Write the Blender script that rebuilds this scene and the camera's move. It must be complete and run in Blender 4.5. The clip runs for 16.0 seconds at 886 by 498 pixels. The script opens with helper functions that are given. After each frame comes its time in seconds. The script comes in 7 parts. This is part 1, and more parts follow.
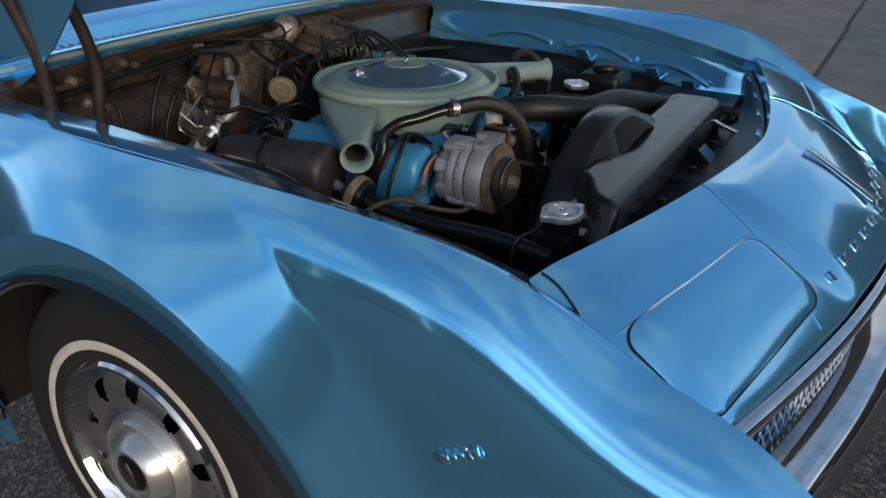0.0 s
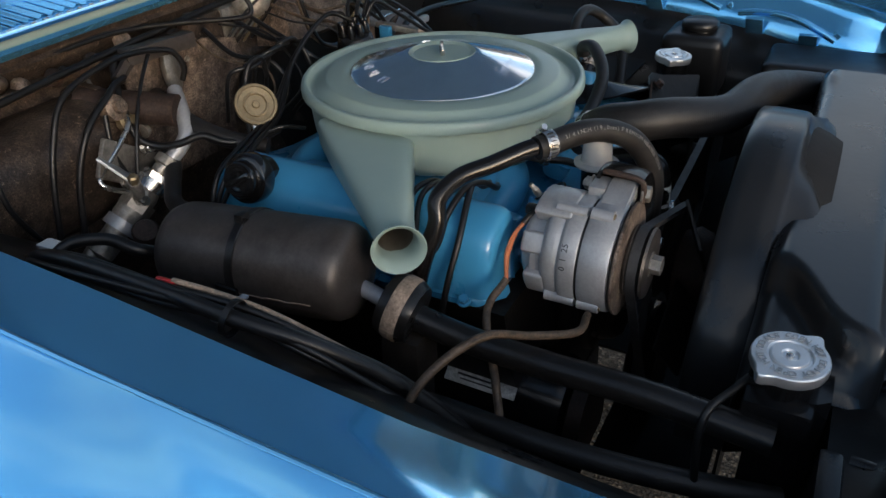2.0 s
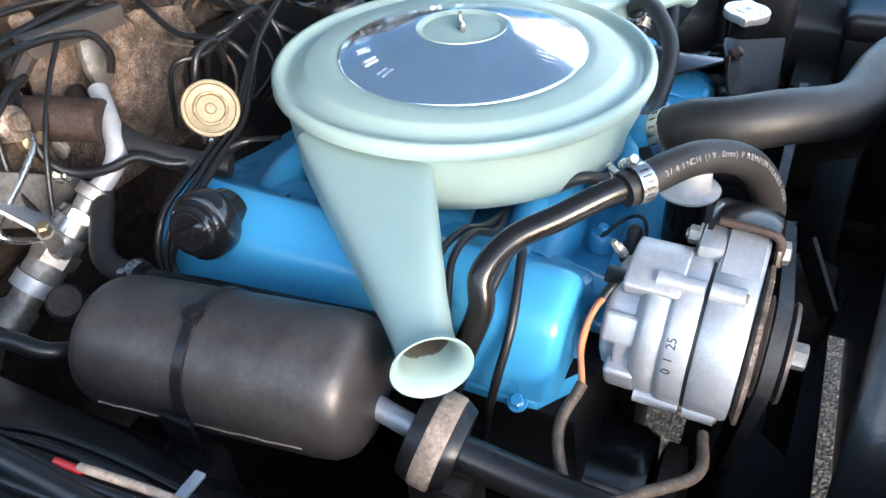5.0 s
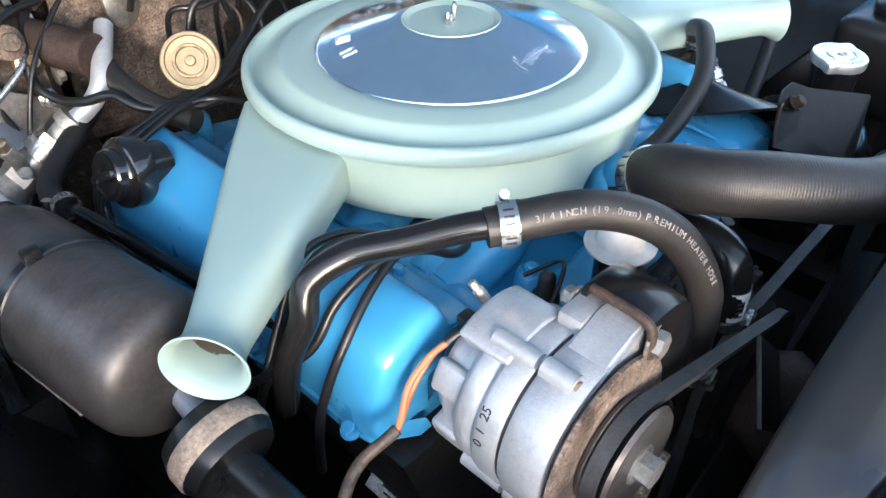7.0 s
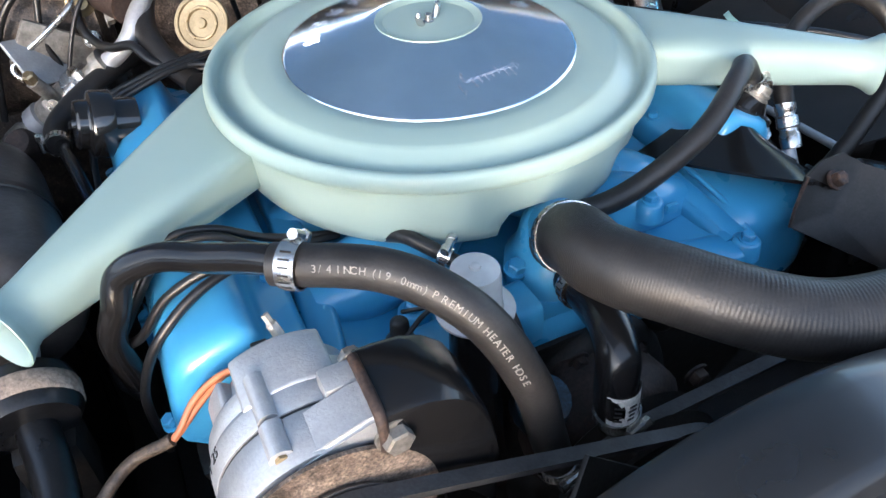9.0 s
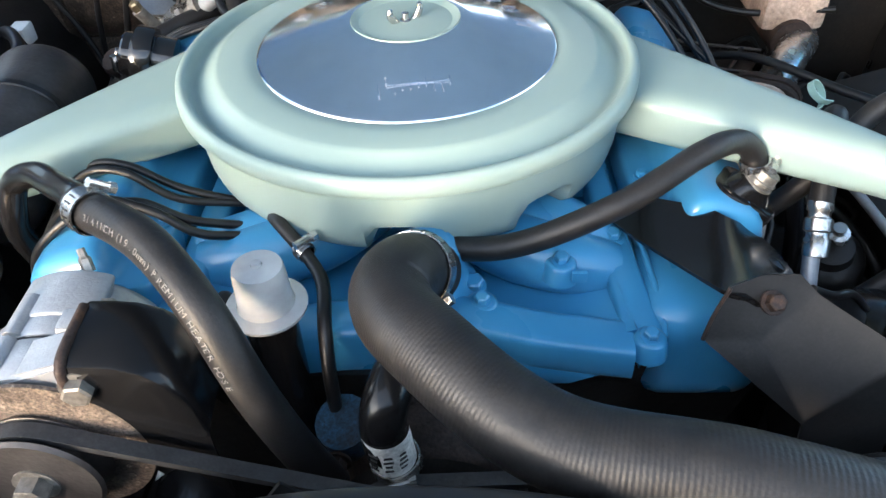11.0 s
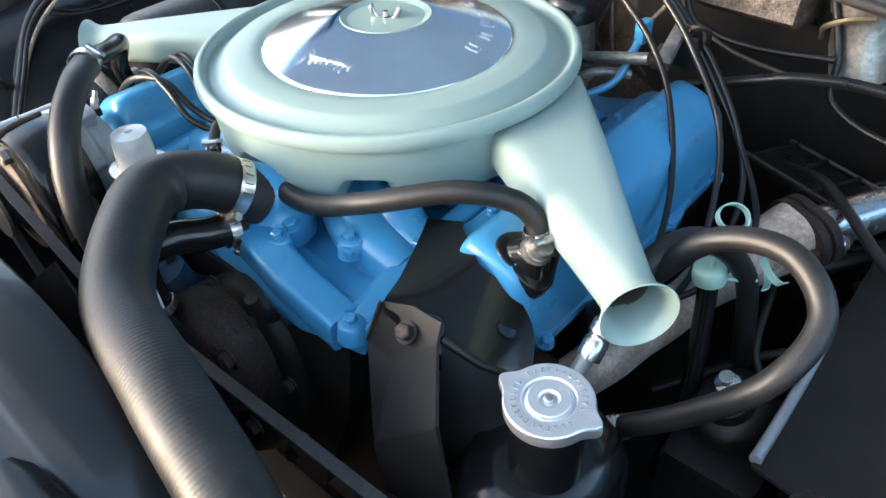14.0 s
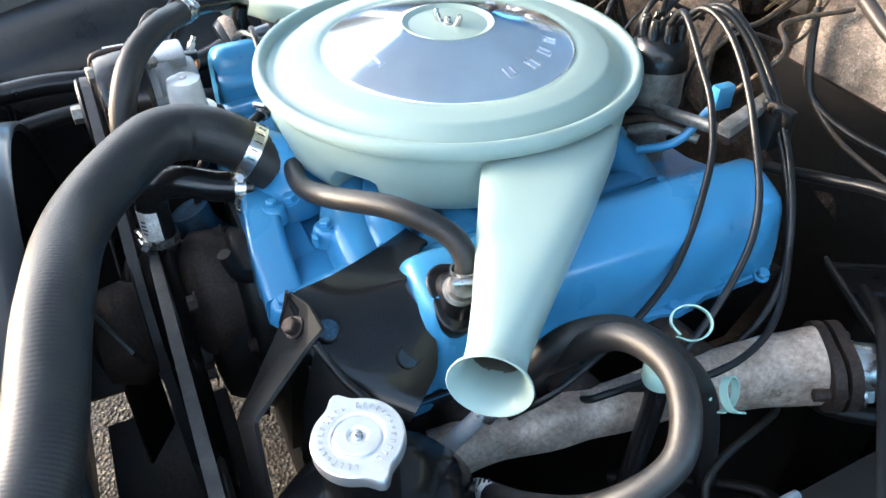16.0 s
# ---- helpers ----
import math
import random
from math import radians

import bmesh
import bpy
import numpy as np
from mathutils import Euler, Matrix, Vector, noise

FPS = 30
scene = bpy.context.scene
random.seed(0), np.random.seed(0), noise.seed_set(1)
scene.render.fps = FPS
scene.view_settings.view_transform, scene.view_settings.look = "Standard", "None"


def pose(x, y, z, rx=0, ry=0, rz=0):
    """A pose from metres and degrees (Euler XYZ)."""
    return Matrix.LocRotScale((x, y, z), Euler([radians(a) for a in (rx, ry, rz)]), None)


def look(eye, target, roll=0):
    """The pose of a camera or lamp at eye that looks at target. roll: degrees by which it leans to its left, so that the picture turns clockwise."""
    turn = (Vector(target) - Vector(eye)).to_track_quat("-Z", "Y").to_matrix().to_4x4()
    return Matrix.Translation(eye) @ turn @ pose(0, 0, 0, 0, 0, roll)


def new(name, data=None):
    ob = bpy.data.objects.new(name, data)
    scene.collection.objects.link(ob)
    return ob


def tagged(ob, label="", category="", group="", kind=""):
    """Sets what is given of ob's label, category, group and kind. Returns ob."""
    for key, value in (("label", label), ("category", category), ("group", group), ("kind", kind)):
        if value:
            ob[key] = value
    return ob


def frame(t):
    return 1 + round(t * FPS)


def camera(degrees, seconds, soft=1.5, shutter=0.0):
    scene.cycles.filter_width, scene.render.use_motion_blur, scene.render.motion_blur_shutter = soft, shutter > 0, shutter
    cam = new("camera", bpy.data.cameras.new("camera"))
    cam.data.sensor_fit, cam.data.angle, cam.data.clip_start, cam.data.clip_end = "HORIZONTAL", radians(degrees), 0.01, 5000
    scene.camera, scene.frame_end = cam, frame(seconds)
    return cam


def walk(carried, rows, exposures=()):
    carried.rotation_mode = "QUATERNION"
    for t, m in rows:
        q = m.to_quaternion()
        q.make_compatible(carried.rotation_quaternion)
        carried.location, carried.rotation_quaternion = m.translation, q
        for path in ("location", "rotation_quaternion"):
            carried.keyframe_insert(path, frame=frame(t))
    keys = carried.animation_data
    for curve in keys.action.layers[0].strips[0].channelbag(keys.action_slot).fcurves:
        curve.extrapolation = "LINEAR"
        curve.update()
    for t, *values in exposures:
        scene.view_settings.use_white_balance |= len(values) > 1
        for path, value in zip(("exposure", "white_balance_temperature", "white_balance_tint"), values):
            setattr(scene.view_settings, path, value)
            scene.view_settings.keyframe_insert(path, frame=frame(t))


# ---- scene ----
EXPOSURES = [(0.0, 0.61, 6050, 10), (1.5, 0.84, 6050, 10), (2.5, 1.87, 5900, 10), (3.0, 2.9, 5800, 10), (5.3, 3.16, 5680, 10), (7.0, 3.03, 5680, 10), (8.7, 2.90, 5680, 12), (11.0, 3.05, 6100, 10), (13.0, 3.03, 6200, 10), (14.5, 3.54, 6200, 10), (16.0, 3.76, 6200, 10)]
cam = camera(61.44, 16.0)
PATH = [
    (0.0, -1.3958, -0.9363, 0.3985, 64.053, -0.453, -58.857),
    (0.5, -1.2752, -0.8075, 0.4094, 62.286, -0.609, -60.325),
    (1.0, -1.1580, -0.6897, 0.4075, 60.631, -0.320, -61.401),
    (1.5, -1.0391, -0.6013, 0.3869, 59.504, 0.813, -61.419),
    (2.0, -0.9474, -0.5161, 0.3753, 57.995, 1.782, -62.046),
    (2.5, -0.8820, -0.4281, 0.3797, 55.817, 2.002, -63.887),
    (3.0, -0.8340, -0.3349, 0.3769, 54.019, 1.511, -66.571),
    (3.2, -0.8189, -0.2978, 0.3799, 53.062, 1.088, -68.061),
    (5.3, -0.6799, -0.3544, 0.3244, 52.284, 2.843, -62.383),
    (5.5, -0.6618, -0.3825, 0.3097, 53.376, 2.960, -59.901),
    (6.0, -0.6165, -0.4289, 0.2982, 53.870, 2.303, -54.945),
    (6.5, -0.5710, -0.4657, 0.3061, 53.055, 1.418, -50.545),
    (7.0, -0.5213, -0.4952, 0.3187, 51.772, 0.496, -46.031),
    (7.5, -0.4654, -0.5251, 0.3246, 50.936, -0.028, -41.137),
    (8.0, -0.3938, -0.5553, 0.3320, 49.755, 0.438, -35.656),
    (8.5, -0.3190, -0.5791, 0.3323, 49.056, 1.141, -30.060),
    (8.7, -0.2951, -0.5864, 0.3337, 48.810, 1.374, -28.280),
    (10.8, 0.0184, -0.6306, 0.3269, 48.869, 1.352, -1.623),
    (11.0, 0.0491, -0.6339, 0.3278, 48.451, 1.807, 0.592),
    (11.5, 0.1267, -0.6406, 0.3344, 48.708, 0.976, 7.428),
    (12.0, 0.2106, -0.6354, 0.3477, 48.302, 0.742, 14.281),
    (12.5, 0.3061, -0.6213, 0.3568, 48.352, 1.447, 21.537),
    (13.0, 0.4052, -0.5965, 0.3622, 48.617, 2.168, 28.902),
    (13.5, 0.4934, -0.5637, 0.3708, 48.605, 2.522, 35.385),
    (14.0, 0.5678, -0.5310, 0.3473, 50.874, 2.451, 41.447),
    (14.5, 0.6120, -0.5016, 0.3355, 52.015, 1.300, 46.426),
    (15.0, 0.6455, -0.4517, 0.3420, 51.573, 0.662, 52.213),
    (15.5, 0.6662, -0.3924, 0.3537, 50.640, 0.316, 58.351),
    (16.0, 0.6892, -0.3320, 0.3537, 50.879, -0.060, 64.695),
]
walk(cam, [(t, pose(*p)) for t, *p in PATH], EXPOSURES)


# ---- world and light ----
def build_world():
    w = bpy.data.worlds.new("world")
    scene.world = w
    w.use_nodes = True
    nt = w.node_tree
    sky = nt.nodes.new("ShaderNodeTexSky")
    sky.sky_type, sky.sun_disc = "NISHITA", False
    sky.sun_elevation, sky.sun_rotation = radians(10), radians(212)
    sky.air_density, sky.dust_density = 1.0, 1.2
    bg = nt.nodes["Background"]
    bg.inputs["Strength"].default_value = 0.15
    # broken white cloud all over the sky
    co = nt.nodes.new("ShaderNodeTexCoord")
    mp = nt.nodes.new("ShaderNodeMapping")
    mp.inputs["Scale"].default_value = (1.0, 1.0, 2.6)
    cl = nt.nodes.new("ShaderNodeTexNoise")
    cl.inputs["Scale"].default_value, cl.inputs["Detail"].default_value, cl.inputs["Roughness"].default_value = 2.3, 7, 0.55
    rg = nt.nodes.new("ShaderNodeMapRange")
    rg.inputs["From Min"].default_value, rg.inputs["From Max"].default_value, rg.inputs["To Max"].default_value = 0.47, 0.62, 0.80
    bw = nt.nodes.new("ShaderNodeRGBToBW")
    white = nt.nodes.new("ShaderNodeMix")
    white.data_type, white.blend_type = "RGBA", "MULTIPLY"
    white.inputs["Factor"].default_value = 1.0
    white.inputs["B"].default_value = (2.3, 2.15, 2.0, 1)
    mixc = nt.nodes.new("ShaderNodeMix")
    mixc.data_type = "RGBA"
    nt.links.new(co.outputs["Generated"], mp.inputs["Vector"])
    nt.links.new(mp.outputs[0], cl.inputs["Vector"])
    nt.links.new(cl.outputs["Fac"], rg.inputs["Value"])
    nt.links.new(sky.outputs[0], bw.inputs[0])
    nt.links.new(bw.outputs[0], white.inputs["A"])
    nt.links.new(rg.outputs["Result"], mixc.inputs["Factor"])
    nt.links.new(sky.outputs[0], mixc.inputs["A"])
    nt.links.new(white.outputs["Result"], mixc.inputs["B"])
    nt.links.new(mixc.outputs["Result"], bg.inputs[0])
    sun = new("sun", bpy.data.lights.new("sun", "SUN"))
    sun.data.energy, sun.data.angle, sun.data.color = 0.6, radians(25), (1.0, 0.70, 0.42)
    sun.matrix_world = look((-0.53, -0.85, 0.176), (0, 0, 0))


build_world()


# ---- materials ----
def mat(name, base, rough=0.5, metal=0.0, dark=None, spots=0.0, spot_col=(0.1, 0.06, 0.03), scale=30.0, bump=0.05,
        bump_scale=250.0, coat=0.0, flake=0.0, rough_var=0.1, trans=0.0, ior=1.45, spec=0.5, spot_scale=18.0, coat_ior=1.5, grain=0.0, grain_scale=420.0):
    m = bpy.data.materials.new(name)
    m.use_nodes = True
    nt = m.node_tree
    N, L = nt.nodes, nt.links
    b = N["Principled BSDF"]
    co = N.new("ShaderNodeTexCoord")
    n1 = N.new("ShaderNodeTexNoise")
    n1.inputs["Scale"].default_value, n1.inputs["Detail"].default_value = scale, 6
    L.new(co.outputs["Object"], n1.inputs["Vector"])
    mix = N.new("ShaderNodeMix")
    mix.data_type = "RGBA"
    d = dark or tuple(c * 0.78 for c in base)
    mix.inputs["A"].default_value, mix.inputs["B"].default_value = (*d, 1), (*base, 1)
    ramp = N.new("ShaderNodeMapRange")
    ramp.inputs["From Min"].default_value, ramp.inputs["From Max"].default_value = 0.3, 0.62
    L.new(n1.outputs["Fac"], ramp.inputs["Value"])
    L.new(ramp.outputs["Result"], mix.inputs["Factor"])
    col = mix.outputs["Result"]
    rmap = N.new("ShaderNodeMapRange")
    rmap.inputs["To Min"].default_value = min(1, rough + rough_var)
    rmap.inputs["To Max"].default_value = max(0.02, rough - rough_var)
    L.new(n1.outputs["Fac"], rmap.inputs["Value"])
    rough_out = rmap.outputs["Result"]
    if spots:
        n2 = N.new("ShaderNodeTexNoise")
        n2.inputs["Scale"].default_value, n2.inputs["Detail"].default_value, n2.inputs["Roughness"].default_value = spot_scale, 10, 0.72
        L.new(co.outputs["Object"], n2.inputs["Vector"])
        r2 = N.new("ShaderNodeMapRange")
        r2.inputs["From Min"].default_value, r2.inputs["From Max"].default_value = 0.68 - spots * 0.3, 0.76 - spots * 0.25
        L.new(n2.outputs["Fac"], r2.inputs["Value"])
        mx = N.new("ShaderNodeMix")
        mx.data_type = "RGBA"
        mx.inputs["B"].default_value = (*spot_col, 1)
        L.new(r2.outputs["Result"], mx.inputs["Factor"])
        L.new(col, mx.inputs["A"])
        col = mx.outputs["Result"]
    if flake:
        v = N.new("ShaderNodeTexVoronoi")
        v.inputs["Scale"].default_value = 2600
        L.new(co.outputs["Object"], v.inputs["Vector"])
        hs = N.new("ShaderNodeMix")
        hs.data_type = "RGBA"
        hs.blend_type = "OVERLAY"
        hs.inputs["Factor"].default_value = flake
        L.new(col, hs.inputs["A"])
        bw = N.new("ShaderNodeRGBToBW")
        L.new(v.outputs["Color"], bw.inputs[0])
        L.new(bw.outputs[0], hs.inputs["B"])
        col = hs.outputs["Result"]
    if grain:
        # fine speckle and broader mottling
        for sc, amt in ((grain_scale, grain), (grain_scale * 0.16, grain * 0.8)):
            g = N.new("ShaderNodeTexNoise")
            g.inputs["Scale"].default_value, g.inputs["Detail"].default_value, g.inputs["Roughness"].default_value = sc, 3, 0.7
            L.new(co.outputs["Object"], g.inputs["Vector"])
            gr = N.new("ShaderNodeMapRange")
            gr.inputs["From Min"].default_value, gr.inputs["From Max"].default_value = 0.32, 0.68
            gr.inputs["To Min"].default_value, gr.inputs["To Max"].default_value = 1 - amt, 1 + amt
            L.new(g.outputs["Fac"], gr.inputs["Value"])
            gm = N.new("ShaderNodeMix")
            gm.data_type, gm.blend_type = "RGBA", "MULTIPLY"
            gm.inputs["Factor"].default_value = 1.0
            L.new(col, gm.inputs["A"])
            L.new(gr.outputs["Result"], gm.inputs["B"])
            col = gm.outputs["Result"]
    L.new(col, b.inputs["Base Color"])
    L.new(rough_out, b.inputs["Roughness"])
    b.inputs["Metallic"].default_value = metal
    b.inputs["Coat Weight"].default_value = coat
    b.inputs["Coat Roughness"].default_value = 0.03
    b.inputs["Coat IOR"].default_value = coat_ior
    b.inputs["Transmission Weight"].default_value = trans
    b.inputs["IOR"].default_value = ior
    b.inputs["Specular IOR Level"].default_value = spec
    if bump:
        n3 = N.new("ShaderNodeTexNoise")
        n3.inputs["Scale"].default_value, n3.inputs["Detail"].default_value = bump_scale, 4
        L.new(co.outputs["Object"], n3.inputs["Vector"])
        bp = N.new("ShaderNodeBump")
        bp.inputs["Strength"].default_value, bp.inputs["Distance"].default_value = bump, 0.002
        L.new(n3.outputs["Fac"], bp.inputs["Height"])
        L.new(bp.outputs["Normal"], b.inputs["Normal"])
    return m


M = {}
M["paint"] = mat("blue_metallic_paint", (0.175, 0.57, 0.96), 0.135, 0.82, dark=(0.17, 0.56, 0.945), scale=4, bump=0.0, coat=1.0, flake=0.10, coat_ior=1.6, rough_var=0.02)
M["hood_liner"] = mat("hood_underside", (0.16, 0.29, 0.50), 0.5, 0.1, dark=(0.135, 0.255, 0.46), scale=6, bump=0.1, bump_scale=40)
M["blue_grime"] = mat("oily_dirty_blue", (0.010, 0.045, 0.085), 0.5, 0.0, dark=(0.010, 0.016, 0.022), spots=0.3, spot_col=(0.012, 0.010, 0.009), scale=14, bump=0.4, bump_scale=90, grain=0.7)
M["seam"] = mat("seam_dark", (0.004, 0.008, 0.014), 0.8, scale=40, bump=0)
M["engine_blue"] = mat("engine_enamel", (0.052, 0.248, 0.45), 0.30, 0.0, dark=(0.045, 0.222, 0.41), spots=0.10, spot_col=(0.014, 0.125, 0.29), scale=14, bump=0.10, bump_scale=90, coat=0.35)
M["sage"] = mat("sage_green_enamel", (0.252, 0.332, 0.303), 0.34, 0.0, dark=(0.231, 0.312, 0.288), spots=0.04, spot_col=(0.24, 0.30, 0.25), scale=9, bump=0.05, bump_scale=60, coat=0.08, rough_var=0.06, spec=0.32)
M["chrome"] = mat("chrome", (0.78, 0.78, 0.80), 0.06, 1.0, scale=20, bump=0.0, rough_var=0.03)
M["chrome_insert"] = mat("brushed_chrome_decal", (0.93, 0.93, 0.94), 0.14, 1.0, dark=(0.88, 0.88, 0.89), scale=40, bump=0.03, bump_scale=60, rough_var=0.04)
# snorkel lining: browner and darker than the sage, its inner shade in the colour
M["throat"] = mat("shaded_brown_throat", (0.085, 0.078, 0.062), 0.6, 0.0, dark=(0.06, 0.05, 0.038), scale=40, bump=0.1)
M["decal_white"] = mat("decal_white", (0.80, 0.85, 0.95), 0.26, 0.94, scale=30, bump=0)
M["alu"] = mat("cast_aluminium", (0.37, 0.38, 0.395), 0.38, 0.45, dark=(0.31, 0.32, 0.33), spots=0.08, spot_col=(0.30, 0.28, 0.25), scale=40, bump=0.18, bump_scale=500, grain=0.07, grain_scale=300)
M["steel"] = mat("zinc_steel", (0.55, 0.545, 0.53), 0.26, 0.95, dark=(0.5, 0.48, 0.45), scale=60, bump=0.08)
M["cap_metal"] = mat("stamped_cap_metal", (0.72, 0.73, 0.74), 0.34, 0.85, dark=(0.62, 0.63, 0.64), scale=45, bump=0.1, bump_scale=300)
M["black_gloss"] = mat("black_gloss_paint", (0.006, 0.006, 0.0065), 0.22, 0.0, dark=(0.009, 0.0085, 0.0085), spots=0.05, spot_col=(0.05, 0.04, 0.03), scale=20, bump=0.05, bump_scale=120, coat=0.1, spec=0.34)
M["cap_black"] = mat("glossy_black_cap", (0.007, 0.007, 0.0075), 0.16, 0.0, scale=30, bump=0.03, bump_scale=200, coat=0.5)
M["black_satin"] = mat("black_satin_paint", (0.0075, 0.0075, 0.0082), 0.30, 0.0, dark=(0.010, 0.0095, 0.009), spots=0.06, spot_col=(0.022, 0.020, 0.018), scale=18, bump=0.08, bump_scale=150, grain=0.3, spec=0.36)
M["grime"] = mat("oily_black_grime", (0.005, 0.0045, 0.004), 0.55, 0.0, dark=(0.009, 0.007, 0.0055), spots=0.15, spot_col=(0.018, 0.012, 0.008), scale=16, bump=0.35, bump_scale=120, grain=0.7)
M["rubber"] = mat("black_rubber_hose", (0.0115, 0.0110, 0.0110), 0.46, 0.0, dark=(0.017, 0.016, 0.0155), scale=60, bump=0.12, bump_scale=400, spec=0.45, grain=0.2)
M["wire"] = mat("black_wire", (0.008, 0.008, 0.0085), 0.38, 0.0, scale=90, bump=0.04)
M["plastic"] = mat("matte_black_plastic", (0.008, 0.008, 0.0085), 0.36, 0.0, scale=30, bump=0.08, bump_scale=300)
M["muffler"] = mat("burnt_black_steel", (0.056, 0.050, 0.047), 0.40, 0.3, dark=(0.036, 0.032, 0.030), spots=0.14, spot_col=(0.090, 0.070, 0.055), scale=26, bump=0.15, bump_scale=260, spot_scale=45, grain=0.16, grain_scale=160)
M["rusty"] = mat("rusty_brown_sheet", (0.060, 0.044, 0.033), 0.36, 0.1, dark=(0.024, 0.018, 0.014), spots=0.30, spot_col=(0.25, 0.19, 0.14), scale=22, bump=0.5, bump_scale=260, spot_scale=130, grain=0.7)
M["rust_dark"] = mat("dark_rusted_iron", (0.035, 0.022, 0.017), 0.66, 0.2, dark=(0.018, 0.012, 0.010), spots=0.3, spot_col=(0.09, 0.042, 0.02), scale=16, bump=0.4, bump_scale=180, grain=0.5, grain_scale=300)
M["iron_tan"] = mat("heat_greyed_cast_iron", (0.46, 0.35, 0.28), 0.62, 0.1, dark=(0.30, 0.22, 0.17), spots=0.22, spot_col=(0.09, 0.06, 0.045), scale=34, bump=0.5, bump_scale=260, grain=0.28, grain_scale=200)
M["gold"] = mat("gold_zinc_dichromate", (0.255, 0.205, 0.125), 0.40, 0.75, dark=(0.19, 0.15, 0.09), scale=40, bump=0.06, grain=0.12)
M["tan_tape"] = mat("grey_tan_tape", (0.26, 0.20, 0.15), 0.7, 0, dark=(0.17, 0.13, 0.10), scale=50, bump=0.5, bump_scale=200, grain=0.35, grain_scale=250)
M["copper_wire"] = mat("orange_wire", (0.45, 0.15, 0.06), 0.42, 0, scale=60, bump=0.03)
M["red_wire"] = mat("red_wire", (0.34, 0.015, 0.015), 0.4, 0, scale=60, bump=0.03)
M["tan_wire"] = mat("tan_cloth_loom", (0.075, 0.052, 0.034), 0.55, 0, dark=(0.045, 0.032, 0.022), scale=90, bump=0.25, bump_scale=700, grain=0.5)
M["belt"] = mat("worn_grey_rubber", (0.028, 0.028, 0.029), 0.6, 0, dark=(0.018, 0.018, 0.019), scale=60, bump=0.1, grain=0.3)
M["tan_sheet"] = mat("tan_undercoated_sheet", (0.15, 0.115, 0.090), 0.55, 0.1, dark=(0.040, 0.028, 0.021), spots=0.30, spot_col=(0.30, 0.25, 0.20), scale=26, bump=0.5, bump_scale=300, spot_scale=150, grain=0.7)
M["pewter"] = mat("dirty_pewter_alloy", (0.30, 0.285, 0.26), 0.42, 0.6, dark=(0.17, 0.155, 0.135), spots=0.16, spot_col=(0.07, 0.05, 0.035), scale=30, bump=0.3, bump_scale=240, grain=0.25, grain_scale=160)
M["shroud"] = mat("satin_black_pressing", (0.011, 0.0115, 0.0125), 0.30, 0.0, dark=(0.014, 0.0145, 0.0155), spots=0.08, spot_col=(0.03, 0.028, 0.026), scale=14, bump=0.06, bump_scale=90, spec=0.4, coat=0.22)
# darker copy of the cap metal: shade of the stamped relief as colour
M["cap_shade"] = mat("stamped_relief_shade", (0.45, 0.46, 0.47), 0.4, 0.85, scale=45, bump=0.0)
M["black_dull"] = mat("dull_black_paint", (0.009, 0.009, 0.0095), 0.45, 0.0, dark=(0.013, 0.0125, 0.012), scale=18, bump=0.08, bump_scale=150, spec=0.28, grain=0.25)
M["white"] = mat("white_plastic", (0.72, 0.73, 0.72), 0.4, 0, scale=50, bump=0.05)
M["label"] = mat("white_paper_label", (0.65, 0.65, 0.62), 0.45, 0, dark=(0.5, 0.5, 0.47), scale=70, bump=0.05, grain=0.3)
M["ink"] = mat("black_ink", (0.015, 0.015, 0.016), 0.5, 0, scale=50, bump=0)
M["hose_print"] = mat("pale_hose_print", (0.19, 0.18, 0.17), 0.6, 0, scale=200, bump=0)
M["translucent"] = mat("milky_plastic", (0.66, 0.66, 0.64), 0.22, 0, scale=50, bump=0.03, trans=0.35, coat=0.4)
M["mint"] = mat("mint_plastic", (0.36, 0.55, 0.47), 0.35, 0, scale=50, bump=0.03)
M["tyre"] = mat("tyre_rubber", (0.016, 0.016, 0.016), 0.6, 0, dark=(0.024, 0.023, 0.022), scale=40, bump=0.2)
M["whitewall"] = mat("whitewall_rubber", (0.62, 0.60, 0.55), 0.55, 0, dark=(0.5, 0.48, 0.43), scale=30, bump=0.05)
M["wheel_silver"] = mat("silver_wheel_paint", (0.52, 0.53, 0.55), 0.30, 0.75, dark=(0.46, 0.47, 0.49), scale=30, bump=0.04)
# black of the underbody panels, also of sheets that stand for shade in openings
M["black_void"] = mat("underbody_and_shade_black", (0.006, 0.006, 0.006), 0.8, 0, scale=20, bump=0.2)


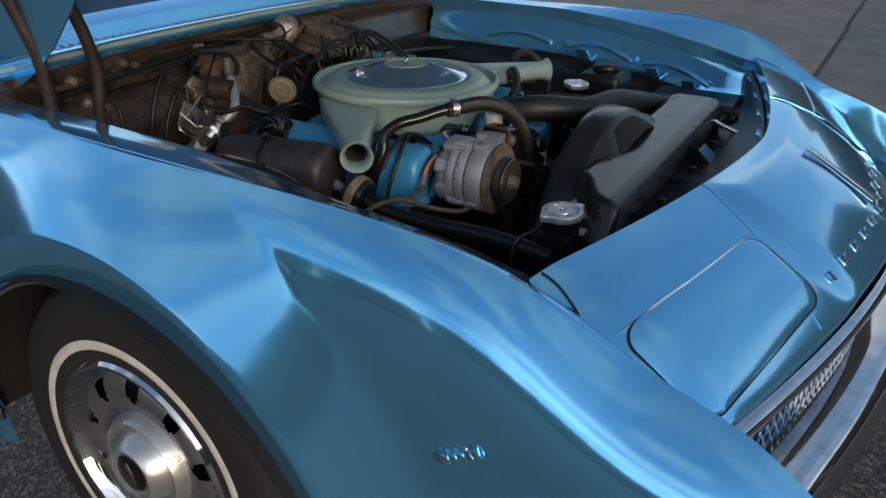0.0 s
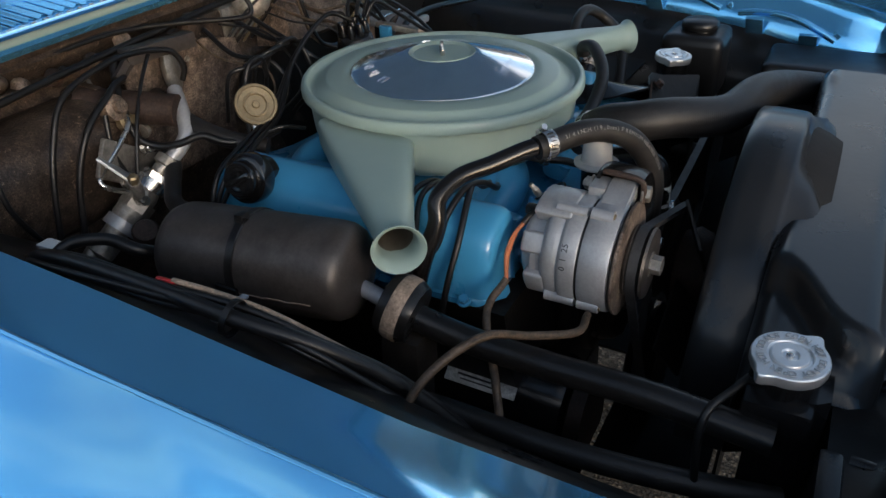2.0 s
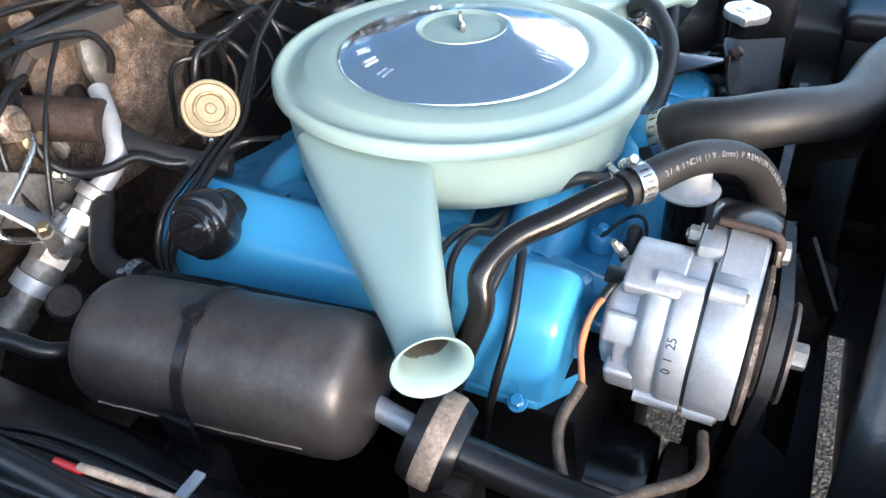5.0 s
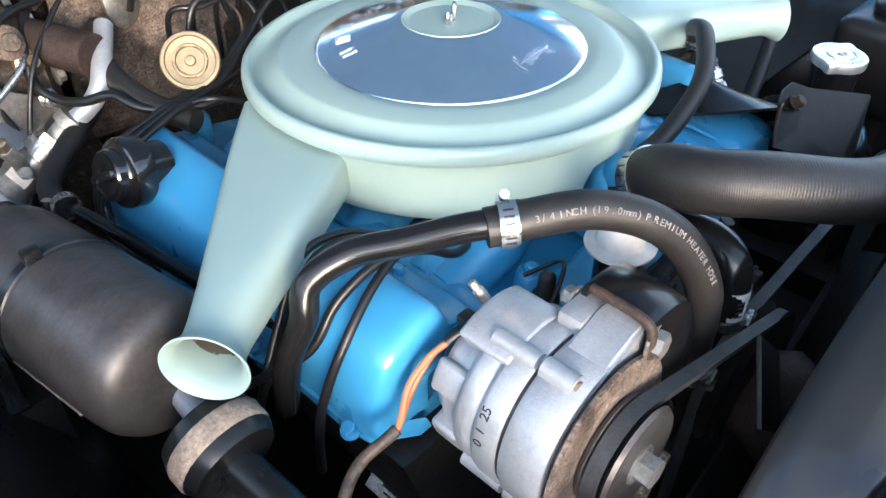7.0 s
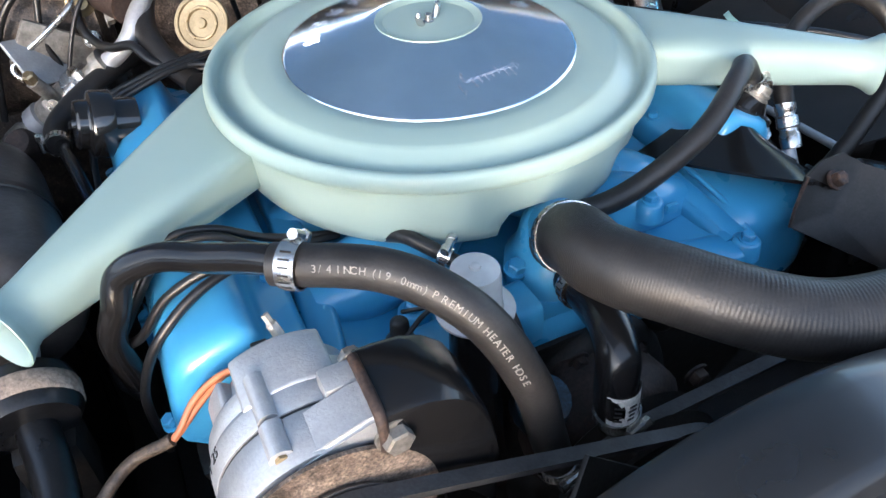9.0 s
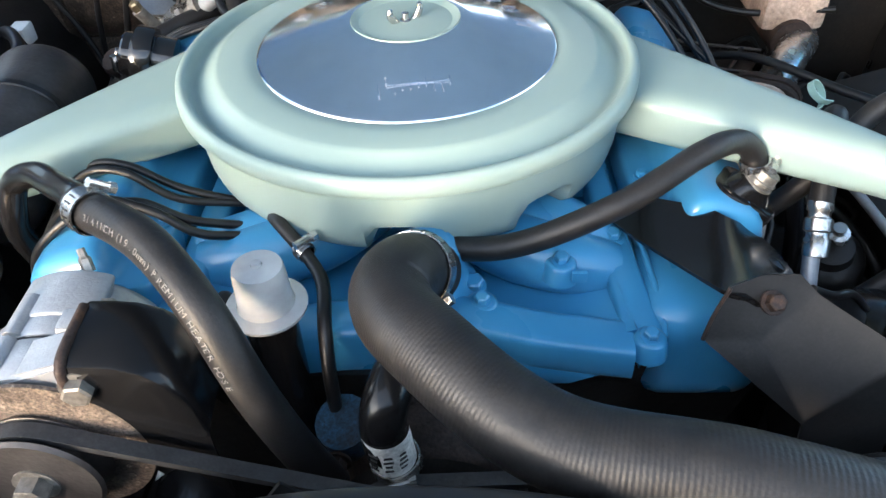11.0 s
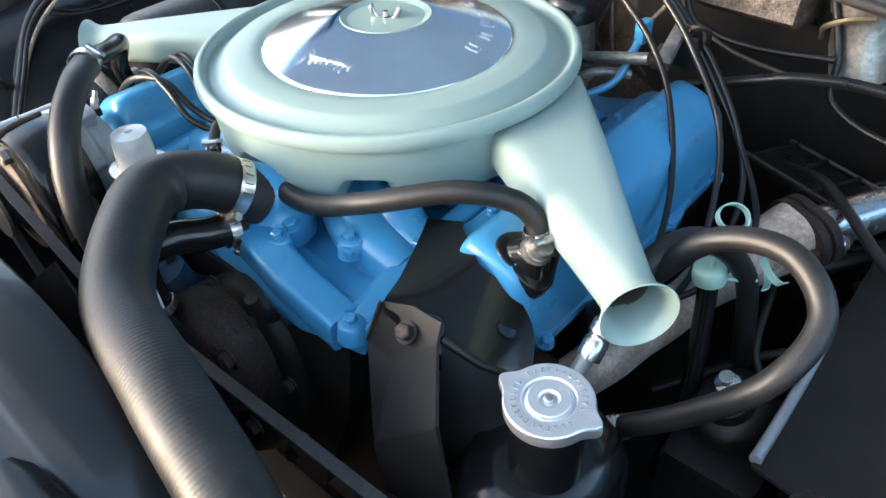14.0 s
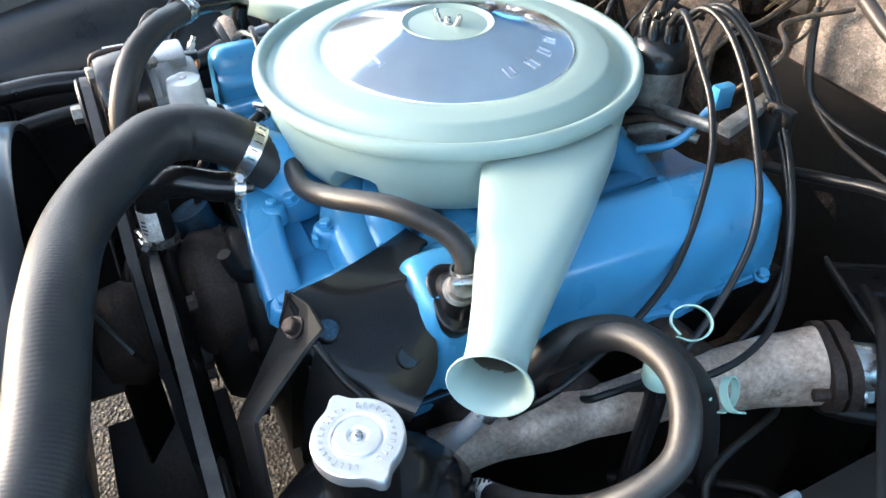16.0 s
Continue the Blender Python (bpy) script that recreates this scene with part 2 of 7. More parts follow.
def asphalt():
    m = bpy.data.materials.new("asphalt")
    m.use_nodes = True
    N, L = m.node_tree.nodes, m.node_tree.links
    b = N["Principled BSDF"]
    co = N.new("ShaderNodeTexCoord")
    v = N.new("ShaderNodeTexVoronoi")
    v.inputs["Scale"].default_value = 130
    n = N.new("ShaderNodeTexNoise")
    n.inputs["Scale"].default_value, n.inputs["Detail"].default_value = 2.2, 8
    for k in (v, n):
        L.new(co.outputs["Object"], k.inputs["Vector"])
    bw = N.new("ShaderNodeRGBToBW")
    L.new(v.outputs["Color"], bw.inputs[0])
    r = N.new("ShaderNodeValToRGB")
    e = r.color_ramp.elements
    e[0].color, e[0].position = (0.055, 0.052, 0.050, 1), 0.15
    e[1].color, e[1].position = (0.34, 0.30, 0.25, 1), 0.9
    k = e.new(0.6)
    k.color = (0.115, 0.105, 0.095, 1)
    L.new(bw.outputs[0], r.inputs[0])
    mx = N.new("ShaderNodeMix")
    mx.data_type, mx.blend_type = "RGBA", "MULTIPLY"
    mx.inputs["Factor"].default_value = 0.6
    L.new(r.outputs[0], mx.inputs["A"])
    L.new(n.outputs["Fac"], mx.inputs["B"])
    L.new(mx.outputs["Result"], b.inputs["Base Color"])
    b.inputs["Roughness"].default_value = 0.85
    bp = N.new("ShaderNodeBump")
    bp.inputs["Strength"].default_value, bp.inputs["Distance"].default_value = 0.7, 0.006
    L.new(v.outputs["Distance"], bp.inputs["Height"])
    L.new(bp.outputs["Normal"], b.inputs["Normal"])
    return m


M["asphalt"] = asphalt()
M["concrete"] = mat("worn_concrete", (0.22, 0.205, 0.19), 0.8, 0, dark=(0.16, 0.15, 0.14), spots=0.12, spot_col=(0.10, 0.095, 0.09), scale=2.5, bump=0.4, bump_scale=120, spot_scale=3, grain=0.3)


# ---- shape helpers ----
def part(name, bm, material, parent=None, label="", smooth=50):
    bmesh.ops.recalc_face_normals(bm, faces=bm.faces[:])
    me = bpy.data.meshes.new(name)
    if smooth:
        for f in bm.faces:
            f.smooth = True
        for e in bm.edges:
            if len(e.link_faces) == 2 and e.calc_face_angle(0) > radians(smooth):
                e.smooth = False
    bm.to_mesh(me)
    bm.free()
    me.materials.append(M[material])
    ob = new(name, me)
    if parent is not None:
        ob.parent = parent
    if label:
        ob["label"] = label
    return ob


def thing(name, label, category, group="", kind="", at=(0, 0, 0)):
    """An Empty for a thing made of parts; the parts keep world coordinates."""
    e = new(name)
    e.empty_display_size = 0.02
    return tagged(e, label, category, group, kind)


def spline(K, n=8):
    K = [Vector(k) for k in K]
    if len(K) == 2:
        return [K[0].lerp(K[1], i / n) for i in range(n + 1)]
    P = [2 * K[0] - K[1]] + K + [2 * K[-1] - K[-2]]
    out = []
    for i in range(1, len(P) - 2):
        a, b, c, d = P[i - 1:i + 3]
        for k in range(n):
            u = k / n
            out.append(0.5 * (2 * b + (c - a) * u + (2 * a - 5 * b + 4 * c - d) * u * u + (3 * b - a - 3 * c + d) * u ** 3))
    return out + [P[-2]]


def frames_along(P):
    """Tangent, side and up at every point, turned as little as possible."""
    T = [(P[min(i + 1, len(P) - 1)] - P[max(i - 1, 0)]).normalized() for i in range(len(P))]
    side = T[0].orthogonal().normalized()
    out = []
    for t in T:
        side = (side - t * side.dot(t)).normalized()
        out.append((t, side, t.cross(side)))
    return out


def bridge(bm, rings, closed=True, cap=(True, True)):
    n = len(rings[0])
    for a, b in zip(rings[:-1], rings[1:]):
        for i in range(n if closed else n - 1):
            j = (i + 1) % n
            bm.faces.new((a[i], a[j], b[j], b[i]))
    if closed:
        if cap[0]:
            bm.faces.new(rings[0])
        if cap[1]:
            bm.faces.new(list(reversed(rings[-1])))


def tube(K, r, seg=14, n=8, bm=None, cap=(True, True), raw=False):
    bm = bm or bmesh.new()
    P = [Vector(k) for k in K] if raw else spline(K, n)
    rings = []
    for i, (p, (t, s, u)) in enumerate(zip(P, frames_along(P))):
        f = i / (len(P) - 1)
        rr = r(f) if callable(r) else r
        rings.append([bm.verts.new(p + s * (rr * math.cos(2 * math.pi * k / seg)) + u * (rr * math.sin(2 * math.pi * k / seg))) for k in range(seg)])
    bridge(bm, rings, cap=cap)
    return bm


def axis_matrix(at, direction, spin=0):
    return Matrix.Translation(at) @ Vector(direction).normalized().to_track_quat("Z", "Y").to_matrix().to_4x4() @ pose(0, 0, 0, 0, 0, spin)


def lathe(profile, m=Matrix(), seg=32, bm=None, cap=(True, True)):
    """Turns a profile of (radius, height) round the local z of m."""
    bm = bm or bmesh.new()
    rings = []
    for r, z in profile:
        rings.append([bm.verts.new(m @ Vector((max(r, 1e-4) * math.cos(2 * math.pi * k / seg), max(r, 1e-4) * math.sin(2 * math.pi * k / seg), z))) for k in range(seg)])
    bridge(bm, rings, cap=cap)
    return bm


def box(c, s, m=Matrix(), bevel=0.004, bm=None, seg=2):
    b2 = bmesh.new()
    bmesh.ops.create_cube(b2, size=1, matrix=Matrix.Diagonal((*s, 1)))
    if bevel:
        bmesh.ops.bevel(b2, geom=b2.edges[:], offset=bevel, segments=seg, affect="EDGES", profile=0.6)
    bmesh.ops.transform(b2, matrix=m @ Matrix.Translation(c), verts=b2.verts[:])
    return join(bm, b2)


def join(bm, b2):
    if bm is None:
        return b2
    me = bpy.data.meshes.new("tmp")
    b2.to_mesh(me)
    b2.free()
    bm.from_mesh(me)
    bpy.data.meshes.remove(me)
    return bm


def loft(sections, closed=True, cap=(True, True), bm=None):
    bm = bm or bmesh.new()
    rings = [[bm.verts.new(p) for p in s] for s in sections]
    bridge(bm, rings, closed, cap)
    return bm


def sheet(grid, thick=0.002):
    """A sheet from rows of points, given thickness along its normals."""
    bm = bmesh.new()
    rows = [[bm.verts.new(p) for p in r] for r in grid]
    for a, b in zip(rows[:-1], rows[1:]):
        for i in range(len(a) - 1):
            bm.faces.new((a[i], a[i + 1], b[i + 1], b[i]))
    if thick:
        bmesh.ops.recalc_face_normals(bm, faces=bm.faces[:])
        bmesh.ops.solidify(bm, geom=bm.faces[:], thickness=thick)
    return bm


def hexbolt(at, direction, r=0.006, h=0.006, material="engine_blue", parent=None, name="bolt", washer=True):
    m = axis_matrix(at, direction)
    bm = bmesh.new()
    if washer:
        lathe([(r * 1.5, -0.001), (r * 1.5, 0.0012)], m, 16, bm)
    b2 = lathe([(r * 1.12, 0.001), (r * 1.12, h), (r * 0.9, h + 0.001)], m, 6)
    join(bm, b2)
    return part(name, bm, material, parent, smooth=30)


def clamp(at, direction, r, w=0.011, parent=None, name="hose_clamp", screw=(0, 0, 1)):
    """A worm-drive hose clamp: band, with a screw housing towards screw."""
    d = Vector(direction).normalized()
    m = axis_matrix(at, d)
    band = part(name, lathe([(r, -w / 2), (r + 0.0012, -w / 2), (r + 0.0014, 0), (r + 0.0012, w / 2), (r, w / 2)], m, 32, cap=(False, False)), "steel", parent)
    s = Vector(screw)
    s = (s - d * s.dot(d)).normalized()
    side = d.cross(s)
    slots = bmesh.new()
    for k in range(20):
        q = 2 * math.pi * (k + 0.5) / 20
        nrm = s * math.cos(q) + side * math.sin(q)
        if math.cos(q) < 0.7:
            box((0, 0, 0), (0.0012, w * 0.55, 0.0006), Matrix.Translation(Vector(at) + nrm * (r + 0.0014)) @ Matrix((nrm.cross(d), -d, nrm)).transposed().to_4x4(), 0, slots)
    part("band_slots", slots, "ink", band, "dark slots", smooth=0)
    c = Vector(at) + s * (r + 0.004)
    bm = tube([c - side * 0.008, c + side * 0.008], 0.0036, 10, 2)
    tube([c + side * 0.007, c + side * 0.012], 0.0046, 6, 1, bm)
    part("clamp_screw", bm, "steel", band, smooth=30)
    return band


def bars(rows, m, material, parent, name="print", lift=0.0008, depth=0.0006):
    """Plain bars, (x, y, w, h) in the local xy of m, for writing that is not spelt out."""
    bm = bmesh.new()
    for x, y, w, h in rows:
        b2 = bmesh.new()
        bmesh.ops.create_cube(b2, size=1, matrix=Matrix.Translation((x, y, lift)) @ Matrix.Diagonal((w, h, depth, 1)))
        bmesh.ops.transform(b2, matrix=m, verts=b2.verts[:])
        join(bm, b2)
    return part(name, bm, material, parent, smooth=0)


def smooth01(a, b, x):
    t = max(0, min(1, (x - a) / (b - a)))
    return t * t * (3 - 2 * t)


def lerp_table(tab, v):
    for (a, *p), (b, *q) in zip(tab[:-1], tab[1:]):
        if v <= b or (b, *q) == tuple(tab[-1]):
            u = max(0, min(1, (v - a) / (b - a)))
            return [x + (y - x) * u for x, y in zip(p, q)]


GROUND = -0.835
MID = 0.10  # the car's centre line lies beside the engine's


# ---- ground and surroundings ----
def build_ground():
    bm = bmesh.new()
    bmesh.ops.create_grid(bm, x_segments=8, y_segments=8, size=400, matrix=Matrix.Translation((0, 0, GROUND)))
    tagged(part("ground", bm, "asphalt", smooth=0), "dark grey asphalt with pale stone chips under the car", "ground", kind="structure")
    # concrete slabs beyond the car, with a dark joint between them
    slab = thing("pavement", "worn grey concrete slabs with dark joints beside the asphalt", "pavement", kind="structure")
    for i, (x0, x1, y0, y1) in enumerate(((2.6, 7.3, -9, -0.47), (2.6, 7.3, -0.43, 9), (7.33, 13, -9, -0.45), (7.33, 13, -0.41, 9))):
        part("slab", box(((x0 + x1) / 2, (y0 + y1) / 2, GROUND + 0.003), (x1 - x0, y1 - y0, 0.014), bevel=0.004), "concrete", slab)


def build_backdrop():
    """A low far row of dark roofs and trees round the yard, which the paint mirrors."""
    bm = bmesh.new()
    rnd = random.Random(5)
    for a, last in ((100.0, 222.0), (252.0, 458.0)):
        while a < last:
            w = rnd.uniform(6, 11)
            h = rnd.uniform(6.9, 7.3) if a < 225 else rnd.uniform(10.6, 11.2) - 5.4 * (a > 330)
            d = rnd.uniform(27, 30)
            m = pose(0, 0, 0, 0, 0, a) @ Matrix.Translation((d, 0, GROUND))
            b2 = bmesh.new()
            poly = [(-w / 2, 0), (w / 2, 0), (w / 2, h * 0.9), (w * 0.2 * rnd.uniform(-1, 1), h), (-w / 2, h * 0.92)]
            f = [b2.verts.new((0, x, z)) for x, z in poly]
            g = [b2.verts.new((5, x, z)) for x, z in poly]
            bridge(b2, [f, g])
            bmesh.ops.transform(b2, matrix=m, verts=b2.verts[:])
            join(bm, b2)
            a += math.degrees(w / d) * 0.95
    tagged(part("backdrop", bm, "rusty", smooth=0), "far row of dark low buildings round the yard", "buildings", kind="structure")


build_ground()
build_backdrop()

# ---- the car's body ----
car = thing("car", "blue metallic two-door car with its hood open, parked on asphalt", "car")
FLARE = 1.165
AXLE = (0.01, -0.50)
ARCH = (0.02, -0.583, 0.435, 0.436)
CREASE = [(-1.02, -0.70, -0.235), (-0.97, -0.67, -0.178), (-0.92, -0.66, -0.150), (-0.86, -0.655, -0.138), (-0.75, -0.655, -0.100),
          (-0.68, -0.675, -0.050), (-0.62, -0.692, -0.010), (-0.54, -0.706, 0.012), (-0.44, -0.718, 0.026), (-0.33, -0.722, 0.033), (-0.07, -0.720, 0.034),
          (0.19, -0.712, 0.032), (0.45, -0.705, 0.038), (0.7, -0.70, 0.050), (1.3, -0.70, 0.055)]
INNER = [(-1.02, -0.66, -0.30), (-0.74, -0.632, -0.112), (-0.66, -0.625, -0.071), (-0.58, -0.598, -0.056), (-0.50, -0.604, -0.037), (-0.40, -0.618, -0.019), (-0.31, -0.631, -0.004), (-0.16, -0.638, 0.015), (-0.025, -0.640, 0.027), (0.25, -0.633, 0.031), (0.5, -0.631, 0.032), (1.3, -0.631, 0.035)]


def arch_floor(y):
    cy, cz, a, b = ARCH
    u = (y - cy) / a
    return cz + b * math.sqrt(max(0.0, 1 - u * u)) if abs(u) < 1 else None


def crease(y):
    # the crease swings along in one long easy line
    n = 15
    s = [lerp_table(CREASE, y + 0.11 * d / n) for d in range(-n, n + 1)]
    w = [n + 1 - abs(d) for d in range(-n, n + 1)]
    return [sum(a * p[i] for a, p in zip(w, s)) / sum(w) for i in (0, 1)]


def flare(e):
    """How far the wheel arch's flare stands out: a hollow sweep up to a lip, then an upright band."""
    s = (e - FLARE) / 0.30
    return 0.066 * max(0.0, 1 - s) ** 1.25 if s > 0 else 0.066 + 0.030 * s


def fender_point(y, u):
    """u from 0 at the bay's edge over the crease at 0.25 and the flare's lip at 0.85 to 1 at the lower edge."""
    cx, cz = crease(y)
    ix, iz = lerp_table(INNER, y)
    nose = smooth01(-0.80, -1.02, y)
    if u < 0.25:
        k = u / 0.25
        x, z = ix + (cx - ix) * k, iz + (cz - iz) * k
        return Vector((x, y, z + 0.004 * math.sin(math.pi * k) * k))
    floor = arch_floor(y)
    low = -0.66 if floor is None else floor
    span = 1 - ((y - ARCH[0]) / (ARCH[2] * FLARE)) ** 2
    lip = ARCH[1] + ARCH[3] * FLARE * math.sqrt(max(0.0, span))
    if u <= 0.85:
        g = (u - 0.25) / 0.60
        z = cz + (lip - cz) * (0.25 * g + 0.75 * (1.5 * g * g - 0.5 * g * g * g))
    else:
        z = lip + (low - lip) * (u - 0.85) / 0.15
    # the flank bends down from the crease, ever more upright
    out = -0.787 + 0.012 * smooth01(-0.36, -0.86, y) + 0.030 * nose ** 2
    x = cx + (out - cx) * (1 - math.exp((z - cz) / (0.05 - 0.018 * smooth01(-0.30, -0.80, y)))) + 0.035 * smooth01(-0.30, -0.66, z) * smooth01(-0.2, -0.6, z)
    e = math.hypot((y - ARCH[0]) / ARCH[2], (z - ARCH[1]) / ARCH[3])
    x -= sum(flare(e + d) for d in (-0.012, -0.006, 0.0, 0.006, 0.012)) / 5
    return Vector((x, y, z))


def lean(x):
    """The body leans a little against the engine: its far side sits higher."""
    return 0.026 * (x + 0.6)


def mirror(p):
    return Vector((2 * MID - p[0], p[1], p[2] + 0.036))


def fender(side):
    ys = [-1.02, -1.0, -0.97, -0.94, -0.9, -0.86, -0.82, -0.78, -0.74, -0.71, -0.68, -0.65, -0.62, -0.58, -0.54, -0.515, -0.5, -0.492, -0.45, -0.43, -0.42, -0.4152]
    ys += [-0.4148, -0.412, -0.406, -0.396] + [-0.385 + 0.015 * i for i in range(56)] + [0.4548, 0.4552, 0.5, 0.6, 0.7, 0.85, 1.05, 1.3]
    ys += [-0.79 + 0.0153 * i for i in range(20)]
    ys += [-0.505 + 0.006 * i for i in range(16)]
    us = [0.25 * i / 5 for i in range(5)] + [0.24] + [0.25 + 0.60 * i / 56 for i in range(56)] + [0.843, 0.846, 0.85, 0.854, 0.858] + [0.865 + 0.135 * i / 8 for i in range(9)]
    grid = []
    for y in sorted(set(ys)):
        row = [fender_point(y, u) for u in us]
        row = [Vector((row[0].x + 0.002, y, row[0].z - 0.03))] + row
        grid.append([mirror(p) if side > 0 else p for p in row])
    f = part("fender", sheet(grid, 0.0025), "paint", car, smooth=38)
    # chrome trim round the wheel arch
    K = []
    for i in range(61):
        a = math.pi * i / 60
        y = ARCH[0] - (ARCH[2] - 0.001) * math.cos(a)
        z = ARCH[1] + (ARCH[3] - 0.001) * math.sin(a)
        p = fender_point(max(-0.4148, min(0.4548, y)), 1.0)
        K.append(Vector((p.x - 0.004, y, z)))
    if side < 0:
        part("arch_trim", tube(K, 0.0065, 8, raw=True), "chrome", f, "bright chrome wheel arch trim")
    # fine bead along the crease
    for k, (dx, dz) in enumerate(((0.003, -0.0012),)):
        K = []
        for i in range(40):
            y = -0.605 + 1.845 * i / 39
            cx, cz = crease(y)
            p = Vector((cx + dx, y, cz + dz))
            K.append(mirror(p) if side > 0 else p)
        part("crease_bead", tube(K, 0.0030, 8, 2), "paint", f)
    return f


near_fender = fender(-1)
far_fender = fender(1)


def y_open(x):
    return -0.753 + 0.146 * min(1.2, abs(x - MID) / 0.69) ** 1.5


def header_z(v):
    return -0.05 + 0.25 * v - 1.2 * v * v


def header_point(x, v):
    y = y_open(x) + v
    # a raised middle field between the two headlight doors
    crown = 0.010 * smooth01(0.33, 0.27, abs(x - MID)) * smooth01(0.0, -0.05, v) + 0.004
    edge = smooth01(0.66, 0.745, abs(x - MID))
    return Vector((x, y, header_z(v) + crown - 0.009 * edge + lean(x)))


def build_header():
    xs = [MID - 0.745 + 1.49 * i / 90 for i in range(91)]
    vs = [0.030, 0.021, 0.012, 0.006, 0, -0.006, -0.02] + [-0.02 - 0.235 * i / 24 for i in range(1, 25)]
    grid = []
    for v in vs:
        grid.append([header_point(x, min(v, 0)) + Vector((0, min(max(v, 0), 0.012) * 0.3 - 0.10 * max(0, v - 0.012), -max(v, 0) * 1.5)) for x in xs])
    # rolled front edge
    last = [header_point(x, -0.255) for x in xs]
    for dy, dz in ((-0.004, -0.005), (-0.004, -0.010)):
        grid.append([p + Vector((0, dy, dz)) for p in last])
    h = part("header_panel", sheet(grid, 0.0025), "paint", car, smooth=40)
    # hidden-headlight doors: a raised flush panel with a dark gap and a fine bright edge
    for s in (-1, 1):
        def dp(a, b, lift):
            # a across the door, b from its rear edge to its front edge
            xa = -0.615 + 0.352 * a
            v0, v1 = -0.123 + 0.012 * a, -0.250 + 0.024 * a
            p = header_point(xa, v0 + (v1 - v0) * b) + Vector((0, 0.3 * lift, lift))
            return Vector((2 * MID - p.x, p.y, p.z + lean(2 * MID - p.x) - lean(p.x))) if s > 0 else p
        def rim(inset, lift, n=10):
            r = 0.10
            pts = []
            for cx, cy, a0 in ((1 - r, 1 - r * 2, 0), (r, 1 - r * 2, 90), (r, r * 2, 180), (1 - r, r * 2, 270)):
                for i in range(n + 1):
                    t = radians(a0 + 90 * i / n)
                    a, b = cx + r * math.cos(t), cy + 2 * r * math.sin(t)
                    pts.append(((a - 0.5) * (1 - inset) + 0.5, (b - 0.5) * (1 - inset) + 0.5))
            return [dp(a, b, lift) for a, b in pts]
        d = part("headlight_door", loft([rim(0, 0.0015), rim(0.004, 0.003), rim(0.02, 0.0045), rim(0.04, 0.005)] + [rim(0.04 + 0.085 * i, 0.0052) for i in range(1, 11)], cap=(False, True)), "paint", car, "closed blue headlight door with a dark gap round it")
        K = rim(0, 0.002) + [rim(0, 0.002)[0]]
        part("door_gap", tube(K, 0.0017, 6, raw=True), "seam", d, "dark gap")
        part("edge_trim", tube([dp(a, -0.015 - 0.0 * a, 0.002) for a in (0.02, 0.25, 0.5, 0.75, 0.98)], 0.0015, 6), "chrome", d, "thin bright edge")
    # creases along the raised middle field, and the seams beside the fenders
    for s in (-1, 1):
        K = [header_point(MID + s * (0.30 + 0.12 * i / 8), -0.25 * i / 8) + Vector((0, 0, 0.0005)) for i in range(9)]
        part("crease_line", tube(K, 0.0016, 6), "paint", h)
        K = []
        for i in range(12):
            t = i / 11
            y = -0.607 - 0.28 * t
            x = -0.598 - 0.060 * smooth01(0, 0.5, t)
            z = header_point(x, min(0, y - y_open(x))).z
            p = Vector((x, y, z + 0.002))
            K.append(mirror(p) if s > 0 else p)
        part("panel_seam", tube(K, 0.0012, 6), "seam", h, "dark panel gap")
    # bright letters on the front edge, kept as plain blocks
    for i in range(10):
        x = -0.205 + i * 0.062
        p = header_point(x, -0.222)
        m = Matrix.Translation(p + Vector((0, -0.001, 0.002))) @ pose(0, 0, 0, 38, 0, 0)
        b = box((0, 0, 0.002), (0.011, 0.003, 0.004), m, 0.0008)
        box((0, 0.013, 0.002), (0.011, 0.003, 0.004), m, 0.0008, b)
        box((-0.0042, 0.0065, 0.002), (0.003, 0.015, 0.004), m, 0.0008, b)
        part("badge_letter", b, "chrome", h, "small bright block")
    # latch plate in the middle of the opening's edge
    p = header_point(MID, -0.14)
    part("hood_emblem", box((0, 0, 0.004), (0.022, 0.15, 0.007), Matrix.Translation(p) @ pose(0, 0, 0, 30, 0, 0), 0.003), "chrome", h, "narrow bright ornament strip")
    return h


header = build_header()


def front_y(x):
    return y_open(x) - 0.262


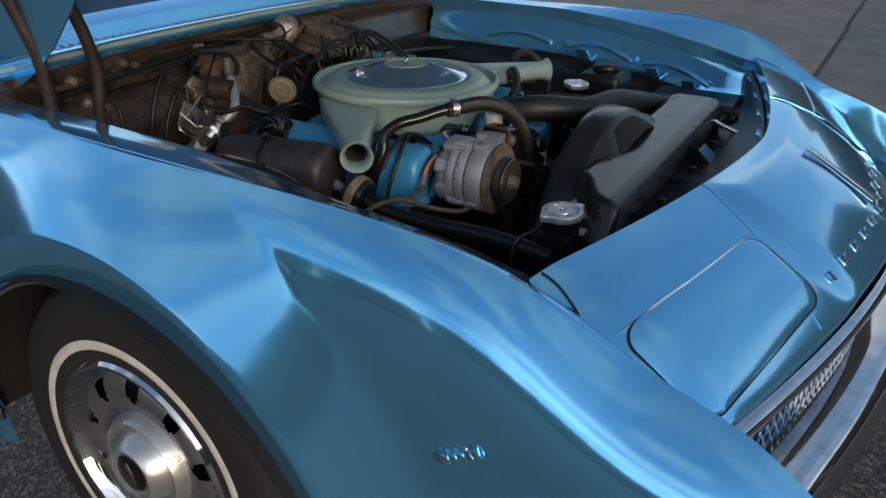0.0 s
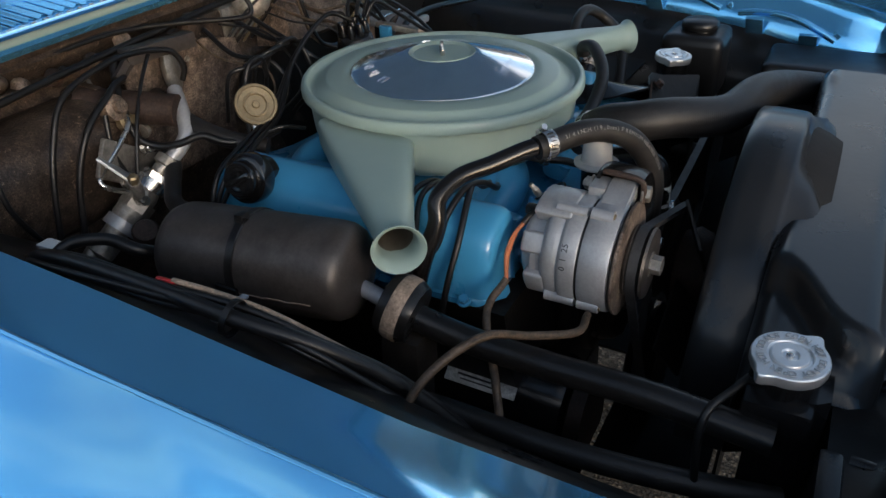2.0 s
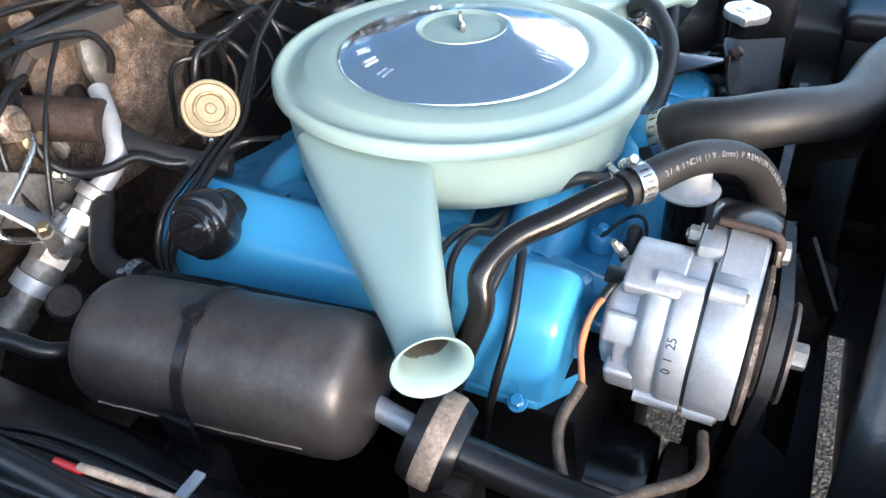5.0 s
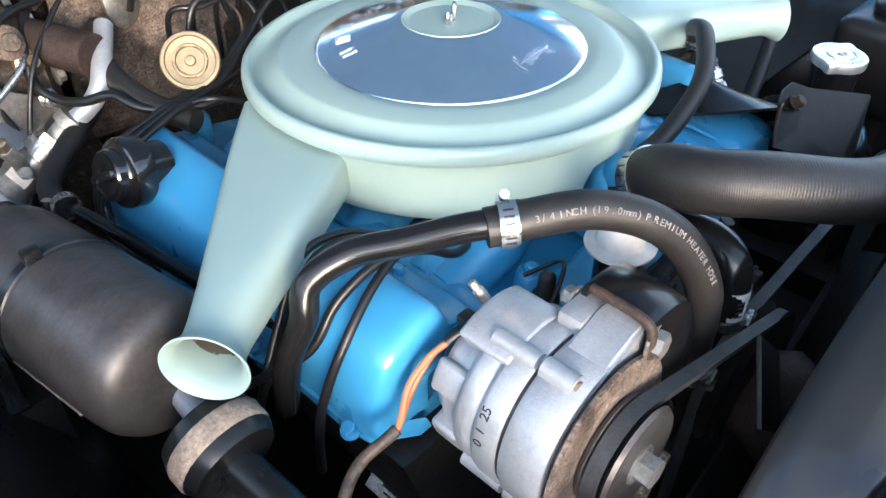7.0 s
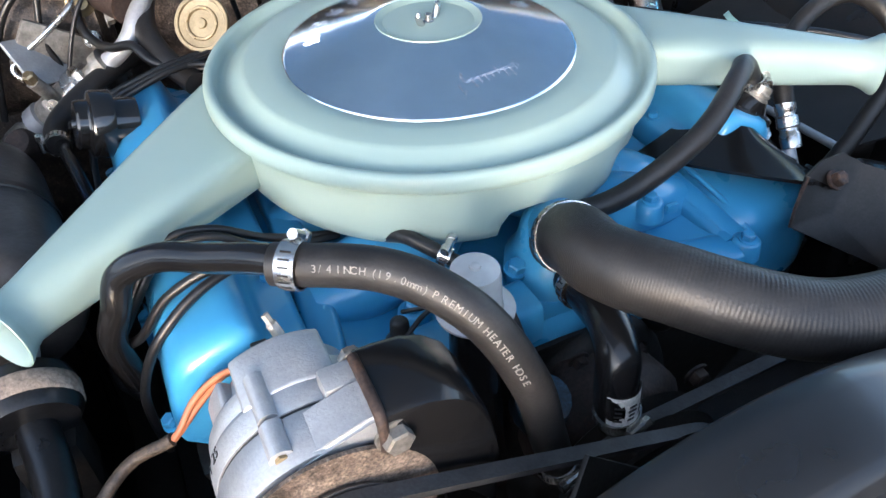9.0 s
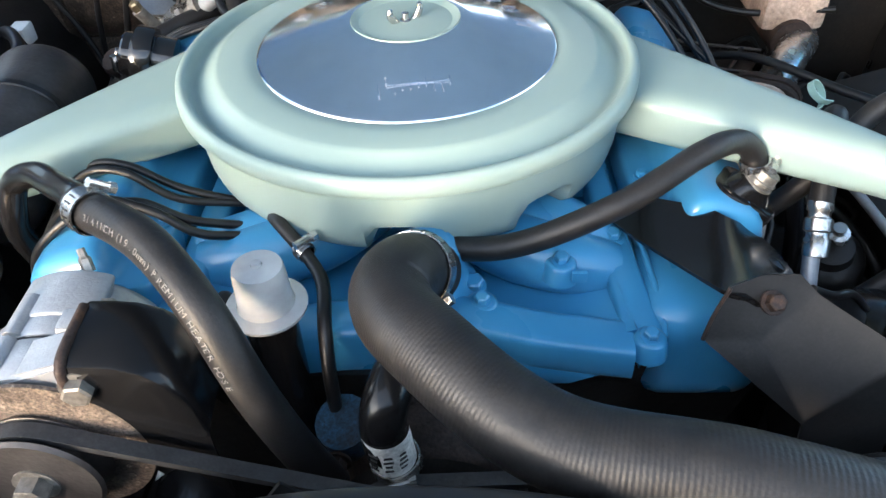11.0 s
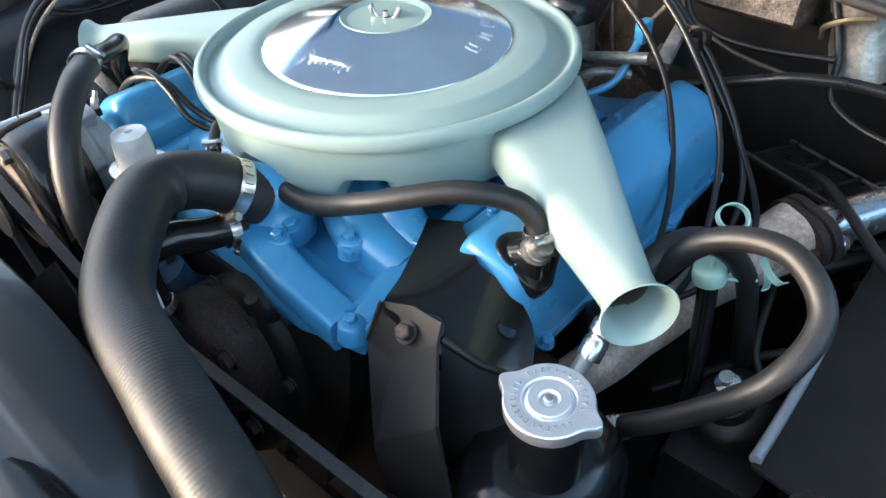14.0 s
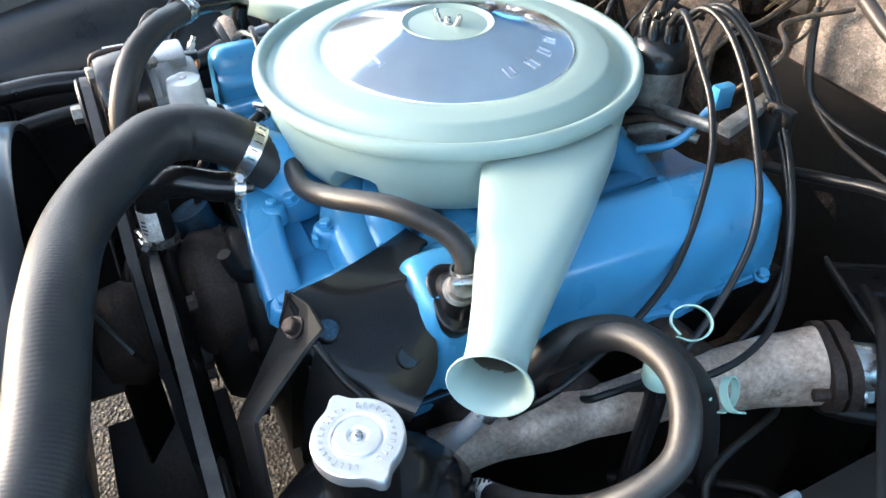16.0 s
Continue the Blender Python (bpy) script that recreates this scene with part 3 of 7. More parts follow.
def build_grille():
    g = part("grille_surround", sheet([[Vector((MID - 0.72 + 1.44 * i / 40, front_y(MID - 0.72 + 1.44 * i / 40) + dy, -0.05 + 0.25 * -0.255 - 1.2 * 0.065 + dz)) for i in range(41)]
              for dy, dz in ((0.002, -0.006), (-0.012, -0.008), (-0.016, -0.014), (-0.014, -0.026), (-0.004, -0.032), (0.055, -0.040))], 0.002), "chrome", car, "bright chrome grille surround")
    z0 = -0.235
    # open mesh of crossed bars
    bm = bmesh.new()
    for i in range(64):
        x = MID - 0.68 + 1.36 * i / 63
        for sx in (-1, 1):
            tube([(x, front_y(x) + 0.022, z0 - 0.004), (x + sx * 0.035, front_y(x + sx * 0.035) + 0.030, z0 - 0.075)], 0.0028, 5, 1, bm)
    part("grille_mesh", bm, "chrome", car, "bright crossed-bar grille mesh")
    # black sheet in place of the shade behind the mesh
    part("grille_back", sheet([[Vector((MID - 0.7 + 1.4 * i / 20, front_y(MID - 0.7 + 1.4 * i / 20) + 0.06, z)) for i in range(21)] for z in (-0.22, -0.36)], 0.003), "black_void", car)
    # chrome bumper blade
    sec = [(0.04, 0.0), (-0.03, 0.004), (-0.055, -0.002), (-0.068, -0.02), (-0.07, -0.06), (-0.055, -0.10), (-0.01, -0.12), (0.05, -0.12)]
    S = []
    for i in range(41):
        x = MID - 0.80 + 1.6 * i / 40
        wrap = 0.10 * smooth01(0.62, 0.80, abs(x - MID)) ** 1.5
        S.append([Vector((x, front_y(MID + (x - MID) * 0.9) + dy + wrap, -0.31 + dz)) for dy, dz in sec])
    part("bumper", loft(S), "chrome", car, "polished chrome front bumper")


build_grille()


def build_wheel():
    w = part("wheel", lathe([(0.10, -0.17), (0.27, -0.19), (0.335, -0.185), (0.366, -0.16), (0.370, -0.10), (0.366, -0.035), (0.345, -0.006), (0.30, 0.004), (0.262, 0.004)], axis_matrix((-0.812, AXLE[0], AXLE[1]), (-1, 0, 0)) @ Matrix.Diagonal((0.92, 0.92, 0.92, 1)), 64, cap=(True, False)), "tyre", car, "black tyre with a white band")
    m = axis_matrix((-0.812, AXLE[0], AXLE[1]), (-1, 0, 0)) @ Matrix.Diagonal((0.92, 0.92, 0.92, 1))
    part("tyre_wall", lathe([(0.300, 0.0035), (0.262, 0.0045), (0.247, 0.004), (0.222, 0.0025), (0.20, -0.012)], m, 64, cap=(False, False)), "tyre", w)
    part("whitewall", lathe([(0.264, 0.0050), (0.259, 0.0068), (0.249, 0.0068), (0.245, 0.0048)], m, 64, cap=(False, False)), "whitewall", w, "white tyre band")
    # wheel disc with round-ended slots
    part("rim", lathe([(0.222, 0.000), (0.215, 0.008), (0.206, 0.006), (0.200, -0.006), (0.190, -0.022), (0.180, -0.024)], m, 64, cap=(False, False)), "chrome", w, "bright wheel rim")
    bm = bmesh.new()
    seg = 120
    prof = [(0.186, -0.030), (0.180, -0.016), (0.172, -0.010), (0.160, -0.007), (0.148, -0.006), (0.136, -0.008), (0.124, -0.012), (0.112, -0.018), (0.104, -0.020)]
    rings = [[bm.verts.new(m @ Vector((r * math.cos(2 * math.pi * k / seg), r * math.sin(2 * math.pi * k / seg), z))) for k in range(seg)] for r, z in prof]
    for a, (ra, rb) in enumerate(zip(rings[:-1], rings[1:])):
        for k in range(seg):
            # ten openings in the disc
            slot = (k % 12) in (4, 5, 6, 7) and 1 <= a <= 4 and not (a == 4 and (k % 12) in (4, 7))
            if not slot:
                bm.faces.new((ra[k], ra[(k + 1) % seg], rb[(k + 1) % seg], rb[k]))
    bmesh.ops.solidify(bm, geom=bm.faces[:], thickness=0.006)
    part("wheel_disc", bm, "wheel_silver", w, "silver wheel disc with ten slots")
    # black disc in place of the shade behind the slots
    part("wheel_back", lathe([(0.20, -0.07), (0.12, -0.06), (0.01, -0.06)], m, 40, cap=(False, True)), "black_void", w)
    part("hub_ring", lathe([(0.106, -0.022), (0.100, -0.004), (0.094, 0.006), (0.086, 0.004), (0.080, -0.004), (0.074, -0.006)], m, 48, cap=(False, False)), "wheel_silver", w)
    part("hub_cap", lathe([(0.075, -0.008), (0.066, 0.010), (0.058, 0.024), (0.052, 0.030), (0.045, 0.026), (0.040, 0.024), (0.001, 0.026)], m, 48), "wheel_silver", w, "silver hub cap with a dark centre")
    part("hub_badge", lathe([(0.038, 0.0255), (0.036, 0.0275), (0.001, 0.0285)], m, 40), "black_gloss", w, "black round badge")
    bars([(0, 0, 0.006, 0.045)], m @ Matrix.Translation((0, 0, 0.0290)) @ pose(0, 0, 0, 0, 0, 25), "chrome", w, "badge_mark")


build_wheel()


def inner_panels():
    for s in (-1, 1):
        f = (lambda p: mirror(Vector(p))) if s > 0 else Vector
        # black apron below the fender's edge, down to the frame
        rows = []
        for y in [-0.66 + 0.06 * i for i in range(20)]:
            ix, iz = lerp_table(INNER, y)
            bump = 0.16 * math.exp(-((y - 0.10) / 0.30) ** 2)
            edge = ((ix + 0.003, y, iz - 0.028), (ix + 0.010, y, iz - 0.055), (ix + 0.060, y, iz - 0.070), (ix + 0.10 + bump * 0.2, y, iz - 0.11)) if s < 0 else ((ix + 0.030, y, iz - 0.130), (ix + 0.040, y, iz - 0.145), (ix + 0.070, y, iz - 0.155), (ix + 0.10 + bump * 0.2, y, iz - 0.17))
            rows.append([f(p) for p in (*edge, (ix + 0.11 + bump * 0.6, y, -0.22), (ix + 0.12 + bump * 0.7, y, -0.38), (ix + 0.15 + bump * 0.5, y, -0.52))])
        part("inner_apron", sheet(rows, 0.003), "black_satin", car, "black inner fender apron")
        # painted rail under the far edge
        rows = []
        for y in [-0.64 + 0.06 * i for i in range(19)]:
            ix, iz = lerp_table(INNER, y)
            rows.append([f(p) for p in ((ix + 0.0045, y, iz - 0.024), (ix + 0.006, y, iz - 0.06), (ix + 0.022, y, iz - 0.075), (ix + 0.028, y, iz - (0.115 if s < 0 else 0.142)))])
        r = part("inner_rail", sheet(rows, 0.002), "paint", car)
        for y in (-0.50, -0.28, -0.05, 0.2):
            ix, iz = lerp_table(INNER, y)
            q = f((ix + 0.024, y, iz - 0.09))
            hexbolt(q, (-s, 0, 0.2), 0.006, 0.005, "paint", r)
        # wheel housing shell behind the tyre
        shell = [[f((x, ARCH[0] - 0.47 * math.cos(a), ARCH[1] + 0.445 * math.sin(a))) for x in (-0.86, -0.74, -0.64, -0.60)] for a in [math.pi * i / 16 for i in range(17)]]
        part("wheel_housing", sheet(shell, 0.003), "black_void", car)
        part("frame_rail", box(f((-0.40, -0.1, -0.56)), (0.09, 1.5, 0.11), bevel=0.01), "grime", car)
    # closing panel between radiator and front edge
    rows = []
    for i in range(31):
        x = MID - 0.69 + 1.38 * i / 30
        yo = y_open(x)
        rows.append([Vector((x, yo + 0.004, -0.085 + lean(x))), Vector((x, yo + 0.02, -0.10 + lean(x))), Vector((x, -0.60 + (yo + 0.60) * 0.3, -0.115)), Vector((x, -0.585, -0.12)), Vector((x, -0.580, -0.30))])
    p = part("front_panel", sheet(rows, 0.003), "black_satin", car, "black closing panel in front of the radiator")
    for i in range(9):
        x = MID - 0.60 + 1.2 * i / 8
        part("flange_tab", box((0, 0, 0), (0.045, 0.016, 0.005), Matrix.Translation((x, y_open(x) + 0.014, -0.088 + lean(x))) @ pose(0, 0, 0, 35, 0, math.degrees(math.atan2(y_open(x + 0.01) - y_open(x - 0.01), 0.02))), 0.002), "paint", p)
    for x, y in ((-0.30, -0.615), (-0.12, -0.63), (0.08, -0.635), (0.28, -0.63), (0.48, -0.615)):
        hexbolt((x, y, -0.112), (0, 0.1, 1), 0.008, 0.007, "black_satin", p)
    # pressed ribs and a folded brace on the closing panel
    for x in (-0.42, -0.21, 0.0, 0.21, 0.42, 0.60):
        part("panel_rib", tube([(x, y_open(x) + 0.03, -0.103), (x, -0.66, -0.112), (x + 0.01, -0.60, -0.118)], 0.007, 8), "black_satin", p)
    for x in (-0.50, 0.16, 0.50):
        part("brace", sheet([[Vector((x - 0.03, -0.66, -0.11)), Vector((x + 0.03, -0.66, -0.11))], [Vector((x - 0.025, -0.63, -0.085)), Vector((x + 0.025, -0.63, -0.085))], [Vector((x - 0.03, -0.60, -0.115)), Vector((x + 0.03, -0.60, -0.115))]], 0.003), "black_gloss", p)
    # support legs down to the frame so that nothing hangs in the air
    part("radiator_support", box((MID, -0.60, -0.52), (1.1, 0.03, 0.12), bevel=0.008), "grime", car)
    for x in (MID - 0.56, MID + 0.56):
        part("support_leg", box((x, -0.585, -0.32), (0.10, 0.02, 0.42), bevel=0.005), "black_satin", car)


inner_panels()
# added dark sheets that keep the bright ground out of the bay's gaps
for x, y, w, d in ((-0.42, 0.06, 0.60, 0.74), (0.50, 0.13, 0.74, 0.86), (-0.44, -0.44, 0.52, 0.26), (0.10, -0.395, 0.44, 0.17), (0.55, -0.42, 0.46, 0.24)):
    part("gap_blocker", box((x, y, -0.52), (w, d, 0.006), bevel=0.002), "grime", car, "added dark sheet that hides the ground")


def build_cowl():
    def edge(x, dy=0.0, dz=0.0):
        return Vector((x, 0.455 + 0.05 * ((x - MID) / 0.75) ** 2 * 0 + dy, 0.082 + 0.022 * (1 - ((x - MID) / 0.78) ** 2) + dz))
    xs = [MID - 0.80 + 1.6 * i / 40 for i in range(41)]
    prof = [(0.004, -0.014), (0.0, -0.006), (0.004, 0.0), (0.05, 0.006), (0.058, 0.002), (0.064, 0.004)]
    c = part("cowl", sheet([[edge(x, dy, dz) for x in xs] for dy, dz in prof], 0.002), "paint", car)
    part("cowl_underside", sheet([[edge(x, dy, dz) for x in xs] for dy, dz in ((0.006, -0.012), (0.010, -0.024), (0.004, -0.030), (0.006, -0.038), (0.024, -0.052), (0.026, -0.066))], 0.002), "rusty", c, "rust-brown underside of the cowl")
    part("cowl_lip", tube([edge(x, 0.006, 0.003) for x in xs[::4]], 0.006, 8), "sage", c, "pale painted cowl edge")
    # the vent field: a dark well with many raised slats, then the rear cowl panel
    part("vent_well", sheet([[edge(x, dy, dz) for x in xs] for dy, dz in ((0.060, 0.001), (0.070, -0.014), (0.165, -0.008), (0.172, 0.012))], 0.002), "seam", c)
    for i in range(70):
        x = MID - 0.70 + 1.4 * i / 69
        a, b = edge(x, 0.062, 0.004), edge(x, 0.170, 0.014)
        part("vent_slat", box((0, 0, 0), (0.0085, (b - a).length, 0.010), Matrix.Translation((a + b) / 2) @ pose(0, 0, 0, math.degrees(math.atan2(b.z - a.z, b.y - a.y)), 22, 0), 0), "paint", c, smooth=0)
    part("cowl_rear", sheet([[edge(x, dy, dz) for x in xs] for dy, dz in ((0.169, 0.010), (0.18, 0.016), (0.26, 0.03), (0.40, 0.05))], 0.002), "paint", c)
    # firewall
    rows = [[Vector((x, 0.475 - 0.03 * math.exp(-((x - 0.05) / 0.25) ** 2) * (z < -0.1) + (0.02 if z > 0.02 else 0), z)) for x in xs] for z in (0.075, 0.03, -0.02, -0.10, -0.2, -0.35, -0.60)]
    part("firewall", sheet(rows, 0.004), "rusty", car, "rust-brown sheet metal firewall")
    part("insulation_pad", sheet([[Vector((x, 0.452 + 0.006 * math.sin(40 * x + 30 * z), z)) for x in [0.06 + 0.07 * i for i in range(12)]] for z in (-0.045, -0.10, -0.2, -0.32, -0.5)], 0.006), "grime", car, "oily brown-black insulation pad")
    part("firewall_shelf", box((-0.28, 0.452, 0.040), (0.60, 0.022, 0.012), bevel=0.003), "rusty", car)
    for x in (-0.5, -0.42, -0.3, -0.17, -0.02, 0.2, 0.4):
        hexbolt((x, 0.445, 0.047), (0, -0.5, 1), 0.006, 0.006, "rusty", car)


build_cowl()


def build_hood():
    # the raised hood: only its rear corner shows over the cowl
    h = Matrix.Translation((MID, 0.60, 0.16)) @ pose(0, 0, 0, -28, 0, 0)
    b = bmesh.new()
    rows = []
    for j in range(9):
        y = -1.30 * j / 8
        rows.append([h @ Vector((0.72 * i / 10, y, 0.02 * (1 - (i / 10) ** 2))) for i in range(-10, 11)])
    hood = part("hood", sheet(rows, 0.012), "paint", car, "raised blue hood")
    under = []
    for j in range(9):
        y = -0.02 - 1.24 * j / 8
        under.append([h @ Vector((0.69 * i / 10, y, 0.02 * (1 - (i / 10) ** 2) - 0.030)) for i in range(-10, 11)])
    # turned-down side edges of the hood
    for s in (-1, 1):
        part("hood_edge", sheet([[h @ Vector((s * (0.722 - 0.01 * q), -1.28 * j / 16, 0.0 - q * 0.16 * smooth01(-0.75, -0.12, -1.28 * j / 16))) for q in (0, 0.5, 1)] for j in range(17)], 0.004), "paint", hood)
    part("hood_liner", sheet(under, 0.006), "hood_liner", hood, "pale blue-grey hood underside")
    for s in (-1,):
        for K in (((-0.605, 0.385, -0.08), (-0.609, 0.38, 0.015), (-0.612, 0.38, 0.10), (-0.622, 0.385, 0.16), (-0.640, 0.40, 0.24)), ((-0.525, 0.375, -0.06), (-0.518, 0.375, 0.0), (-0.504, 0.38, 0.068), (-0.515, 0.38, 0.14), (-0.540, 0.385, 0.22), (-0.570, 0.39, 0.30))):
            arm = part("hinge_arm", tube(K, 0.012, 10), "rust_dark", car, "brown hood hinge arm")


build_hood()


def fender_side(y, z):
    return min((abs(p.z - z), p.x) for p in (fender_point(y, 0.25 + 0.75 * i / 200) for i in range(201)))[1]


def body_trim():
    # bright latch rod between shroud and header
    part("latch_rod", tube([(0.335, -0.575, -0.055), (0.345, -0.63, -0.085), (0.352, -0.70, -0.108)], 0.005, 8), "steel", header, "bright latch rod")
    part("latch_plate", box((0.30, -0.69, -0.108), (0.07, 0.05, 0.012), pose(0, 0, 0), 0.004), "black_satin", header)
    # script emblem on the near fender, kept as plain strokes
    for i in range(6):
        y = -0.563 - 0.0105 * i
        z = -0.236 + 0.0060 * i
        p = Vector((fender_side(y, z) - 0.003, y, z))
        bm = tube([p + Vector((0, -0.004, -0.008 - 0.004 * (i == 0))), p + Vector((-0.003, 0.001, 0.004 + 0.008 * (i in (0, 4)))), p + Vector((-0.002, -0.006, 0.001)), p + Vector((-0.001, -0.010, -0.005))], 0.0015, 6, 4)
        part("stroke", bm, "chrome", near_fender, "bright chrome emblem stroke")
    # stamped stiffeners of the far rail
    for y0, y1 in ((-0.50, -0.30), (-0.26, -0.06), (0.0, 0.22)):
        K = []
        for i in range(9):
            y = y0 + (y1 - y0) * i / 8
            ix, iz = lerp_table(INNER, y)
            K.append(mirror(Vector((ix + 0.028, y, iz - 0.10 + 0.02 * math.sin(math.pi * i / 8)))))
        part("stiffener", tube(K, 0.008, 8), "paint", far_fender)
    for y in (-0.45, -0.34, -0.12):
        ix, iz = lerp_table(INNER, y)
        b0 = mirror(Vector((ix + 0.045, y, iz - 0.12)))
        part("gusset", box((0, 0, 0), (0.09, 0.035, 0.006), Matrix.Translation(b0) @ pose(0, 0, 0, 0, 42, 0), 0.002), "paint", far_fender)


body_trim()


# ---- air cleaner ----
def build_air_cleaner():
    a = thing("air_cleaner", "sage green round twin-snorkel air cleaner with chrome lid insert", "air cleaner")
    bowl = lathe([(0.06, -0.068), (0.165, -0.071), (0.178, -0.0705), (0.185, -0.0685), (0.190, -0.0650), (0.1935, -0.0595), (0.1955, -0.052), (0.1965, -0.042), (0.1975, -0.030), (0.1985, -0.015), (0.1995, -0.002), (0.199, 0.004)], seg=128)
    # scallops in the bowl's lower edge, over the hoses
    for ang, wid in ((-91, 0.026), (-53, 0.030)):
        c = Vector((math.cos(radians(ang)), math.sin(radians(ang)), 0))
        for v in bowl.verts:
            r = math.hypot(v.co.x, v.co.y)
            if r > 0.12 and v.co.z < -0.01:
                d = (Vector((v.co.x, v.co.y, 0)).normalized() - c).length * 0.19
                k = smooth01(wid, wid * 0.45, d)
                if k > 0:
                    low = smooth01(-0.036, -0.060, v.co.z)
                    v.co.z += 0.024 * k * low
                    s = 1 - 0.05 * k * low
                    v.co.x *= s
                    v.co.y *= s
    part("bowl", bowl, "sage", a)
    part("lid", lathe([(0.046, 0.0405), (0.05, 0.0400), (0.136, 0.0172), (0.1385, 0.0188), (0.150, 0.0186), (0.1695, 0.0178), (0.1725, 0.0170), (0.1745, 0.0155), (0.1885, 0.0052), (0.1905, 0.0042), (0.1935, 0.0040), (0.1955, 0.0048), (0.1970, 0.0068), (0.1990, 0.0118), (0.2005, 0.0138), (0.2030, 0.0146), (0.2062, 0.0140), (0.2084, 0.0112), (0.2094, 0.0060), (0.2094, 0.0008), (0.2080, -0.0012), (0.2035, -0.0014), (0.2025, 0.0), (0.200, 0.0)], seg=128), "sage", a)
    part("chrome_insert", lathe([(0.0475, 0.0425), (0.0500, 0.0428), (0.06, 0.0402), (0.133, 0.0205), (0.1358, 0.0196), (0.1367, 0.0178)], seg=128, cap=(False, False)), "chrome_insert", a, "mirror-bright conical lid insert")
    hub = part("hub_dish", lathe([(0.0496, 0.0422), (0.0490, 0.0436), (0.047, 0.0430), (0.036, 0.0375), (0.020, 0.0325), (0.008, 0.0310), (0.001, 0.0308)], seg=64, cap=(False, True)), "sage", a, "dished sage green hub")
    part("vent_hole", lathe([(0.0035, 0.0362), (0.0030, 0.0372), (0.001, 0.0372)], Matrix.Translation((0.005, 0.033, 0.0020)), 14), "ink", hub)
    # wing nut
    w = part("wing_nut", lathe([(0.0105, 0.030), (0.0105, 0.0325), (0.007, 0.0335), (0.0055, 0.040), (0.004, 0.0415), (0.0032, 0.0415), (0.0030, 0.047), (0.001, 0.0478)], seg=20), "steel", a, "plated wing nut")
    for s in (-1, 1):
        d = Vector((0.85, 0.5, 0)) * s
        K = [Vector((0, 0, 0.036)) + d * 0.004, Vector((0, 0, 0.041)) + d * 0.011, Vector((0, 0, 0.048)) + d * 0.015, Vector((0, 0, 0.053)) + d * 0.0145]
        part("wing", tube(K, lambda f: 0.0022 + 0.0012 * math.sin(math.pi * f), 8), "steel", w)
    # snorkels: a wide oblong root that narrows to a flared round mouth
    for s, mouth in ((-1, Vector((-0.394, -0.156, -0.036))), (1, Vector((0.409, -0.165, -0.028)))):
        root = Vector((s * 0.150, 0.042, -0.0285))
        axis = (mouth - root).normalized()
        side = axis.cross(Vector((0, 0, 1))).normalized()
        up = side.cross(axis).normalized()
        L = (mouth - root).length
        S = []
        stations = [(0.0, 0.0655, 0.0235), (0.08, 0.0625, 0.0238), (0.16, 0.0590, 0.0240), (0.25, 0.0548, 0.0242), (0.36, 0.0493, 0.0243), (0.5, 0.0420, 0.0243), (0.65, 0.0340, 0.0240), (0.80, 0.0264, 0.0234), (0.90, 0.0226, 0.0224), (0.945, 0.0220, 0.0220),
                    (0.965, 0.0240, 0.0240), (0.982, 0.0268, 0.0268), (0.993, 0.0292, 0.0292), (1.0, 0.0300, 0.0300), (1.002, 0.0293, 0.0293), (0.996, 0.0268, 0.0268), (0.982, 0.0232, 0.0232), (0.955, 0.0205, 0.0205), (0.90, 0.0200, 0.0200)]
        for t, hw, hh in stations:
            c = root + axis * (L * t)
            p = 2.0 + 4.5 * max(0.0, 1 - t / 0.92) ** 0.9
            ring = []
            for k in range(56):
                q = 2 * math.pi * k / 56
                cc, ss = math.cos(q), math.sin(q)
                ring.append(c + side * (hw * math.copysign(abs(cc) ** (2 / p), cc)) + up * (hh * math.copysign(abs(ss) ** (2 / p), ss)))
            S.append(ring)
        sn = part("snorkel", loft(S, cap=(True, False)), "sage", a, smooth=60)
        # the lining's colour carries the shade inside the mouth
        part("throat", tube([root + axis * (L * t) for t in (0.905, 0.8, 0.6, 0.35)], 0.0203, 24, 3, cap=(False, True)), "throat", sn, "brown throat with shade in its colour")
    # plain pale marks in place of the lettering pressed on the insert
    rnd = random.Random(2)
    slope = -math.degrees(math.atan2(0.0202, 0.0745))
    r0, size = 0.108, 0.015
    for i in range(10):
            ang = 158 - i * 16.5
            m = pose(0, 0, 0, 0, 0, ang) @ Matrix.Translation((r0, 0, 0.0405 - (r0 - 0.06) * 0.2698 + 0.0003)) @ pose(0, 0, 0, 0, -slope, 0)
            bars([(0, -0.0045, size, 0.0028), (0, 0.0045, size, 0.0028), (0.0055 if i % 2 else -0.0055, 0, 0.0028, 0.009)], m, "decal_white", a, "letter_mark", 0.0002, 0.0003)
    for ang in (-82,):
        m0 = pose(0, 0, 0, 0, 0, ang) @ Matrix.Translation((0.097, 0, 0.0405 - 0.037 * 0.2698 + 0.0003)) @ pose(0, 0, 0, 0, -slope, 0)
        rows = [(rnd.uniform(-0.006, 0.006), -0.032 + 0.0065 * i, rnd.uniform(0.007, 0.013), 0.0011) for i in range(10)] + [(0.0, 0, 0.0012, 0.05)]
        for row in rows:
            bars([row], m0, "decal_white", a, "script_mark", 0.0002, 0.0003)
    return a


build_air_cleaner()


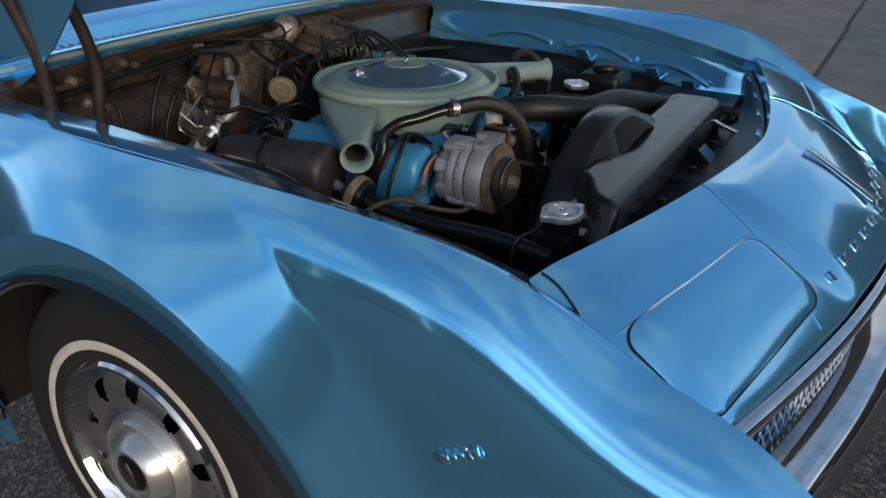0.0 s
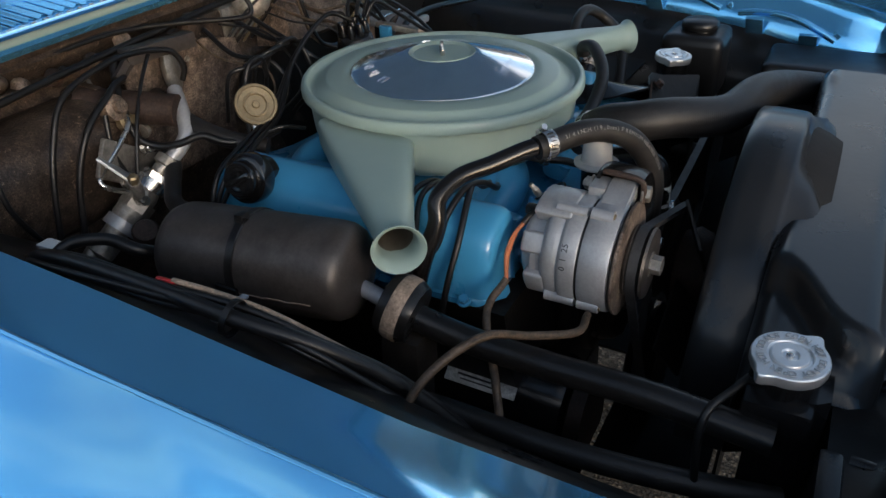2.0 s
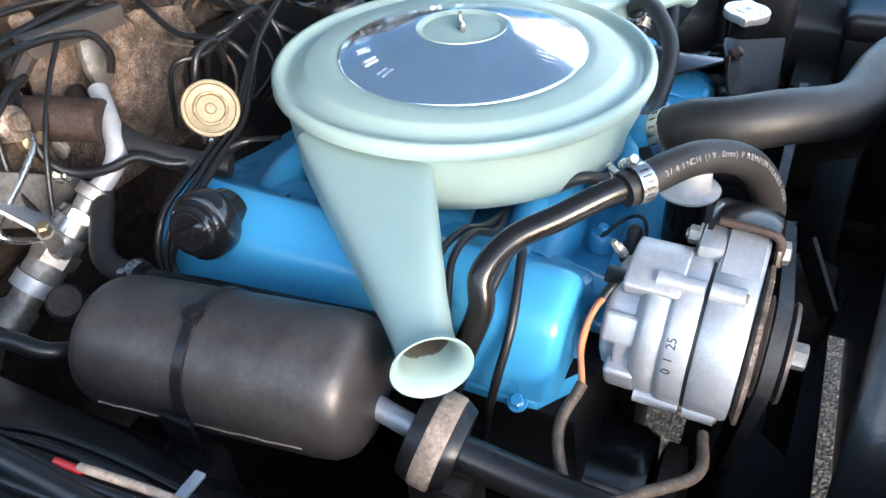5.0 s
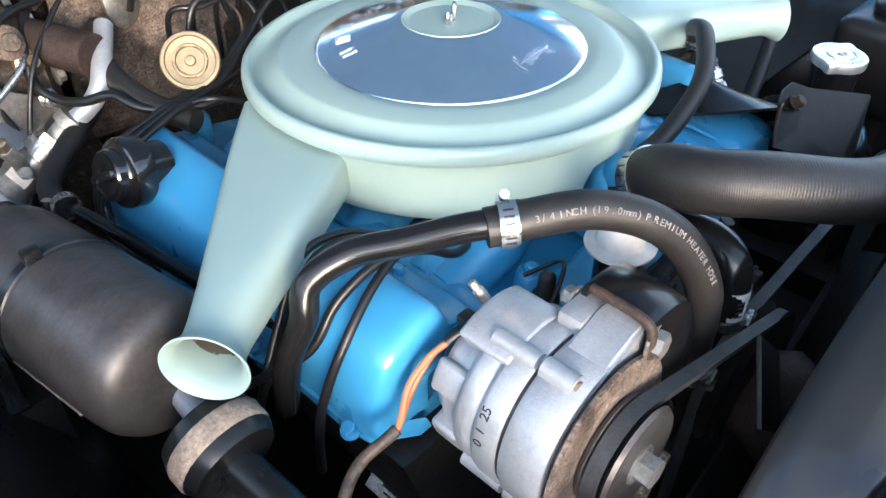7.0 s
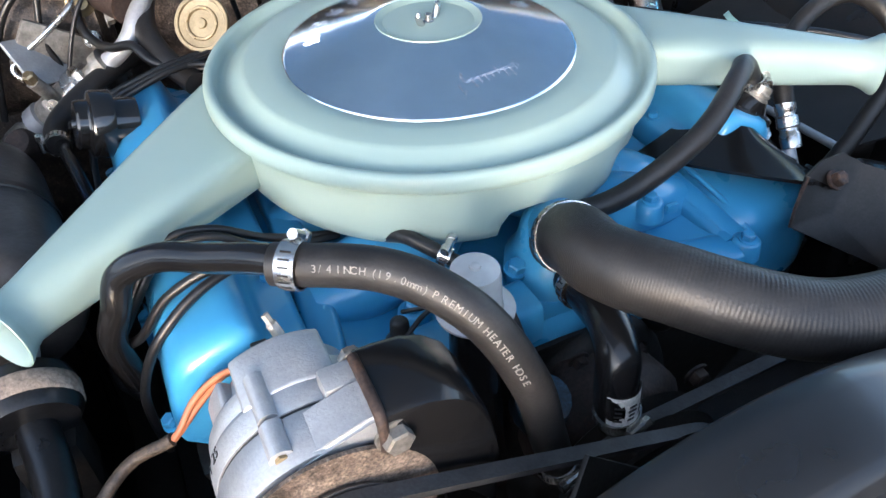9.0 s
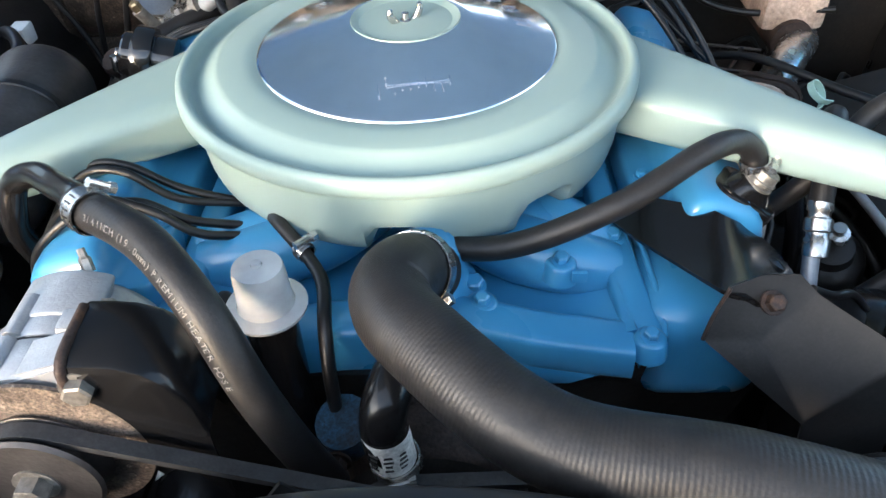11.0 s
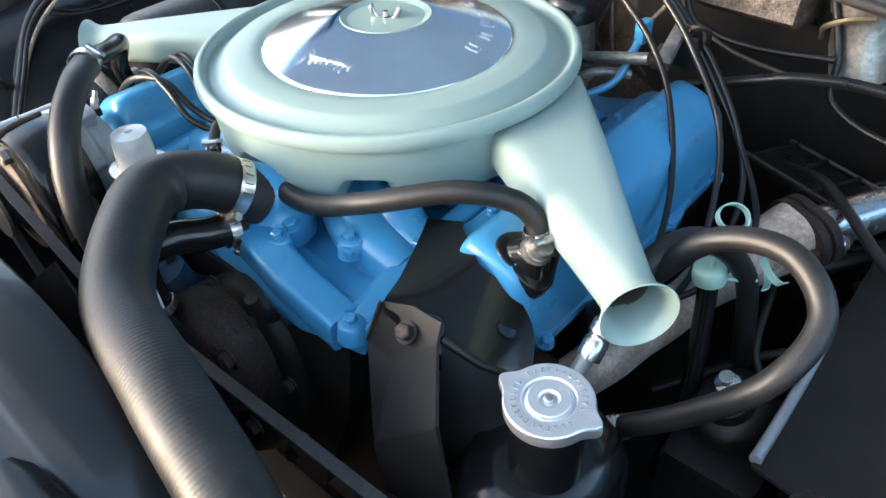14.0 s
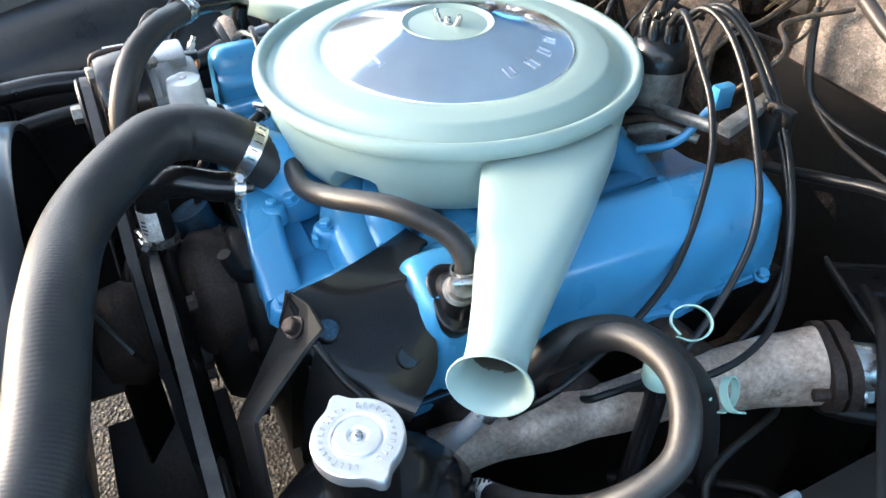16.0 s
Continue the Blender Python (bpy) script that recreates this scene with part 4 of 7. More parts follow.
# ---- engine ----
def valve_cover(side, y0, y1, engine):
    # section across, from the inner edge over the top to the outer flange
    sec = [(0.196, -0.106), (0.197, -0.084), (0.199, -0.0785), (0.203, -0.0765), (0.221, -0.0750), (0.226, -0.0725), (0.2295, -0.0640), (0.2335, -0.0540), (0.2390, -0.0485), (0.2460, -0.0465), (0.2560, -0.0480), (0.2700, -0.0525), (0.2850, -0.0590), (0.2940, -0.0655), (0.2995, -0.0750), (0.3030, -0.0900), (0.3075, -0.118), (0.309, -0.140)]
    n = len(sec)
    cx, cz = 0.244, -0.112
    S = []
    L = y1 - y0
    for t, k in ((0.003, 0.10), (0.0, 0.74), (0.004, 0.85), (0.012, 0.93), (0.024, 0.975), (0.040, 0.996), (0.055, 1.0), (0.08, 1.0), (0.3, 1.0), (0.5, 1.0), (0.7, 1.0), (0.92, 1.0), (0.945, 1.0), (0.960, 0.996), (0.976, 0.975), (0.988, 0.93), (0.996, 0.85), (1.0, 0.74), (0.997, 0.10)):
        row = []
        for i, (x, z) in enumerate(sec):
            w = min(1, max(0, i - 4) / 2.0, (n - 1 - i) / 2.0)
            xx = cx + (x - cx) * (1 - (1 - k) * 0.92)
            zz = cz + (z - cz) * (1 - (1 - k) * w)
            row.append(Vector((side * xx, y0 + L * t, zz)))
        S.append(row)
    c = part("valve_cover", sheet(S, 0.002), "engine_blue", engine, smooth=45)
    # flange with bolts along the lower edge
    fl = []
    for y in [y0 - 0.008 + (L + 0.016) * i / 20 for i in range(21)]:
        e = min(y - y0 + 0.008, y1 + 0.008 - y)
        w = 0.007 + 0.009 * max(0, math.cos((y - y0) / L * 2 * math.pi * 3.0)) - 0.045 * (1 - smooth01(0.0, 0.045, e)) ** 2
        fl.append([Vector((side * (0.296 + min(0, w)), y, -0.138)), Vector((side * (0.303 + w), y, -0.145)), Vector((side * (0.303 + w), y, -0.153)), Vector((side * (0.290 + min(0, w)), y, -0.153))])
    part("flange", loft(fl), "engine_blue", c)
    for i in range(4):
        y = y0 + L * (0.07 + 0.29 * i)
        hexbolt((side * 0.311, y, -0.145), (side * 0.45, 0, 1), 0.0058, 0.007, "engine_blue", c)
        if i < 3:
            hexbolt((side * 0.210, y + 0.05, -0.0758), (0, 0, 1), 0.0045, 0.005, "engine_blue", c)
    return c


engine = thing("engine", "bright blue painted V8 engine in the open bay", "engine")
cover_near = valve_cover(-1, -0.218, 0.205, engine)
cover_far = valve_cover(1, -0.160, 0.228, engine)


def build_engine():
    # valley plate and intake manifold
    rows = []
    for y in [-0.245 + 0.05 * i for i in range(11)]:
        rows.append([Vector((x, y, z + 0.006 * noise.noise((x * 18, y * 18, 2)))) for x, z in ((-0.205, -0.135), (-0.195, -0.12), (-0.18, -0.105), (-0.13, -0.118), (-0.06, -0.128), (0.0, -0.130), (0.06, -0.128), (0.13, -0.118), (0.18, -0.105), (0.195, -0.12), (0.205, -0.135))])
    part("intake_manifold", sheet(rows, 0.012), "engine_blue", engine)
    # curved runners
    for s in (-1, 1):
        for y in (-0.135, -0.045, 0.055, 0.15):
            K = [(s * 0.035, y * 0.55, -0.085), (s * 0.08, y * 0.85, -0.084), (s * 0.13, y, -0.094), (s * 0.175, y, -0.112)]
            part("runner", tube(K, lambda f: 0.021 + 0.006 * f, 14), "engine_blue", engine)
    # front water crossover: flat-topped bars with rounded edges, and the rails along the heads
    def bar(name, K, w, h, material="engine_blue"):
        S = []
        P = spline(K, 6)
        for p, (t, s, u) in zip(P, frames_along(P)):
            side = t.cross(Vector((0, 0, 1))).normalized()
            ring = []
            for a in range(24):
                q = 2 * math.pi * a / 24
                c, d = math.cos(q), math.sin(q)
                ring.append(p + side * (w / 2 * math.copysign(abs(c) ** 0.4, c)) + Vector((0, 0, h / 2 * math.copysign(abs(d) ** 0.4, d) - h / 2)))
            S.append(ring)
        return part(name, loft(S), material, engine, smooth=60)

    bar("water_crossover", [(0.02, -0.232, -0.086), (0.06, -0.238, -0.088), (0.11, -0.244, -0.097), (0.178, -0.248, -0.106)], 0.038, 0.034)
    bar("water_crossover", [(-0.02, -0.232, -0.092), (-0.06, -0.234, -0.094), (-0.11, -0.236, -0.100), (-0.17, -0.236, -0.108)], 0.042, 0.050)
    bar("manifold_rail", [(0.194, -0.256, -0.109), (0.187, -0.22, -0.100), (0.178, -0.15, -0.090), (0.172, 0.0, -0.086), (0.172, 0.16, -0.086)], 0.024, 0.026)
    bar("manifold_rail", [(-0.192, -0.252, -0.106), (-0.186, -0.21, -0.098), (-0.178, -0.14, -0.090), (-0.172, 0.0, -0.086), (-0.172, 0.16, -0.086)], 0.030, 0.040)
    for K, r in (([(0.03, -0.10, -0.092), (0.075, -0.145, -0.094), (0.125, -0.165, -0.100), (0.175, -0.168, -0.112)], 0.030), ([(0.10, -0.10, -0.088), (0.13, -0.13, -0.090), (0.17, -0.140, -0.104)], 0.026),
                 ([(-0.03, -0.10, -0.092), (-0.075, -0.14, -0.094), (-0.125, -0.155, -0.100), (-0.175, -0.155, -0.112)], 0.030)):
        part("runner", tube(K, lambda f, r=r: r * (0.8 + 0.2 * math.sin(math.pi * f)), 18), "engine_blue", engine)
    # cylinder heads under the covers
    for s, y0, out in ((1, -0.228, 0.300), (-1, -0.212, 0.286)):
        S = [[Vector((s * x, y, z)) for x, z in ((0.182, -0.106), (0.20, -0.112), (0.235, -0.134), (out, -0.162), (out - 0.012, -0.195), (0.18, -0.205))] for y in (y0, y0 + 0.004, 0.236, 0.240)]
        hd = loft(S)
        bmesh.ops.bevel(hd, geom=hd.edges[:], offset=0.003, segments=2, affect="EDGES")
        head = part("cylinder_head", hd, "engine_blue", engine)
        part("head_rib", tube([(s * 0.200, y0 + 0.01, -0.110), (s * 0.222, y0 + 0.004, -0.124), (s * 0.236, y0 - 0.002, -0.150)], 0.007, 8), "engine_blue", head)
        hexbolt((s * 0.222, y0 + 0.026, -0.124), (s * 0.5, 0, 0.85), 0.0065, 0.007, "engine_blue", head)
    part("head_end", box((0.243, -0.190, -0.146), (0.108, 0.108, 0.108), pose(0, 0, 0), 0.032, seg=5), "engine_blue", engine)
    # oil-stained lower edge under the crossover
    skirt = loft([[Vector((x, y0, z0)), Vector((x, y0 - 0.004, z0 - 0.006)), Vector((x, y0 - 0.006, z1 + 0.004)), Vector((x, y0 - 0.003, z1)), Vector((x, -0.200, z1)), Vector((x, -0.200, z0))] for x, y0, z0, z1 in
                  ((-0.20, -0.244, -0.122, -0.150), (-0.10, -0.247, -0.118, -0.152), (0.0, -0.248, -0.114, -0.150), (0.05, -0.251, -0.116, -0.146), (0.09, -0.256, -0.120, -0.149), (0.130, -0.259, -0.124, -0.146), (0.165, -0.252, -0.127, -0.140), (0.196, -0.238, -0.122, -0.134), (0.215, -0.226, -0.122, -0.134))])
    part("crossover_skirt", skirt, "engine_blue", engine)
    for x, y, z, w in ((0.03, -0.258, -0.150, 0.05), (0.085, -0.262, -0.152, 0.04), (0.15, -0.257, -0.146, 0.05), (-0.06, -0.254, -0.154, 0.07)):
        part("gasket_crust", box((x, y + 0.006, z), (w, 0.014, 0.008), pose(0, 0, 0), 0.003), "blue_grime", engine, "oil-caked gasket edge")
    # flange where the manifold meets the far cylinder head, with a raised joint line
    part("manifold_flange", loft([[p + Vector((-0.016, 0, -0.004)), p + Vector((-0.013, 0, 0)), p + Vector((0.010, 0, 0.001)), p + Vector((0.013, 0, -0.003)), p + Vector((0.013, 0, -0.02)), p + Vector((-0.016, 0, -0.02))] for p in spline([(0.186, -0.252, -0.112), (0.185, -0.22, -0.102), (0.180, -0.17, -0.094), (0.176, -0.12, -0.088)], 5)]), "engine_blue", engine)
    part("joint_line", tube([(0.203, -0.247, -0.110), (0.203, -0.22, -0.100), (0.198, -0.17, -0.090), (0.194, -0.12, -0.084)], 0.0028, 8), "engine_blue", engine)
    for x, y, z in ((0.190, -0.252, -0.103), (0.127, -0.190, -0.080), (0.062, -0.226, -0.088), (-0.160, -0.235, -0.107), (-0.11, -0.20, -0.10), (0.150, -0.135, -0.080), (0.176, -0.150, -0.090)):
        part("boss", lathe([(0.015, -0.018), (0.0125, -0.002), (0.010, 0.0)], Matrix.Translation((x, y, z)), 18), "engine_blue", engine)
        hexbolt((x, y, z), (0, -0.1, 1), 0.0055, 0.006, "engine_blue", engine)
    part("manifold_pad", box((0.140, -0.205, -0.084), (0.012, 0.004, 0.010), pose(0, 0, 0), 0.001), "engine_blue", engine)
    # thermostat housing and neck
    part("thermostat_housing", lathe([(0.040, -0.05), (0.040, -0.026), (0.034, -0.018), (0.030, -0.006), (0.027, 0.01), (0.018, 0.022), (0.001, 0.024)], Matrix.Translation((0.020, -0.198, -0.068)), 28), "engine_blue", engine)
    part("neck", tube([(0.022, -0.195, -0.062), (0.016, -0.206, -0.058), (0.008, -0.228, -0.048)], 0.0225, 20), "engine_blue", engine)
    for x in (-0.018, 0.056):
        hexbolt((x, -0.205, -0.092), (0, -0.2, 1), 0.007, 0.008, "engine_blue", engine)
    # carburettor under the cleaner
    part("carburettor", box((0, 0, -0.085), (0.13, 0.17, 0.04), bevel=0.01), "rust_dark", engine)
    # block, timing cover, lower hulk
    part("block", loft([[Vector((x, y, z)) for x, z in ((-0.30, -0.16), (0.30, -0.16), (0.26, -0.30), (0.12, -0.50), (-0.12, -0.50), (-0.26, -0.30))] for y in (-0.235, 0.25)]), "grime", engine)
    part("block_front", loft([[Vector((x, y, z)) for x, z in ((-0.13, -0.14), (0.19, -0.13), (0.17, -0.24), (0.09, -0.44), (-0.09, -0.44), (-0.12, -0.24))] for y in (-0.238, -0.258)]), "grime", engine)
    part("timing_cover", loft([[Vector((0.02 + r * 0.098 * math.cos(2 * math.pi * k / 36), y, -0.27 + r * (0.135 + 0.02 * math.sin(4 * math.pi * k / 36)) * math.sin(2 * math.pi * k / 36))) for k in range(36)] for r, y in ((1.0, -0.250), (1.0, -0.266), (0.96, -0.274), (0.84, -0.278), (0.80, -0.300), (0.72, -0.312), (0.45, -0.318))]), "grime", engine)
    for k in range(9):
        q = 2 * math.pi * (k + 0.5) / 9
        hexbolt((0.02 + 0.090 * math.cos(q), -0.275, -0.27 + 0.125 * math.sin(q)), (0, -1, 0), 0.0065, 0.007, "rust_dark", engine)
    part("pump_neck", tube([(-0.03, -0.262, -0.20), (-0.04, -0.29, -0.17), (-0.045, -0.30, -0.14)], 0.022, 16), "blue_grime", engine)
    part("sender", tube([(0.085, -0.25, -0.155), (0.088, -0.275, -0.142), (0.090, -0.285, -0.110)], 0.007, 10), "grime", engine)
    part("water_pump", lathe([(0.07, -0.02), (0.075, 0.02), (0.06, 0.04), (0.035, 0.055), (0.03, 0.075)], axis_matrix((0.02, -0.285, -0.215), (0, -1, 0)), 28), "rust_dark", engine)
    for x, z in ((-0.05, -0.16), (0.09, -0.16), (0.10, -0.25), (-0.06, -0.27)):
        hexbolt((x, -0.322, z), (0, -1, 0), 0.008, 0.008, "rust_dark", engine)
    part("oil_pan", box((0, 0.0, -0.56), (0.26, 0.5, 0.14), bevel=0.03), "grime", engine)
    # distributor at the rear, leaning a little
    dm = axis_matrix((0.097, 0.213, -0.055), (-0.10, 0.04, 1)) @ Matrix.Diagonal((0.86, 0.86, 1, 1))
    d = part("distributor", lathe([(0.026, -0.08), (0.026, -0.035), (0.034, -0.030), (0.0345, 0.0), (0.036, 0.004), (0.036, 0.044)], dm, 28), "pewter", engine, "grey cast distributor body")
    part("distributor_cap", lathe([(0.038, 0.044), (0.038, 0.056), (0.034, 0.074), (0.026, 0.080), (0.001, 0.081)], dm, 24), "black_gloss", d, "black distributor cap")
    part("cap_clip", box((0.030, -0.018, 0.048), (0.010, 0.008, 0.036), dm, 0.002), "black_satin", d)
    for k in range(9):
        q = 2 * math.pi * k / 8
        rr = 0.024 if k < 8 else 0
        part("tower", lathe([(0.0075, 0.072), (0.007, 0.092), (0.005, 0.098)], dm @ Matrix.Translation((rr * math.cos(q), rr * math.sin(q), 0)), 10), "black_gloss", d)
    # exhaust manifold on the far side: a rough casting that thickens towards its flange
    S = []
    P = spline([(0.318, -0.165, -0.222), (0.328, -0.10, -0.212), (0.346, -0.035, -0.202), (0.363, 0.035, -0.192), (0.378, 0.095, -0.181), (0.405, 0.160, -0.168), (0.416, 0.180, -0.164)], 8)
    for i, (p, (t, s, u)) in enumerate(zip(P, frames_along(P))):
        f = i / (len(P) - 1)
        side = t.cross(Vector((0, 0, 1))).normalized()
        up = side.cross(t)
        a, b = 0.021 + 0.010 * smooth01(0.5, 0.9, f), 0.024 + 0.010 * smooth01(0.4, 0.9, f)
        ring = []
        for k in range(24):
            q = 2 * math.pi * k / 24
            c, dd = math.cos(q), math.sin(q)
            wob = 1 + 0.10 * noise.noise((p + side * c * 0.03 + up * dd * 0.03) * 28)
            ring.append(p + side * (a * wob * math.copysign(abs(c) ** 0.7, c)) + up * (b * wob * math.copysign(abs(dd) ** 0.7, dd)))
        S.append(ring)
    m = part("exhaust_manifold", loft(S), "iron_tan", engine, "heat-greyed pinkish cast iron exhaust manifold")
    for y, x, z in ((-0.12, 0.322, -0.214), (-0.02, 0.345, -0.200), (0.09, 0.372, -0.182)):
        part("port", tube([(x - 0.065, y - 0.012, z + 0.012), (x - 0.035, y - 0.006, z + 0.010), (x - 0.005, y + 0.006, z)], 0.022, 14), "rust_dark", m)
    fm = axis_matrix((0.416, 0.178, -0.163), (0.45, 0.85, 0.1)) @ Matrix.Diagonal((0.9, 0.9, 0.9, 1))
    for z0 in (0.0, 0.016):
        part("manifold_flange", loft([[fm @ Vector((0.050 * math.copysign(abs(math.cos(q)) ** 0.8, math.cos(q)), (0.034 + 0.006 * abs(math.cos(q))) * math.sin(q), z0 + dz)) for q in [2 * math.pi * k / 28 for k in range(28)]] for dz in (0, 0.011)]), "rust_dark", m, "rusted pipe flange")
    for dx in (-0.038, 0.038):
        part("flange_stud", tube([fm @ Vector((dx, 0, -0.015)), fm @ Vector((dx, 0, 0.045))], 0.006, 8, 1), "rust_dark", m)
        hexbolt(fm @ Vector((dx, 0, 0.028)), fm.to_3x3() @ Vector((0, 0, 1)), 0.009, 0.009, "steel", m)
    part("exhaust_pipe", tube([fm @ Vector((0, 0, 0.02)), (0.448, 0.222, -0.157), (0.485, 0.280, -0.152), (0.53, 0.36, -0.17), (0.54, 0.45, -0.24)], 0.024, 18), "steel", m, "bare bright metal exhaust pipe")
    # oil filler cap on the near cover
    m = axis_matrix((-0.280, 0.128, -0.058), (-0.95, -0.06, 0.26))
    o = part("oil_cap", lathe([(0.020, -0.012), (0.0255, -0.010), (0.0255, 0.012), (0.0325, 0.0125), (0.0335, 0.0145), (0.0335, 0.0300), (0.0322, 0.0328), (0.0295, 0.0342), (0.0255, 0.0346), (0.0243, 0.0362), (0.0240, 0.0440), (0.0224, 0.0462), (0.016, 0.0468), (0.012, 0.0455), (0.001, 0.0452)], m, 40), "cap_black", engine, "shiny black breather cap", smooth=30)
    part("cap_grip", box((0, 0, 0.0475), (0.040, 0.009, 0.008), m @ pose(0, 0, 0, 0, 0, 30), 0.003), "cap_black", o)
    # rubber elbow and clamp of the breather on the far cover
    # rubber breather elbow: a flat foot like a rounded shield, a cone and a brass neck
    gm = axis_matrix((0.2845, -0.1255, -0.0665), (0.50, -0.02, 0.87))
    rings = []
    for k, h, d in ((1.0, -0.012, 0), (1.0, 0.0035, 0), (0.97, 0.0055, 0), (0.90, 0.0062, 0), (0.72, 0.0068, 0.1), (0.66, 0.010, 0.3), (0.56, 0.015, 0.6), (0.48, 0.019, 0.9), (0.44, 0.0195, 1), (0.30, 0.0195, 1)):
        rings.append([gm @ Vector(((0.029 + 0.004 * math.cos(3 * q) * (1 - d)) * k * math.cos(q) - 0.004 * d, (0.029 + 0.004 * math.cos(3 * q) * (1 - d)) * k * math.sin(q), h)) for q in [2 * math.pi * n / 36 for n in range(36)]])
    g = part("breather_grommet", loft(rings), "black_gloss", engine, "black rubber breather elbow")
    part("brass_neck", lathe([(0.0125, 0.016), (0.0140, 0.018), (0.0140, 0.0198), (0.0125, 0.0206), (0.0125, 0.0222), (0.0136, 0.0230), (0.0136, 0.0246), (0.0120, 0.0254), (0.0112, 0.032)], gm @ Matrix.Translation((-0.004, 0, 0)), 26), "pewter", g, "dull brass neck")


build_engine()

# starter-side body of the air-conditioning compressor, below the near side
comp = thing("compressor", "black cylindrical air-conditioning compressor low beside the engine", "compressor")
part("body", lathe([(0.03, -0.01), (0.066, 0.0), (0.072, 0.015), (0.072, 0.19), (0.066, 0.205), (0.03, 0.21)], axis_matrix((-0.198, -0.09, -0.368), (0, -1, 0)), 36), "black_gloss", comp)
part("clutch", lathe([(0.05, 0.21), (0.064, 0.215), (0.064, 0.235), (0.04, 0.24), (0.02, 0.245)], axis_matrix((-0.198, -0.09, -0.368), (0, -1, 0)), 36), "rust_dark", comp)
lab = axis_matrix((-0.2500, -0.182, -0.3160), (-0.70, 0.0, 0.714), 0) @ pose(0, 0, 0, 0, 0, 0)
part("label", box((0, 0, 0), (0.105, 0.034, 0.001), lab, 0), "label", comp, "worn printed label", smooth=0)
bars([(-0.015, 0.007, 0.064, 0.010), (-0.01, -0.004, 0.05, 0.003), (0.0, -0.010, 0.06, 0.002)], lab, "ink", comp, "label_print")
part("mount", box((-0.20, -0.20, -0.46), (0.10, 0.10, 0.09), bevel=0.01), "grime", comp)


# ---- alternator ----
def build_alternator():
    a = thing("alternator", "cast aluminium alternator with a black pulley beside the engine", "alternator")
    c = Vector((-0.225, 0, -0.090))
    m = axis_matrix((c.x, -0.232, c.z), (0, -1, 0))
    def sector(q0, q1, r0, r1, y0, y1, bev=0.003, n=8):
        """A bevelled block of a ring round the shaft, from y0 forward to y1."""
        b2 = bmesh.new()
        rr = []
        for y in (y0, y1):
            ring = [b2.verts.new((c.x + r1 * math.cos(radians(q0 + (q1 - q0) * i / n)), y, c.z + r1 * math.sin(radians(q0 + (q1 - q0) * i / n)))) for i in range(n + 1)]
            ring += [b2.verts.new((c.x + r0 * math.cos(radians(q1 + (q0 - q1) * i / n)), y, c.z + r0 * math.sin(radians(q1 + (q0 - q1) * i / n)))) for i in range(n + 1)]
            rr.append(ring)
        bridge(b2, rr)
        bmesh.ops.recalc_face_normals(b2, faces=b2.faces[:])
        sharp = [e for e in b2.edges if len(e.link_faces) == 2 and e.calc_face_angle(0) > radians(40)]
        bmesh.ops.bevel(b2, geom=sharp, offset=bev, segments=3, affect="EDGES", profile=0.5)
        return b2
    part("rear_housing", lathe([(0.020, 0.008), (0.040, 0.009), (0.046, 0.012), (0.048, 0.018), (0.050, 0.034), (0.056, 0.037), (0.0605, 0.040), (0.0625, 0.044), (0.0628, 0.056), (0.0620, 0.057), (0.0620, 0.0582), (0.0645, 0.060), (0.0655, 0.0635), (0.0655, 0.078), (0.0645, 0.080)], m, 64), "alu", a)
    part("seam_ring", lathe([(0.062, 0.079), (0.0632, 0.080), (0.0632, 0.083), (0.062, 0.084)], m, 56, cap=(False, False)), "ink", a)
    part("front_housing", lathe([(0.0645, 0.083), (0.0658, 0.085), (0.0658, 0.112), (0.0640, 0.116), (0.050, 0.118), (0.030, 0.118)], m, 64), "alu", a)
    # cast blocks at the rear: a wide saddle on top, and three lugs round the side
    part("saddle", sector(66, 122, 0.035, 0.0670, -0.2520, -0.2960), "alu", a)
    for q0, q1, y0, r1 in ((140, 168, -0.2440, 0.0570), (190, 226, -0.2500, 0.0630), (250, 285, -0.2500, 0.0630)):
        part("cast_lug", sector(q0, q1, 0.022, r1, y0, -0.2760, 0.004), "alu", a)
    part("lug_web", sector(150, 212, 0.020, 0.0540, -0.2540, -0.2740), "alu", a)
    for q in (110, 218, 300, 20):
        v = Vector((math.cos(radians(q)), 0, math.sin(radians(q))))
        for y0, y1, w in ((-0.2760, -0.3115, 0.0072), (-0.3155, -0.3400, 0.0080)):
            part("through_bolt_boss", tube([c + v * 0.0638 + Vector((0, y0, 0)), c + v * 0.0638 + Vector((0, y1, 0))], w, 12, 2), "alu", a)
        part("through_bolt", tube([c + v * 0.0650 + Vector((0, -0.3395, 0)), c + v * 0.0650 + Vector((0, -0.3420, 0))], 0.0042, 6, 1), "gold", a, smooth=30)
    # plug with the leads, and a small nut on its stud
    part("plug", box((-0.236, -0.246, -0.046), (0.012, 0.024, 0.010), pose(0, 0, 0), 0.002), "plastic", a)
    part("terminal_stud", lathe([(0.0045, 0), (0.0045, 0.010), (0.003, 0.012), (0.003, 0.018)], axis_matrix((-0.222, -0.244, -0.034), (-0.3, 0.5, 0.8)), 6), "pewter", a, smooth=30)
    # fan and pulley
    f = part("fan", lathe([(0.02, 0.119), (0.058, 0.117), (0.066, 0.121), (0.066, 0.124), (0.058, 0.125), (0.02, 0.125)], m, 48), "tan_sheet", a, "dusty tan cooling fan")
    for k in range(14):
        q = 360 / 14 * k
        part("fan_blade", box((0.050, 0, 0.1155), (0.014, 0.002, 0.004), m @ pose(0, 0, 0, 0, 0, q), 0), "rust_dark", f, smooth=0)
